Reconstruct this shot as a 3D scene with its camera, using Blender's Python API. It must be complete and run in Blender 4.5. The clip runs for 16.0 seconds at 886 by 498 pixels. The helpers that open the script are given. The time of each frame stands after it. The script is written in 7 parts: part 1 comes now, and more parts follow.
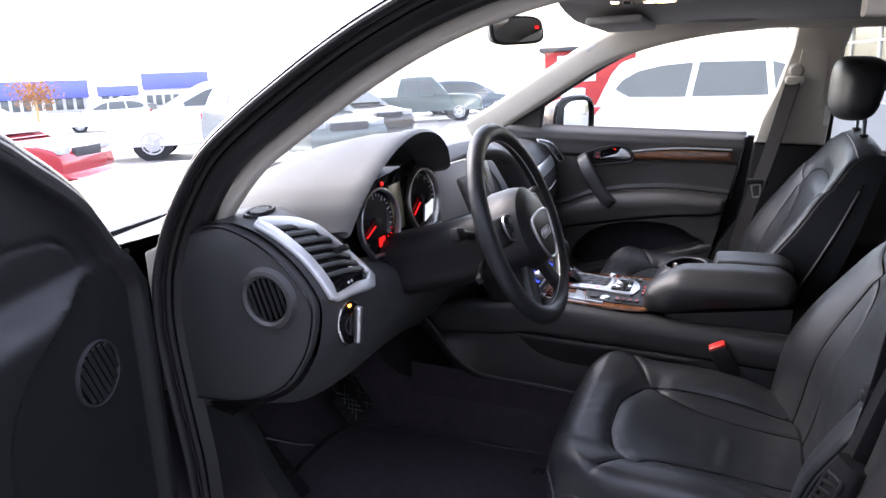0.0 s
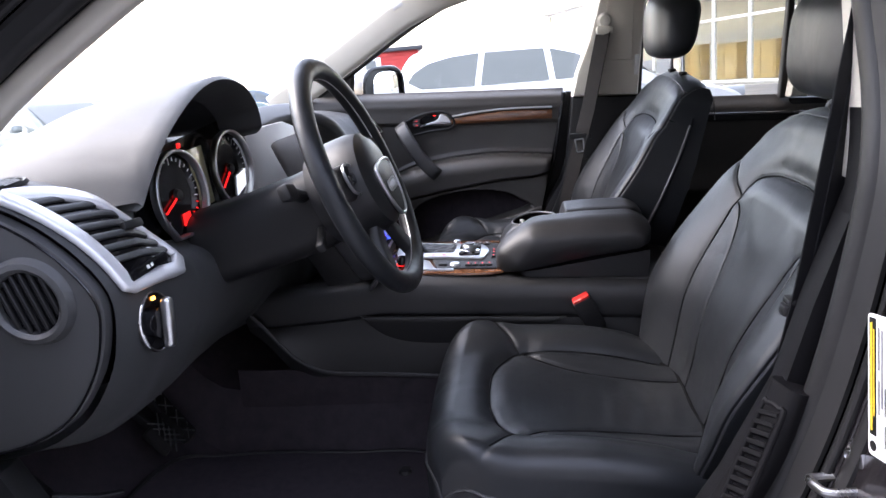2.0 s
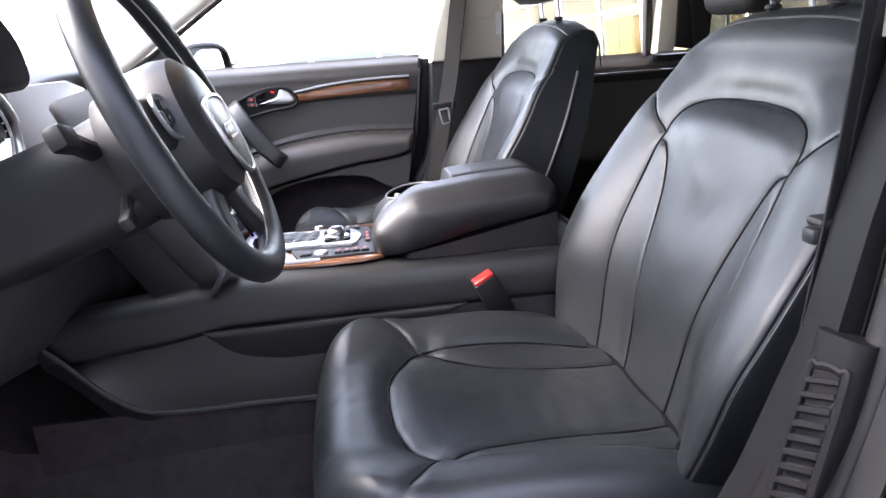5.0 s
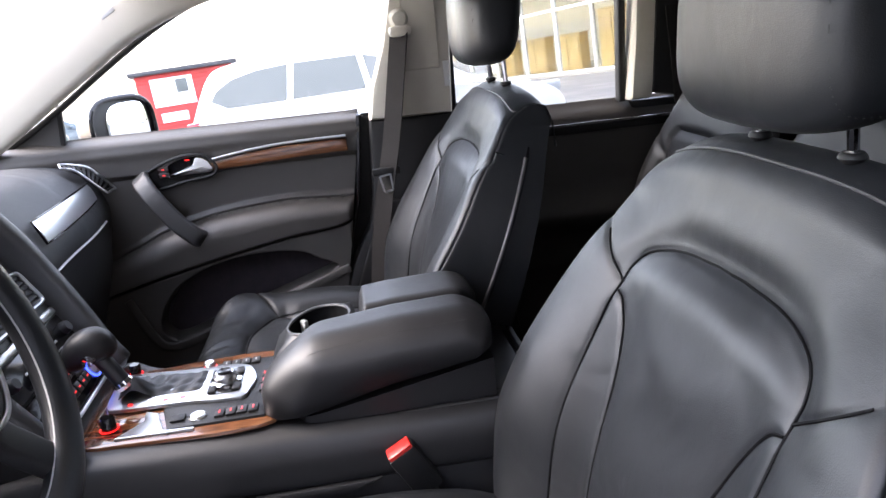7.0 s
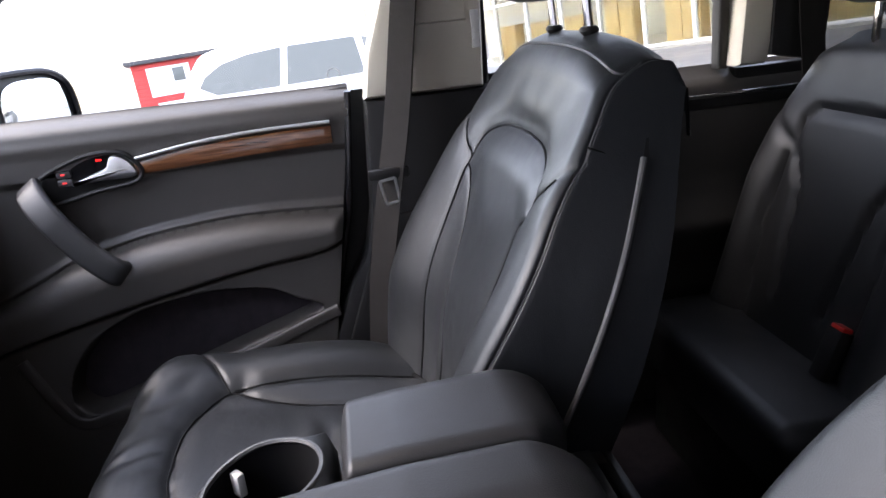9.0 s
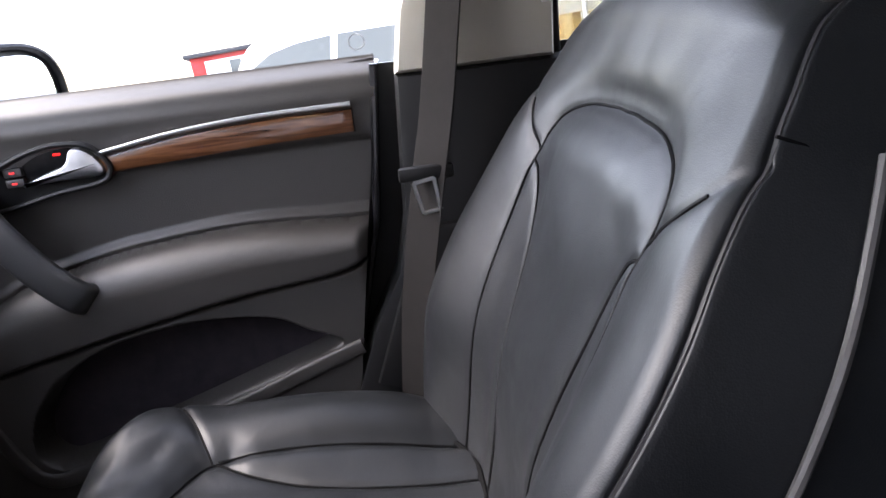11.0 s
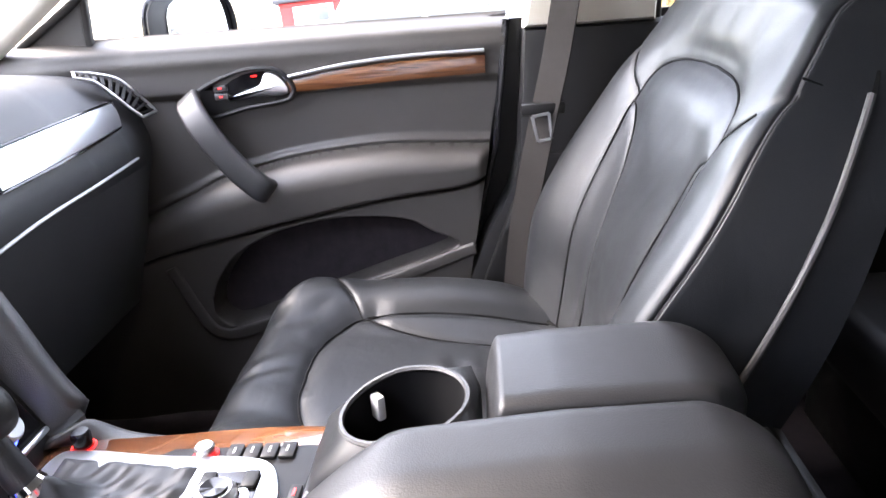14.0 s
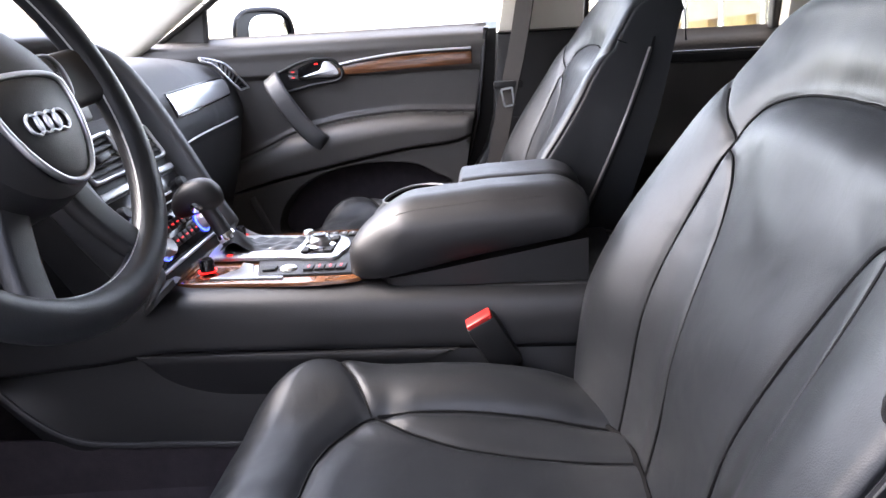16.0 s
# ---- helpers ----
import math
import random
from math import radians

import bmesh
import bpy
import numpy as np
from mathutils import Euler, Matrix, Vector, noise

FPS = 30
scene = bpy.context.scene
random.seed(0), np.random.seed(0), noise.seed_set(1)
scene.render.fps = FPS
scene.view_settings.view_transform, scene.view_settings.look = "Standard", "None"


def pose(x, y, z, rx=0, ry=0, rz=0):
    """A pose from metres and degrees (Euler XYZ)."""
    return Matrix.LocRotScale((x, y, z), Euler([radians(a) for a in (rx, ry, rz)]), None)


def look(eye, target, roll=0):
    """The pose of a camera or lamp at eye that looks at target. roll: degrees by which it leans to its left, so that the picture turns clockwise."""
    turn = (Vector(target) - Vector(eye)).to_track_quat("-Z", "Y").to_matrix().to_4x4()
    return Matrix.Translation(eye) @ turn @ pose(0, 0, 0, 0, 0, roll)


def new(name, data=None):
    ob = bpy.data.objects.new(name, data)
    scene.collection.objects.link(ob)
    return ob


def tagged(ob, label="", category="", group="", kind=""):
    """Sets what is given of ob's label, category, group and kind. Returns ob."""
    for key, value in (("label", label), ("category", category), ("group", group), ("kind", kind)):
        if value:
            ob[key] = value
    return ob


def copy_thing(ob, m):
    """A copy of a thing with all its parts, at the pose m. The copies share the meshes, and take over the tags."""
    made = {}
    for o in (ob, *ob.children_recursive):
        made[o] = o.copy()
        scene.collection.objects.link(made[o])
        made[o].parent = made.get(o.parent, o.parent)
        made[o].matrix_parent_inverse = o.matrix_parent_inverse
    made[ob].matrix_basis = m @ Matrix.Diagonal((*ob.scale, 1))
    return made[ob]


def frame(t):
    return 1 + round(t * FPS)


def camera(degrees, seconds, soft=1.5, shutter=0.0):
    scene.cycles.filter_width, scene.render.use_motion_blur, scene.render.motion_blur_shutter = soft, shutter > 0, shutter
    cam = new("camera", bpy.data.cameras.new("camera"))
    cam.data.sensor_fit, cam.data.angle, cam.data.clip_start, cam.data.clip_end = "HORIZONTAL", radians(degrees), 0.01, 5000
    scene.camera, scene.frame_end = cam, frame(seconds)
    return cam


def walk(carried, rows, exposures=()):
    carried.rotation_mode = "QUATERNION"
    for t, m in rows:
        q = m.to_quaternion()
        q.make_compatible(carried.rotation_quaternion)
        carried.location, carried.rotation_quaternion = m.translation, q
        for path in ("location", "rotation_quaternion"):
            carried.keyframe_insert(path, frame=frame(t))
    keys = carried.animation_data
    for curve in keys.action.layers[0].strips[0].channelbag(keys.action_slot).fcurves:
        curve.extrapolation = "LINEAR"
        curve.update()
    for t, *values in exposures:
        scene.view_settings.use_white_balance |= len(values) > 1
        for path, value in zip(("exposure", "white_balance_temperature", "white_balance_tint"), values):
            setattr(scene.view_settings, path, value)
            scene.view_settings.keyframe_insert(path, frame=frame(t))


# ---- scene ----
cam = camera(64.0, 16.0)
EXPOSURES = [(0.0, 3.14, 6670, 19), (2.0, 3.38, 6620, 19), (3.2, 3.64, 6670, 19), (5.5, 4.52, 6770, 19), (7.0, 3.82, 6790, 19), (9.0, 3.60, 6790, 19), (11.5, 3.94, 6920, 19), (12.2, 4.36, 6970, 19), (13.0, 4.94, 7020, 19), (14.0, 4.92, 7020, 19), (15.0, 4.60, 6920, 19), (16.0, 4.32, 6870, 19)]
PATH = [
    (0, (-1.773, 0.335, 1.5), (-0.008, 1.059, 0.9), -0.7),
    (0.5, (-1.773, 0.372, 1.467), (0.045, 0.956, 0.871), -1.1),
    (1, (-1.727, 0.393, 1.426), (0.134, 0.824, 0.834), -2.0),
    (1.5, (-1.662, 0.415, 1.399), (0.223, 0.72, 0.803), -2.3),
    (2, (-1.59, 0.458, 1.353), (0.309, 0.657, 0.758), -2.4),
    (2.5, (-1.513, 0.516, 1.301), (0.397, 0.613, 0.712), -2.5),
    (3, (-1.457, 0.562, 1.242), (0.457, 0.556, 0.664), -2.5),
    (3.2, (-1.443, 0.583, 1.222), (0.472, 0.52, 0.647), -2.4),
    (5.3, (-1.274, 0.505, 1.2), (0.625, 0.261, 0.619), -4.1),
    (5.5, (-1.25, 0.488, 1.224), (0.647, 0.248, 0.637), -4.4),
    (6, (-1.154, 0.429, 1.29), (0.74, 0.21, 0.688), -5.1),
    (6.5, (-1.075, 0.382, 1.328), (0.816, 0.155, 0.717), -5.2),
    (7, (-1.006, 0.338, 1.339), (0.884, 0.101, 0.731), -5.4),
    (7.5, (-0.893, 0.323, 1.342), (0.996, 0.089, 0.73), -5.6),
    (8, (-0.746, 0.327, 1.306), (1.136, 0.079, 0.676), -5.6),
    (8.5, (-0.603, 0.31, 1.247), (1.28, 0.068, 0.618), -5.9),
    (9, (-0.465, 0.307, 1.258), (1.416, 0.082, 0.616), -6.1),
    (9.2, (-0.42, 0.309, 1.268), (1.463, 0.094, 0.629), -6.0),
    (11.3, (-0.167, 0.268, 1.193), (1.723, 0.199, 0.542), -7.1),
    (11.5, (-0.19, 0.324, 1.189), (1.685, 0.156, 0.515), -6.5),
    (12, (-0.179, 0.318, 1.174), (1.685, 0.244, 0.452), -6.5),
    (12.5, (-0.173, 0.305, 1.165), (1.682, 0.399, 0.423), -5.9),
    (13, (-0.226, 0.382, 1.181), (1.626, 0.418, 0.428), -4.9),
    (13.5, (-0.288, 0.379, 1.199), (1.565, 0.427, 0.447), -4.5),
    (14, (-0.42, 0.344, 1.223), (1.435, 0.465, 0.486), -4.3),
    (14.5, (-0.584, 0.323, 1.25), (1.277, 0.453, 0.529), -4.3),
    (15, (-0.797, 0.307, 1.262), (1.08, 0.454, 0.587), -3.9),
    (15.5, (-0.939, 0.315, 1.257), (0.942, 0.456, 0.591), -3.8),
    (16, (-1.021, 0.297, 1.178), (0.872, 0.436, 0.547), -3.5),
]
walk(cam, [(t, look(eye, target, roll)) for t, eye, target, roll in PATH], EXPOSURES)


# ---- light ----
world = bpy.data.worlds.new("overcast_sky")
scene.world = world
world.use_nodes = True
wn = world.node_tree
sky = wn.nodes.new("ShaderNodeTexSky")
sky.sky_type, sky.sun_disc = "NISHITA", False
sky.sun_elevation, sky.sun_rotation = radians(46), radians(8)
grey = wn.nodes.new("ShaderNodeHueSaturation")
grey.inputs["Saturation"].default_value = 0.6
wn.links.new(sky.outputs[0], grey.inputs["Color"])
wn.links.new(grey.outputs[0], wn.nodes["Background"].inputs[0])
wn.nodes["Background"].inputs[1].default_value = 0.15
sun = new("sun", bpy.data.lights.new("sun", "SUN"))
sun.data.energy, sun.data.angle, sun.data.color = 0.6, radians(35), (1.0, 0.97, 0.93)
sun.matrix_world = look((4, 28, 29), (0, 0, 0))


# ---- materials ----
def mat(name, base, rough=0.5, metal=0.0, vary=0.0, scale=8.0, bump=0.0, bscale=200.0, cells=False, coat=0.0, rvary=0.0, spec=0.5, emit=0.0):
    m = bpy.data.materials.new(name)
    m.use_nodes = True
    n, ln = m.node_tree.nodes, m.node_tree.links
    b = n["Principled BSDF"]
    b.inputs["Base Color"].default_value = (*base, 1)
    b.inputs["Roughness"].default_value = rough
    b.inputs["Metallic"].default_value = metal
    b.inputs["Coat Weight"].default_value = coat
    b.inputs["Specular IOR Level"].default_value = spec
    if emit:
        b.inputs["Emission Color"].default_value = (*base, 1)
        b.inputs["Emission Strength"].default_value = emit
    if vary or bump or rvary:
        co = n.new("ShaderNodeTexCoord")
        nz = n.new("ShaderNodeTexNoise")
        nz.inputs["Scale"].default_value, nz.inputs["Detail"].default_value, nz.inputs["Roughness"].default_value = scale, 6, 0.65
        ln.new(co.outputs["Object"], nz.inputs["Vector"])
        if vary:
            mix = n.new("ShaderNodeMixRGB")
            mix.inputs[1].default_value = (*[max(0, c * (1 - vary)) for c in base], 1)
            mix.inputs[2].default_value = (*[min(1, c * (1 + vary)) for c in base], 1)
            ln.new(nz.outputs["Fac"], mix.inputs[0])
            ln.new(mix.outputs[0], b.inputs["Base Color"])
        if rvary:
            mr = n.new("ShaderNodeMapRange")
            mr.inputs["From Min"].default_value, mr.inputs["From Max"].default_value = 0.3, 0.7
            mr.inputs["To Min"].default_value, mr.inputs["To Max"].default_value = rough - rvary, rough + rvary
            ln.new(nz.outputs["Fac"], mr.inputs["Value"])
            ln.new(mr.outputs[0], b.inputs["Roughness"])
        if bump:
            t = n.new("ShaderNodeTexVoronoi" if cells else "ShaderNodeTexNoise")
            t.inputs["Scale"].default_value = bscale
            ln.new(co.outputs["Object"], t.inputs["Vector"])
            bp = n.new("ShaderNodeBump")
            bp.inputs["Strength"].default_value, bp.inputs["Distance"].default_value = bump, 0.001
            ln.new(t.outputs["Distance" if cells else "Fac"], bp.inputs["Height"])
            ln.new(bp.outputs[0], b.inputs["Normal"])
    return m


def soften(m, layers):
    """Broad, shallow unevenness under a material's grain: rows of (scale, depth in metres, stretch)."""
    n, ln = m.node_tree.nodes, m.node_tree.links
    last = n["Principled BSDF"].inputs["Normal"].links[0].from_node
    co = n.new("ShaderNodeTexCoord")
    for scale, depth, stretch in layers:
        mp, nz, bp = n.new("ShaderNodeMapping"), n.new("ShaderNodeTexNoise"), n.new("ShaderNodeBump")
        mp.inputs["Scale"].default_value = stretch
        nz.inputs["Scale"].default_value, nz.inputs["Detail"].default_value, nz.inputs["Distortion"].default_value = scale, 2, 0.6
        bp.inputs["Strength"].default_value, bp.inputs["Distance"].default_value = 0.5, depth
        ln.new(co.outputs["Object"], mp.inputs["Vector"])
        ln.new(mp.outputs[0], nz.inputs["Vector"])
        ln.new(nz.outputs["Fac"], bp.inputs["Height"])
        ln.new(bp.outputs[0], last.inputs["Normal"])
        last = bp


def wood_mat():
    m = mat("walnut_veneer", (0.16, 0.06, 0.025), 0.16, coat=1.0)
    n, ln = m.node_tree.nodes, m.node_tree.links
    co, mp, nz, rp = n.new("ShaderNodeTexCoord"), n.new("ShaderNodeMapping"), n.new("ShaderNodeTexNoise"), n.new("ShaderNodeValToRGB")
    mp.inputs["Scale"].default_value = (40, 6, 90)
    nz.inputs["Scale"].default_value, nz.inputs["Detail"].default_value, nz.inputs["Distortion"].default_value = 1.6, 8, 1.2
    rp.color_ramp.elements[0].position, rp.color_ramp.elements[0].color = 0.3, (0.05, 0.016, 0.007, 1)
    rp.color_ramp.elements[1].position, rp.color_ramp.elements[1].color = 0.7, (0.22, 0.088, 0.036, 1)
    ln.new(co.outputs["Object"], mp.inputs["Vector"])
    ln.new(mp.outputs[0], nz.inputs["Vector"])
    ln.new(nz.outputs["Fac"], rp.inputs[0])
    ln.new(rp.outputs[0], n["Principled BSDF"].inputs["Base Color"])
    return m


def pane_mat(name, tint=(1, 1, 1), ior=1.45):
    m = bpy.data.materials.new(name)
    m.use_nodes = True
    n, ln = m.node_tree.nodes, m.node_tree.links
    n.remove(n["Principled BSDF"])
    mx, tr, gl, fr, pw = n.new("ShaderNodeMixShader"), n.new("ShaderNodeBsdfTransparent"), n.new("ShaderNodeBsdfGlossy"), n.new("ShaderNodeLayerWeight"), n.new("ShaderNodeMath")
    tr.inputs[0].default_value = (*tint, 1)
    gl.inputs["Roughness"].default_value = 0.02
    pw.operation, pw.inputs[1].default_value = "POWER", 4.0
    cl = n.new("ShaderNodeMapRange")
    cl.inputs["To Min"].default_value, cl.inputs["To Max"].default_value = 0.03, 0.6
    ln.new(fr.outputs["Facing"], pw.inputs[0])
    ln.new(pw.outputs[0], cl.inputs["Value"])
    ln.new(cl.outputs[0], mx.inputs[0])
    ln.new(tr.outputs[0], mx.inputs[1])
    ln.new(gl.outputs[0], mx.inputs[2])
    ln.new(mx.outputs[0], n["Material Output"].inputs["Surface"])
    return m


LEATHER = mat("black_leather", (0.0115, 0.0130, 0.0150), 0.43, vary=0.35, scale=9, bump=0.11, bscale=800, cells=True, rvary=0.07, spec=0.44)
soften(LEATHER, [(9, 0.0065, (1, 1, 1)), (30, 0.0011, (1, 1.5, 0.7))])
LEATHER2 = mat("black_side_leather", (0.0110, 0.0112, 0.0122), 0.47, vary=0.25, scale=14, bump=0.12, bscale=750, cells=True, rvary=0.06)
SHELLP = mat("scuffed_grey_plastic", (0.07, 0.068, 0.068), 0.45, vary=0.3, scale=30)
PIPING = mat("worn_grey_piping", (0.032, 0.032, 0.034), 0.5, vary=0.4, scale=40)
# near-black for seams, and for painted shade in the seat gap and cup well
SEAM_SHADE = mat("seam_and_shade_black", (0.004, 0.004, 0.0045), 0.7, spec=0.1)
THREAD = mat("grey_thread", (0.026, 0.0255, 0.026), 0.7)
SOFT = mat("soft_touch_black_plastic", (0.030, 0.0305, 0.0315), 0.46, vary=0.2, scale=10, bump=0.3, bscale=900, cells=True, rvary=0.05, spec=0.8)
DOORVINYL = mat("charcoal_door_vinyl", (0.050, 0.0455, 0.0415), 0.46, vary=0.25, scale=7, bump=0.3, bscale=800, cells=True, rvary=0.06, spec=0.65)
# darker copy of HARD: the shade on the driver's pillar put into the colour
TRIM_SHADED = mat("shaded_black_pillar_plastic", (0.0055, 0.0052, 0.0058), 0.55, vary=0.2, scale=16, bump=0.2, bscale=1200, spec=0.13)
HARD = mat("hard_black_plastic", (0.012, 0.012, 0.0125), 0.45, vary=0.25, scale=16, bump=0.2, bscale=1200, rvary=0.08, spec=0.3)
GLOSS = mat("gloss_black", (0.006, 0.006, 0.007), 0.12)
RUBBER = mat("black_rubber", (0.014, 0.0135, 0.0135), 0.5, vary=0.3, scale=30, rvary=0.1, spec=0.35)
PAINT = mat("dark_metallic_paint", (0.022, 0.019, 0.0205), 0.26, 0.35, vary=0.2, scale=60, coat=0.35)
CARPET = mat("black_carpet", (0.035, 0.030, 0.0345), 0.95, vary=0.5, scale=30, bump=0.9, bscale=700, spec=0.08)
MATFAB = mat("black_floor_mat", (0.035, 0.030, 0.0355), 0.97, vary=0.4, scale=50, bump=1.0, bscale=500, spec=0.08)
CREAM = mat("cream_pillar_trim", (0.50, 0.47, 0.40), 0.7, vary=0.06, scale=12, bump=0.2, bscale=900)
LINER = mat("grey_headliner", (0.30, 0.29, 0.27), 0.95, vary=0.08, scale=40, bump=0.4, bscale=900)
SATIN = mat("satin_aluminium", (0.62, 0.63, 0.64), 0.31, 1.0)
VENTP = mat("satin_silver_vent_paint", (0.66, 0.66, 0.67), 0.34, 0.45, vary=0.04, scale=30)
DASHM = mat("grained_dark_grey_dashboard", (0.050, 0.0515, 0.053), 0.54, vary=0.18, scale=9, bump=0.35, bscale=900, cells=True, rvary=0.05, spec=0.45)
INLAY = mat("brushed_inlay", (0.60, 0.61, 0.62), 0.30, 1.0)
CHROME = mat("chrome", (0.80, 0.80, 0.81), 0.07, 1.0)
SILVERP = mat("silver_painted_plastic", (0.56, 0.56, 0.55), 0.35, 0.2, vary=0.06, scale=20)
STEEL = mat("zinc_steel", (0.5, 0.5, 0.5), 0.3, 1.0, vary=0.15, scale=40, rvary=0.1)
WOOD = wood_mat()
WEB = mat("dark_seat_belt_webbing", (0.024, 0.022, 0.021), 0.8, vary=0.2, scale=60, bump=0.6, bscale=900, spec=0.12)
REDP = mat("red_button_plastic", (0.62, 0.025, 0.02), 0.35)
REDL = mat("red_lamp", (0.8, 0.012, 0.01), 0.4, emit=0.22)
REDDIM = mat("red_symbol", (0.8, 0.04, 0.04), 0.4, emit=0.12)
BLUEL = mat("blue_lamp", (0.05, 0.10, 1.0), 0.4, emit=0.3)
WARML = mat("warm_roof_lamp", (1.0, 0.78, 0.45), 0.4, emit=1.2)
WHITEL = mat("pale_display", (0.75, 0.85, 0.95), 0.4, emit=0.12)
WHITE = mat("white_print", (0.8, 0.8, 0.78), 0.6)
YELLOW = mat("yellow_print", (0.75, 0.50, 0.03), 0.6)
GREYP = mat("dim_grey_button_print", (0.35, 0.35, 0.36), 0.5)
OLIVE = mat("unlit_screen", (0.36, 0.34, 0.20), 0.18, coat=0.5)
MIRROR = mat("mirror_glass", (0.86, 0.88, 0.88), 0.02, 1.0)
PANE = pane_mat("window_glass", (0.88, 0.90, 0.89))
TINT = pane_mat("tinted_window_glass", (0.38, 0.39, 0.38))
PRIVACY = pane_mat("privacy_glass", (0.08, 0.085, 0.085))
BLACKWEB = mat("black_seat_belt_webbing", (0.010, 0.010, 0.011), 0.8, vary=0.2, scale=60, bump=0.6, bscale=900, spec=0.2)


# ---- mesh helpers ----
def part(name, vf, material, parent=None, label="", sharp=35.0):
    me = bpy.data.meshes.new(name)
    if isinstance(vf, bmesh.types.BMesh):
        vf.to_mesh(me)
        vf.free()
    else:
        me.from_pydata([tuple(map(float, v)) for v in vf[0]], [], [tuple(map(int, f)) for f in vf[1]])
    bm = bmesh.new()
    bm.from_mesh(me)
    bmesh.ops.recalc_face_normals(bm, faces=bm.faces)
    bm.to_mesh(me)
    bm.free()
    me.shade_smooth()
    me.set_sharp_from_angle(angle=radians(sharp))
    me.materials.append(material)
    ob = new(name, me)
    if parent is not None:
        ob.parent = parent
    if label:
        ob["label"] = label
    return ob


def thing(name, label, category, at=(0, 0, 0), group="", kind=""):
    ob = new(name)
    ob.empty_display_size = 0.05
    ob.location = at
    bpy.context.view_layer.update()
    return tagged(ob, label, category, group, kind)


def grid(X, Y, Z, loop_u=False, loop_v=False):
    nv, nu = X.shape
    V = np.stack([X, Y, Z], -1).reshape(-1, 3)
    J, I = np.meshgrid(np.arange(nv if loop_v else nv - 1), np.arange(nu if loop_u else nu - 1), indexing="ij")
    J2, I2 = (J + 1) % nv, (I + 1) % nu
    F = np.stack([J * nu + I, J * nu + I2, J2 * nu + I2, J2 * nu + I], -1).reshape(-1, 4)
    return V, [tuple(q) for q in F.tolist()]


def join(*parts):
    V, F, n = [], [], 0
    for v, f in parts:
        V.append(np.asarray(v, float).reshape(-1, 3))
        F += [tuple(i + n for i in q) for q in f]
        n += len(V[-1])
    return np.concatenate(V), F


def moved(vf, m):
    V = np.asarray(vf[0], float)
    M = np.array(m)
    return V @ M[:3, :3].T + M[:3, 3], vf[1]


def curve(pts, n=40, closed=False):
    """Catmull-Rom through the points."""
    P = np.asarray(pts, float)
    k = len(P)
    out = []
    segs = k if closed else k - 1
    for s in np.linspace(0, segs, n, endpoint=not closed):
        i = min(int(s), segs - 1)
        t = s - i
        if closed:
            p0, p1, p2, p3 = P[(i - 1) % k], P[i % k], P[(i + 1) % k], P[(i + 2) % k]
        else:
            p1, p2 = P[i], P[i + 1]
            p0 = P[i - 1] if i else 2 * p1 - p2
            p3 = P[i + 2] if i + 2 < k else 2 * p2 - p1
        out.append(0.5 * (2 * p1 + (p2 - p0) * t + (2 * p0 - 5 * p1 + 4 * p2 - p3) * t * t + (3 * p1 - p0 - 3 * p2 + p3) * t ** 3))
    return np.array(out)


def sweep(path, section, up=(0, 0, 1), closed=False, caps=True):
    """A closed 2D section (side, up) carried along a path."""
    P = np.asarray(path, float)
    T = np.gradient(P, axis=0) if not closed else np.roll(P, -1, 0) - np.roll(P, 1, 0)
    T /= np.linalg.norm(T, axis=1, keepdims=True)
    S = np.cross(T, np.asarray(up, float) if np.ndim(up) == 1 else up)
    S /= np.linalg.norm(S, axis=1, keepdims=True) + 1e-9
    U = np.cross(S, T)
    sec = np.asarray(section, float)
    R = P[:, None] + S[:, None] * sec[None, :, :1] + U[:, None] * sec[None, :, 1:]
    V, F = grid(R[..., 0], R[..., 1], R[..., 2], loop_u=True, loop_v=closed)
    if caps and not closed:
        k = len(sec)
        F += [tuple(range(k))[::-1], tuple(len(V) - k + i for i in range(k))]
    return V, F


def ring(r, n=10, ry=None):
    a = np.linspace(0, 2 * np.pi, n, endpoint=False)
    return np.stack([r * np.cos(a), (ry or r) * np.sin(a)], -1)


def rect(w, h, r=0.0, n=3):
    """A rounded rectangle, w by h."""
    if r <= 0:
        return np.array([(-w / 2, -h / 2), (w / 2, -h / 2), (w / 2, h / 2), (-w / 2, h / 2)])
    out = []
    for cx, cy, a0 in ((w / 2 - r, -h / 2 + r, -90), (w / 2 - r, h / 2 - r, 0), (-w / 2 + r, h / 2 - r, 90), (-w / 2 + r, -h / 2 + r, 180)):
        for a in np.radians(np.linspace(a0, a0 + 90, n + 1)):
            out.append((cx + r * np.cos(a), cy + r * np.sin(a)))
    return np.array(out)


def tube(path, r, n=8, closed=False, up=(0, 0, 1)):
    return sweep(path, ring(r, n), up, closed)


def rbox(x0, x1, y0, y1, z0, z1, r=0.004, seg=2):
    bm = bmesh.new()
    bmesh.ops.create_cube(bm, size=1)
    for v in bm.verts:
        v.co = Vector(((x0 + x1) / 2 + v.co.x * (x1 - x0), (y0 + y1) / 2 + v.co.y * (y1 - y0), (z0 + z1) / 2 + v.co.z * (z1 - z0)))
    if r:
        bmesh.ops.bevel(bm, geom=bm.edges[:], offset=min(r, 0.45 * min(abs(x1 - x0), abs(y1 - y0), abs(z1 - z0))), segments=seg, affect="EDGES", profile=0.5)
    V = np.array([v.co[:] for v in bm.verts])
    bm.verts.index_update()
    F = [[v.index for v in f.verts] for f in bm.faces]
    bm.free()
    return V, F


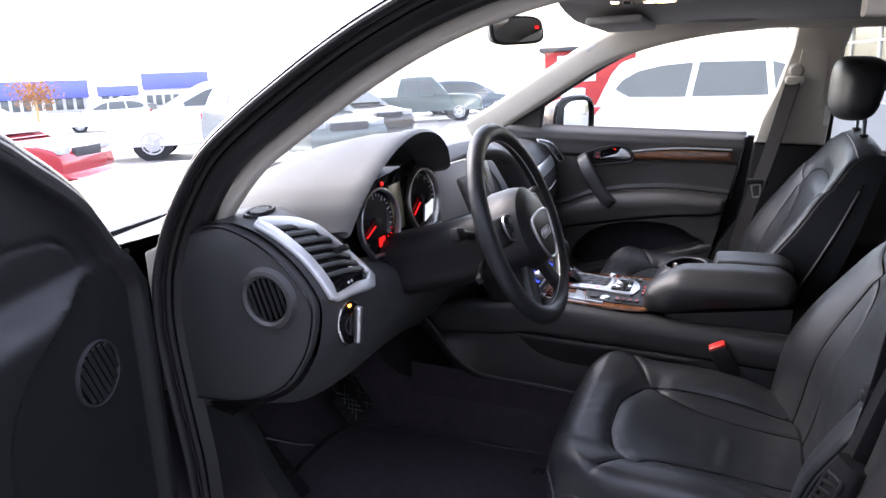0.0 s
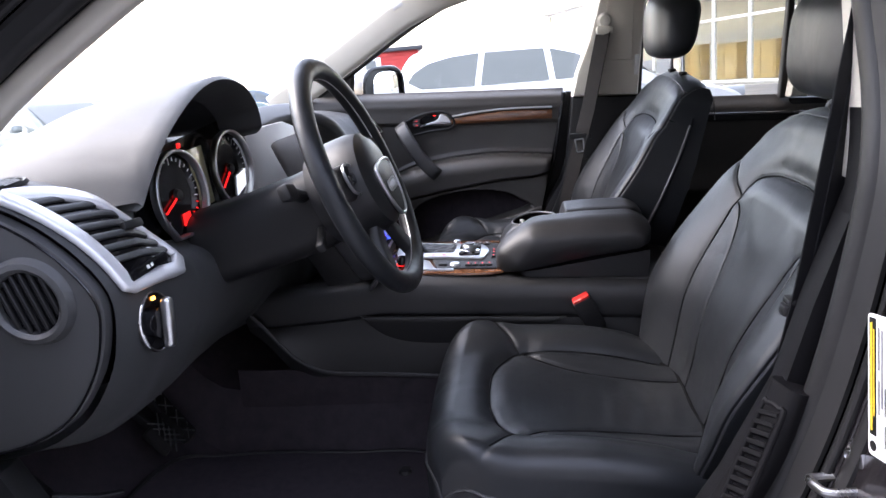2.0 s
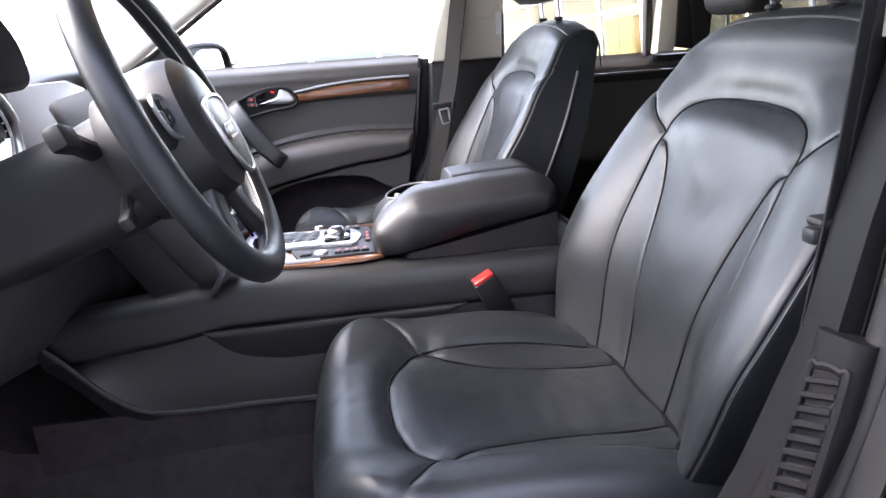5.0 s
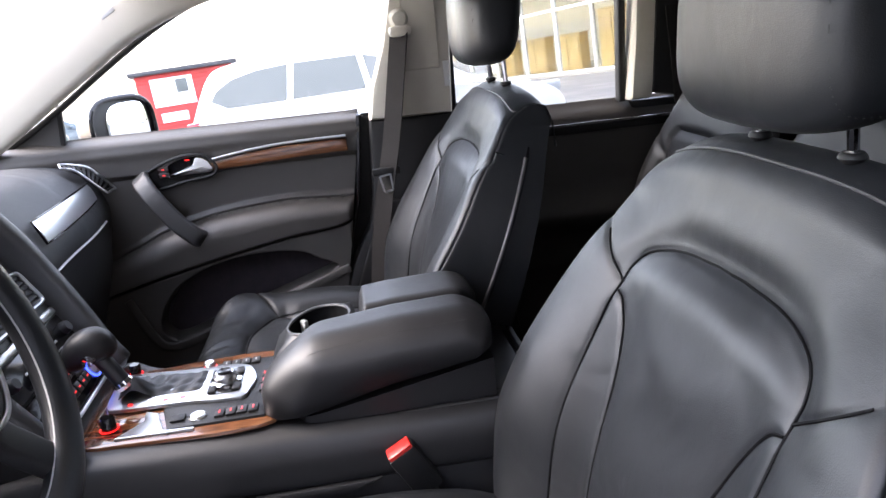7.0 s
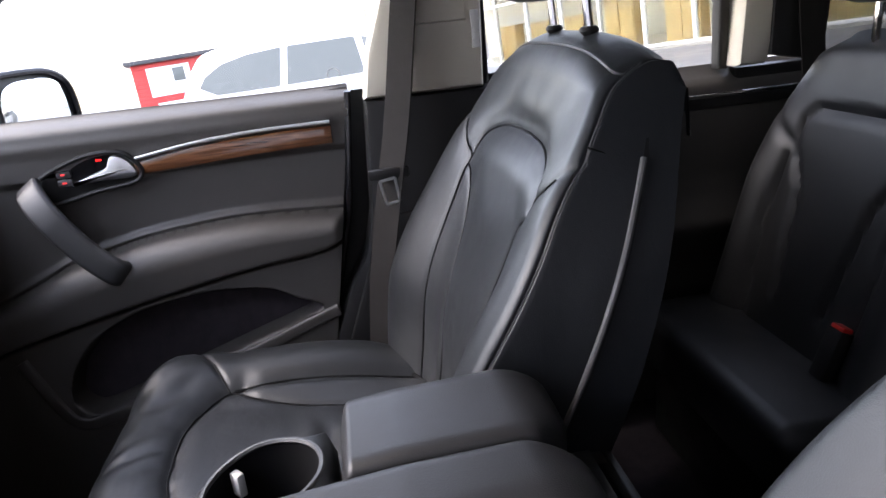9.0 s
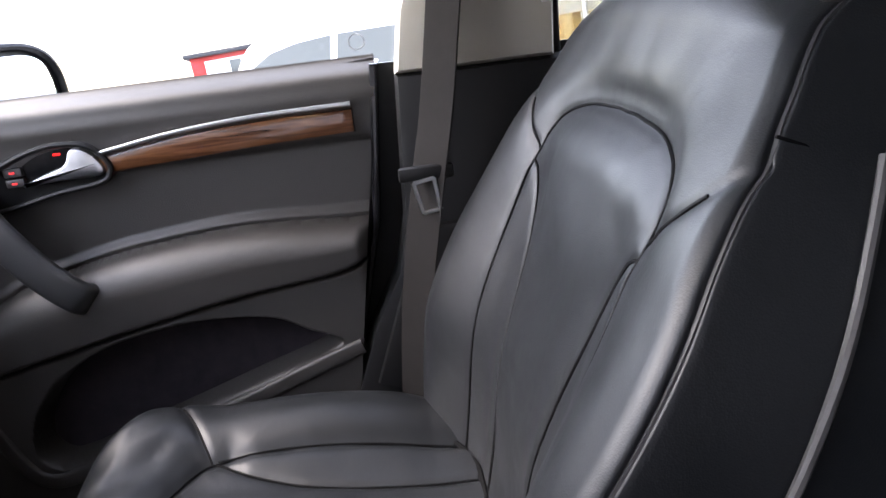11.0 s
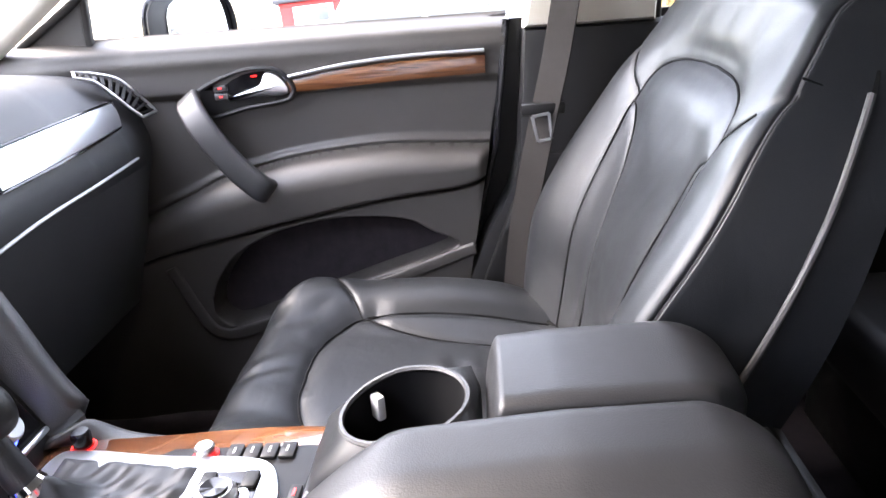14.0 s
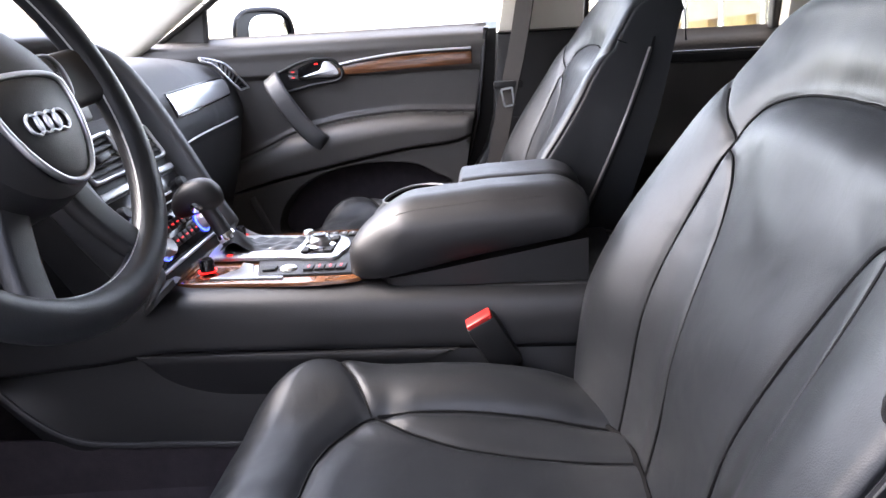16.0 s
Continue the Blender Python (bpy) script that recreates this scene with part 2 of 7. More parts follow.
def slab(poly, depth, r=0.003, seg=2):
    """A polygon in the xy plane raised by depth along z, its rim rounded."""
    bm = bmesh.new()
    f = bm.faces.new([bm.verts.new((x, y, 0)) for x, y in poly])
    top = bmesh.ops.extrude_face_region(bm, geom=[f])
    vs = [g for g in top["geom"] if isinstance(g, bmesh.types.BMVert)]
    bmesh.ops.translate(bm, verts=vs, vec=(0, 0, depth))
    if r:
        rim = [e for e in bm.edges if all(abs(v.co.z - depth) < 1e-7 for v in e.verts)]
        bmesh.ops.bevel(bm, geom=rim, offset=r, segments=seg, affect="EDGES", profile=0.5)
    bm.verts.index_update()
    V = np.array([v.co[:] for v in bm.verts])
    F = [[v.index for v in f.verts] for f in bm.faces]
    bm.free()
    return V, F


def lathe(profile, n=24):
    """Turned about z: profile of (radius, height)."""
    a = np.linspace(0, 2 * np.pi, n, endpoint=False)
    p = np.asarray(profile, float)
    R, A = np.meshgrid(p[:, 0], a, indexing="ij")
    H = np.repeat(p[:, 1:2], n, 1)
    V, F = grid(R * np.cos(A), R * np.sin(A), H, loop_u=True)
    return V, F


def basis(origin, ex, ey):
    """A pose with its own x and y axes (made square)."""
    ex, ey = Vector(ex).normalized(), Vector(ey)
    ez = ex.cross(ey).normalized()
    ey = ez.cross(ex)
    m = Matrix.Identity(4)
    m.col[0][:3], m.col[1][:3], m.col[2][:3], m.col[3][:3] = ex, ey, ez, Vector(origin)
    return m


def near(X, Y, lines):
    """The distance of each point from the nearest of the polylines."""
    D = np.full(X.shape, 9.0)
    for line in lines:
        L = np.asarray(line, float)
        for a, b in zip(L[:-1], L[1:]):
            d = b - a
            t = np.clip(((X - a[0]) * d[0] + (Y - a[1]) * d[1]) / (d @ d + 1e-12), 0, 1)
            D = np.minimum(D, np.hypot(X - a[0] - t * d[0], Y - a[1] - t * d[1]))
    return D


def both(*lines):
    return [np.asarray(q, float) * s for q in lines for s in ((1, 1), (-1, 1))]


def step(x, a, b):
    t = np.clip((x - a) / (b - a), 0, 1)
    return t * t * (3 - 2 * t)


# ---- car body: floor, pillars, roof, doors ----
def yz_slab(poly, x0, depth, r=0.004, toward=-1):
    """A polygon of (y, z) set at x0 and raised by depth towards -x or +x."""
    if toward < 0:
        return moved(slab([(z, y) for y, z in poly], depth, r), basis((x0, 0, 0), (0, 0, 1), (0, 1, 0)))
    return moved(slab(poly, depth, r), basis((x0, 0, 0), (0, 1, 0), (0, 0, 1)))


def structure(name, vf, material, label, category="car body", sharp=35.0):
    return tagged(part(name, vf, material, sharp=sharp), label, category, kind="structure")


def sheet(X, Y, Z):
    return grid(np.asarray(X, float), np.asarray(Y, float), np.asarray(Z, float))


# floor pan with a tunnel under the console and a toe board
fy = np.linspace(-2.2, 1.62, 90)
fx = np.linspace(-0.86, 0.86, 70)
FX, FY = np.meshgrid(fx, fy)
FZ = 0.40 + 0.16 * step(0.20 - np.abs(FX), 0, 0.06) + 0.55 * step(FY, 1.12, 1.60) + 0.008 * np.sin(FX * 9) * np.sin(FY * 7) + 0.02 * step(np.abs(FX), 0.76, 0.80)
structure("floor", sheet(FX, FY, FZ), CARPET, "black carpeted car floor with a raised tunnel", "floor")
structure("underbody", rbox(-0.86, 0.86, -2.2, 1.7, 0.25, 0.36, 0.02), HARD, "dark underbody pan below the floor")

mat_d = thing("floor_mat", "black carpet floor mat in the driver's footwell", "floor mat")
outline = curve([(-0.70, 0.66), (-0.70, 1.00), (-0.66, 1.17), (-0.55, 1.22), (-0.30, 1.20), (-0.22, 1.10), (-0.20, 0.85), (-0.21, 0.64), (-0.45, 0.62)], 60, True)
bm_mat = moved(slab(outline, 0.012, 0.005), pose(0, 0, 0.418))
V = bm_mat[0]
V[:, 2] += 0.55 * step(V[:, 1], 1.12, 1.60)
part("mat_body", bm_mat, MATFAB, mat_d)
part("mat_edge", tube(np.c_[outline, 0.428 + 0.55 * step(outline[:, 1], 1.12, 1.60)], 0.005, 6, True), RUBBER, mat_d)
for px, py in ((-0.27, 0.70), (-0.62, 0.70)):
    part("mat_clip", moved(lathe([(0, 0.008), (0.012, 0.007), (0.016, 0), (0, 0)], 14), pose(px, py, 0.429)), HARD, mat_d)

# roof skin, headliner, windscreen header
ry = np.linspace(-2.1, 0.80, 40)
rx = np.linspace(-0.70, 0.70, 30)
RX, RY = np.meshgrid(rx, ry)
RZ = 1.612 - 0.045 * (np.clip(-RX, 0, 1) / 0.70) ** 3.5 - np.interp(RX, [0, 0.12, 0.25, 0.40, 0.70], [0, 0.018, 0.055, 0.082, 0.105]) - 0.02 * step(RY, 0.35, 0.80) - 0.06 * step(-RY, 1.4, 2.1)
structure("ceiling", join(sheet(RX, RY, RZ), sheet(RX * 1.06, RY, RZ + 0.05)), LINER, "grey woven headliner under the roof", "ceiling")
structure("roof_skin", sheet(RX * 1.12, RY * 1.02, RZ + 0.07), PAINT, "dark painted roof panel")

# driver's door opening: seals and painted jambs run round it
LOOP = [(1.215, 0.50), (1.235, 0.69), (1.262, 0.92), (1.258, 1.03), (1.235, 1.11), (1.195, 1.185), (1.13, 1.272), (1.05, 1.336), (0.97, 1.390), (0.89, 1.440), (0.81, 1.484), (0.72, 1.524), (0.60, 1.560), (0.45, 1.585), (0.235, 1.575),
        (0.130, 1.48), (0.094, 1.32), (0.092, 1.18), (0.110, 1.0), (0.142, 0.85), (0.200, 0.68), (0.30, 0.54), (0.46, 0.462), (0.8, 0.445), (1.1, 0.45)]
loop = curve(LOOP, 220, True)


def round_opening(sec, x, sign=1):
    bulge = 0.055 * step(0.55 - loop[:, 0], 0, 0.25) * step(loop[:, 1], 1.42, 1.16)
    P = np.c_[x - bulge, loop]
    v, f = sweep(P, sec, (1, 0, 0), True)
    return v, f


opening = thing("door_opening", "driver's door opening with black rubber seals and dark painted jamb", "door frame", kind="structure")
part("inner_seal", round_opening(ring(0.013, 12, 0.016), -0.785), RUBBER, opening)
part("seal_lip", round_opening(np.array([(-0.004, 0), (0.012, 0.0), (0.014, -0.018), (0.008, -0.020)]), -0.802), RUBBER, opening)
part("inner_rail", round_opening(np.array([(-0.006, 0.02), (0.055, 0.02), (0.055, 0.06), (0.02, 0.07), (-0.006, 0.05)]) * (0.64, 1), -0.785), TRIM_SHADED, opening)
part("jamb_channel", round_opening(np.array([(0.008, 0.0), (0.022, -0.010), (0.030, -0.010), (0.042, -0.034), (0.055, -0.038), (0.055, 0.0)]) * (0.64, 1), -0.795), PAINT, opening, "dark glossy painted jamb")
part("mid_seal", round_opening(ring(0.006, 10) + (0.022, -0.022), -0.800), RUBBER, opening)
part("outer_seal", round_opening(ring(0.007, 10, 0.010) + (0.032, -0.046), -0.795), RUBBER, opening)
part("outer_frame", round_opening(np.array([(0.048, -0.042), (0.066, -0.046), (0.078, -0.034), (0.078, 0.02), (0.05, 0.02)]) * (0.64, 1), -0.795), PAINT, opening, "dark glossy body frame")

# cream trim strip up the driver's windscreen pillar, and the pillar core
apd = curve([(-0.757, 1.238, 1.085), (-0.752, 1.198, 1.163), (-0.745, 1.125, 1.255), (-0.740, 1.045, 1.318), (-0.737, 0.965, 1.372), (-0.735, 0.885, 1.422), (-0.730, 0.805, 1.467), (-0.725, 0.715, 1.507), (-0.71, 0.60, 1.543), (-0.70, 0.45, 1.568), (-0.70, 0.22, 1.560)], 70)
structure("pillar_trim_1", sweep(apd, rect(0.030, 0.036, 0.010), (1, 0, 0)), CREAM, "cream cloth-covered trim along the driver's windscreen pillar", "pillar trim")

# driver's B-pillar: cream above, black below, strap and slotted vent
bp = thing("pillar_driver", "driver's side door pillar, cream trim above black plastic", "car pillar", kind="structure")
part("upper_trim", yz_slab([(0.035, 1.175), (0.132, 1.175), (0.142, 1.30), (0.165, 1.44), (0.20, 1.57), (-0.02, 1.57), (0.02, 1.3)], -0.80, 0.06, 0.014, 1), CREAM, bp, "cream upper pillar trim")
part("lower_trim", yz_slab([(0.02, 1.178), (0.134, 1.178), (0.152, 1.11), (0.170, 1.04), (0.192, 0.935), (0.245, 0.804), (0.33, 0.64), (0.43, 0.48), (-0.08, 0.42), (-0.06, 0.8)], -0.818, 0.050, 0.012, 1), TRIM_SHADED, bp, "black plastic lower pillar trim")
part("jamb_panel", yz_slab([(-0.12, 0.42), (0.33, 0.42), (0.21, 0.70), (0.152, 0.84), (0.135, 0.92), (0.132, 1.06), (0.108, 1.25), (0.09, 1.52), (-0.12, 1.52)], -1.0, 0.132, 0.02, 1), PAINT, bp, "dark glossy painted jamb")
# slotted vent in the forward face of the lower trim
cowl_p = curve([(-0.827, 0.184, 0.945), (-0.831, 0.208, 0.865), (-0.829, 0.244, 0.78), (-0.825, 0.30, 0.66), (-0.819, 0.38, 0.56), (-0.817, 0.47, 0.47)], 40)
part("vent_trim", sweep(cowl_p, rect(0.040, 0.046, 0.014, 4), (0.90, 0.42, 0)), TRIM_SHADED, bp, "black plastic trim with a slotted vent")
vm_ = basis((-0.844, 0.230, 0.860), (-0.90, -0.40, 0.0), (-0.02, -0.38, 0.92))
slot = np.array([(-0.014, -0.075), (0.012, -0.078), (0.017, 0.055), (0.010, 0.068), (-0.006, 0.068), (-0.014, 0.055)])
so = curve(slot, 48, True)
part("vent_bezel", moved(sweep(np.c_[so, np.zeros(48)], ring(0.004, 8), (0, 0, 1), True), vm_), TRIM_SHADED, bp)
part("vent_well", moved(slab([tuple(p) for p in so], 0.003, 0), vm_ @ pose(0, 0, -0.004)), GLOSS, bp)
for i in range(11):
    part("vent_slat", moved(rbox(-0.014, 0.014, -0.0028, 0.0028, -0.002, 0.004, 0.001, 1), vm_ @ pose(0.0, -0.068 + 0.0125 * i, 0, 0, 0, 14)), TRIM_SHADED, bp)
strap = np.array([(-0.70, 0.085, 1.36), (-0.695, 0.092, 1.25), (-0.688, 0.105, 1.05), (-0.683, 0.125, 0.85), (-0.68, 0.13, 0.60)])
bp.location.y = -0.045
belt_d = thing("driver_seat_belt", "black seat belt hanging beside the driver's seat", "seat belt")
part("webbing", sweep(curve(strap, 30), rect(0.0022, 0.047, 0.0008, 1), (0.5, -1, 0)), BLACKWEB, belt_d)
part("webbing_fold", sweep(curve(strap + (0.008, -0.016, 0), 30), rect(0.0022, 0.047, 0.0008, 1), (0.6, -1, 0)), BLACKWEB, belt_d)
part("stop_button", rbox(-0.698, -0.676, 0.086, 0.132, 1.012, 1.022, 0.005), HARD, belt_d)
part("tongue", rbox(-0.694, -0.676, 0.085, 0.135, 0.997, 1.012, 0.004), HARD, belt_d)

belt_d.location = (-0.072, 0.002, 0.006)

# white and yellow data sticker, and the striker below it
jm = basis((-0.9355, 0.0925, 0.995), (-0.975, -0.10, 0.20), (-0.20, 0, 0.98))
stk = thing("data_sticker", "white and yellow printed load sticker on the dark pillar", "sticker")
part("sheet", moved(slab(rect(0.074, 0.148, 0.005), 0.001, 0), jm), WHITE, stk)


def print_bar(name, w, h, x, y, m_, lift=0.0012):
    part(name, moved(slab(rect(w, h) + (x, y), 0.0004, 0), jm @ pose(0, 0, lift)), m_, stk)


print_bar("heading_band", 0.011, 0.122, -0.0285, 0.009, HARD)
print_bar("heading_bar", 0.0030, 0.112, -0.0300, 0.009, YELLOW, 0.0018)
print_bar("heading_bar", 0.0016, 0.090, -0.0258, 0.014, YELLOW, 0.0018)
print_bar("warning_box", 0.034, 0.046, 0.0165, 0.046, HARD)
for i in range(5):
    print_bar("warning_bar", 0.0032, (0.038, 0.034, 0.039, 0.030, 0.036)[i], 0.0045 + i * 0.0058, 0.0465, YELLOW, 0.0018)
for i, (x, y, h) in enumerate(((-0.0185, 0.040, 0.044), (-0.0185, -0.010, 0.036), (-0.0135, 0.020, 0.080), (-0.0085, -0.012, 0.030), (-0.0085, -0.048, 0.024), (-0.002, -0.006, 0.018), (-0.002, -0.040, 0.030), (0.007, -0.004, 0.022), (0.007, -0.042, 0.034), (0.015, -0.002, 0.018), (0.015, -0.040, 0.028), (0.023, -0.010, 0.026), (0.023, -0.048, 0.022), (0.030, -0.030, 0.050))):
    print_bar("print_line", 0.0020, h, x, y, SHELLP)
part("round_mark", moved(lathe([(0, 0.0004), (0.0055, 0.0004), (0.0055, 0)], 20), jm @ pose(-0.0285, -0.0635, 0.0012)), HARD, stk)
sm = basis((-0.893, 0.0925, 0.878), (-0.97, -0.10, 0.12), (-0.16, 0.0, 0.98))
strk = thing("door_striker", "zinc-plated steel door striker bolted to the pillar", "door striker")
part("plate", moved(slab([tuple(p) for p in curve([(-0.020, -0.034), (0.020, -0.034), (0.025, -0.016), (0.020, 0.016), (0.010, 0.033), (-0.010, 0.033), (-0.020, 0.016), (-0.025, -0.016)], 40, True)], 0.005, 0.0015), sm), STEEL, strk)
part("loop_bar", moved(tube(curve([(-0.016, -0.014, 0.002), (-0.016, -0.014, 0.034), (-0.010, -0.013, 0.044), (0.010, -0.013, 0.044), (0.018, -0.014, 0.036), (0.020, -0.014, 0.002)], 30), 0.0052, 10, up=(0, 1, 0.01)), sm), STEEL, strk)
part("bolt", moved(lathe([(0.0035, 0.003), (0.0045, 0.006), (0.0072, 0.005), (0.0085, 0)], 18), sm @ pose(0.0, 0.019, 0.005)), STEEL, strk)
part("bolt", moved(lathe([(0.0035, 0.003), (0.0045, 0.006), (0.0072, 0.005), (0.0085, 0)], 18), sm @ pose(0.002, -0.026, 0.005)), STEEL, strk)

# passenger side: pillars
app = curve([(0.76, 1.25, 1.115), (0.757, 1.13, 1.188), (0.752, 1.02, 1.260), (0.747, 0.90, 1.338), (0.742, 0.80, 1.400), (0.735, 0.68, 1.452), (0.725, 0.56, 1.486), (0.715, 0.40, 1.515), (0.71, 0.2, 1.530), (0.70, -0.6, 1.525), (0.69, -1.5, 1.49)], 90)
v_, f_ = sweep(app, rect(0.095, 0.042, 0.018), (1, 0, 0))
structure("pillar_trim_2", (v_, f_), CREAM, "cream cloth-covered trim along the passenger windscreen pillar and roof rail", "pillar trim")
badge = part("airbag_badge", sweep(curve([(0.7225, 0.825, 1.415), (0.7205, 0.795, 1.432)], 8), rect(0.012, 0.003, 0.001), (1, 0, 0)), SILVERP)
badge.parent = bpy.data.objects["pillar_trim_2"]

pp = thing("pillar_passenger", "passenger side door pillar, cream trim above black plastic", "car pillar", kind="structure")
part("upper_trim", yz_slab([(0.062, 1.125), (0.268, 1.125), (0.255, 1.20), (0.218, 1.30), (0.190, 1.42), (0.18, 1.52), (0.02, 1.52), (0.05, 1.40)], 0.80, 0.062, 0.016), CREAM, pp, "cream upper pillar trim")
part("height_slider", yz_slab([(0.085, 1.235), (0.178, 1.235), (0.165, 1.42), (0.085, 1.42)], 0.741, 0.010, 0.008), CREAM, pp)
part("hinge_cover", yz_slab([(0.064, 1.19), (0.078, 1.19), (0.078, 1.25), (0.064, 1.25)], 0.741, 0.006, 0.002), SILVERP, pp)
part("lower_trim", yz_slab([(0.03, 1.125), (0.268, 1.125), (0.282, 0.93), (0.300, 0.86), (0.345, 0.78), (0.385, 0.68), (0.44, 0.55), (0.55, 0.45), (-0.10, 0.42), (-0.02, 0.8)], 0.80, 0.058, 0.014), HARD, pp, "black plastic lower pillar trim")
part("lower_bulge", yz_slab([(0.13, 0.928), (0.270, 0.926), (0.276, 0.89), (0.315, 0.79), (0.35, 0.70), (0.30, 0.68), (0.20, 0.80)], 0.745, 0.014, 0.008), HARD, pp)

belt_p = thing("passenger_seat_belt", "dark seat belt with steel tongue on the passenger pillar", "seat belt")
ps = np.array([(0.722, 0.150, 1.318), (0.716, 0.165, 1.24), (0.700, 0.195, 1.08), (0.688, 0.218, 0.985), (0.700, 0.255, 0.80), (0.715, 0.275, 0.62), (0.715, 0.28, 0.50)])
part("webbing", sweep(curve(ps, 40), rect(0.0022, 0.047, 0.0008, 1), (0.55, 0.83, 0)), WEB, belt_p)
part("webbing_fold", sweep(curve(ps[:4] + (0.006, -0.004, 0.0), 30), rect(0.0022, 0.046, 0.0008, 1), (0.70, 0.72, 0)), WEB, belt_p)
part("guide_loop", rbox(0.708, 0.738, 0.120, 0.174, 1.304, 1.330, 0.010), CREAM, belt_p, "cream plastic belt guide")
part("guide_cap", moved(lathe([(0, 0.012), (0.016, 0.010), (0.024, 0)], 20), basis((0.738, 0.146, 1.345), (0, 0, 1), (0, 1, 0))), CREAM, belt_p)
tg = part("tongue_grip", moved(rbox(-0.006, 0.008, -0.034, 0.034, -0.009, 0.009, 0.004), pose(0.684, 0.219, 1.000, 0, 0, 0)), HARD, belt_p)
belt_p.location = (-0.004, 0.027, 0.010)
tm = basis((0.678, 0.220, 0.972), (0, 0.98, -0.15), (0, 0.15, 0.98))
fr = np.array([(-0.011, -0.020), (0.011, -0.020), (0.013, 0.020), (-0.013, 0.020)])
part("tongue_plate", moved(join(*[sweep(np.array([[*a, 0], [*b, 0]]), rect(0.005, 0.003, 0.001, 1), (0, 0, 1)) for a, b in zip(fr, np.roll(fr, -1, 0))]), tm), SATIN, belt_p, "bright steel belt tongue")


# ---- doors ----
def inside(Y, Z, poly):
    c = np.zeros(Y.shape, bool)
    P = np.asarray(poly)
    for (y1, z1), (y2, z2) in zip(P, np.roll(P, -1, 0)):
        hit = ((z1 > Z) != (z2 > Z)) & (Y < (y2 - y1) * (Z - z1) / (z2 - z1 + 1e-12) + y1)
        c ^= hit
    return c


def signed(Y, Z, poly):
    P = np.vstack([poly, poly[:1]])
    d = near(Y, Z, [P])
    return np.where(inside(Y, Z, poly), d, -d)


door = thing("passenger_front_door", "charcoal front passenger door panel with walnut strip and grab handle", "car door")
ny, nz = 230, 340
T, ZZ = np.meshgrid(np.linspace(0, 1, ny), np.linspace(0.44, 1.150, nz))
rear = 0.277 + np.clip(1.135 - ZZ, 0, 1) * 0.20
YY = rear + T * (1.22 - rear)
topline = curve([(0.25, 0.936), (0.34, 0.938), (0.50, 0.945), (0.65, 0.934), (0.74, 0.919), (0.82, 0.900), (0.914, 0.862), (1.25, 0.74)], 40)
botline = curve([(0.25, 0.905), (0.31, 0.895), (0.37, 0.874), (0.50, 0.860), (0.67, 0.832), (0.79, 0.808), (0.90, 0.785), (1.25, 0.70)], 40)
zt, zb = np.interp(YY, *topline.T), np.interp(YY, *botline.T)
pocket = curve([(0.872, 0.660), (0.860, 0.705), (0.838, 0.738), (0.796, 0.776), (0.711, 0.812), (0.594, 0.829), (0.484, 0.821), (0.430, 0.795), (0.385, 0.762), (0.536, 0.711), (0.704, 0.659), (0.815, 0.626), (0.852, 0.630)], 80, True)
sp_ = signed(YY, ZZ, pocket)
XX = 0.778 + 0.0 * YY
XX += 0.012 * step(ZZ, 1.055, 1.040) * step(ZZ, zt + 0.004, zt + 0.02)
tl_ = np.clip((zt - ZZ) / np.maximum(zt - zb, 0.01), 0, 1)
belly = np.sqrt(np.clip(1 - (1 - np.clip(tl_ / 0.55, 0, 1)) ** 2, 0, 1)) * (1 - 0.15 * tl_)
XX -= 0.052 * belly * (ZZ > zb) * step(YY, 0.29, 0.34)
XX -= 0.030 * step(zb - ZZ, -0.001, 0.008) * step(YY, 0.30, 0.34)
XX += 0.060 * step(sp_, 0.0, 0.010)
XX += 0.005 * np.exp(-((ZZ - zt - 0.002) / 0.004) ** 2) + 0.005 * np.exp(-((ZZ - zb) / 0.0035) ** 2)
XX += 0.035 * step(ZZ, 1.118, 1.150) ** 2 - 0.004 * np.exp(-((ZZ - 1.105) / 0.012) ** 2)
XX -= 0.02 * step(YY, 0.95, 1.1)
part("panel", grid(XX, YY, ZZ), DOORVINYL, door, "charcoal moulded door panel with map pocket", 60)
pk = [tuple(p) for p in pocket]
part("pocket_lining", yz_slab(pk, 0.806, 0.006, 0), CARPET, door, "black lined map pocket")
lipc = curve([(0.352, 0.758), (0.42, 0.736), (0.536, 0.696), (0.704, 0.645), (0.815, 0.614), (0.862, 0.611), (0.893, 0.640), (0.940, 0.748)], 50)
part("pocket_lip", sweep(np.c_[np.full(50, 0.756), lipc], rect(0.024, 0.026, 0.005, 3), (1, 0, 0)), DOORVINYL, door, "charcoal lip under the map pocket")
part("speaker_corner", yz_slab([(0.930, 0.764), (0.870, 0.774), (0.806, 0.778), (0.846, 0.742), (0.868, 0.705), (0.876, 0.650), (0.905, 0.690)], 0.766, 0.010, 0.004), SHELLP, door, "flat grey corner panel ahead of the pocket")
part("jamb_filler", rbox(0.842, 0.858, -0.10, 0.70, 0.40, 1.135, 0.0), RUBBER, door)
part("rear_edge", yz_slab([(0.285, 1.140), (0.272, 1.140), (0.300, 0.93), (0.365, 0.70), (0.42, 0.44), (0.43, 0.44), (0.376, 0.70), (0.312, 0.93)], 0.86, 0.085, 0.003), GLOSS, door)
part("shoulder", sheet(np.array([[0.805, 0.805], [0.832, 0.832], [0.845, 0.845]]), np.array([[0.278, 1.20], [0.278, 1.2], [0.278, 1.2]]), np.array([[1.146, 1.085], [1.150, 1.09], [1.140, 1.08]])), RUBBER, door)
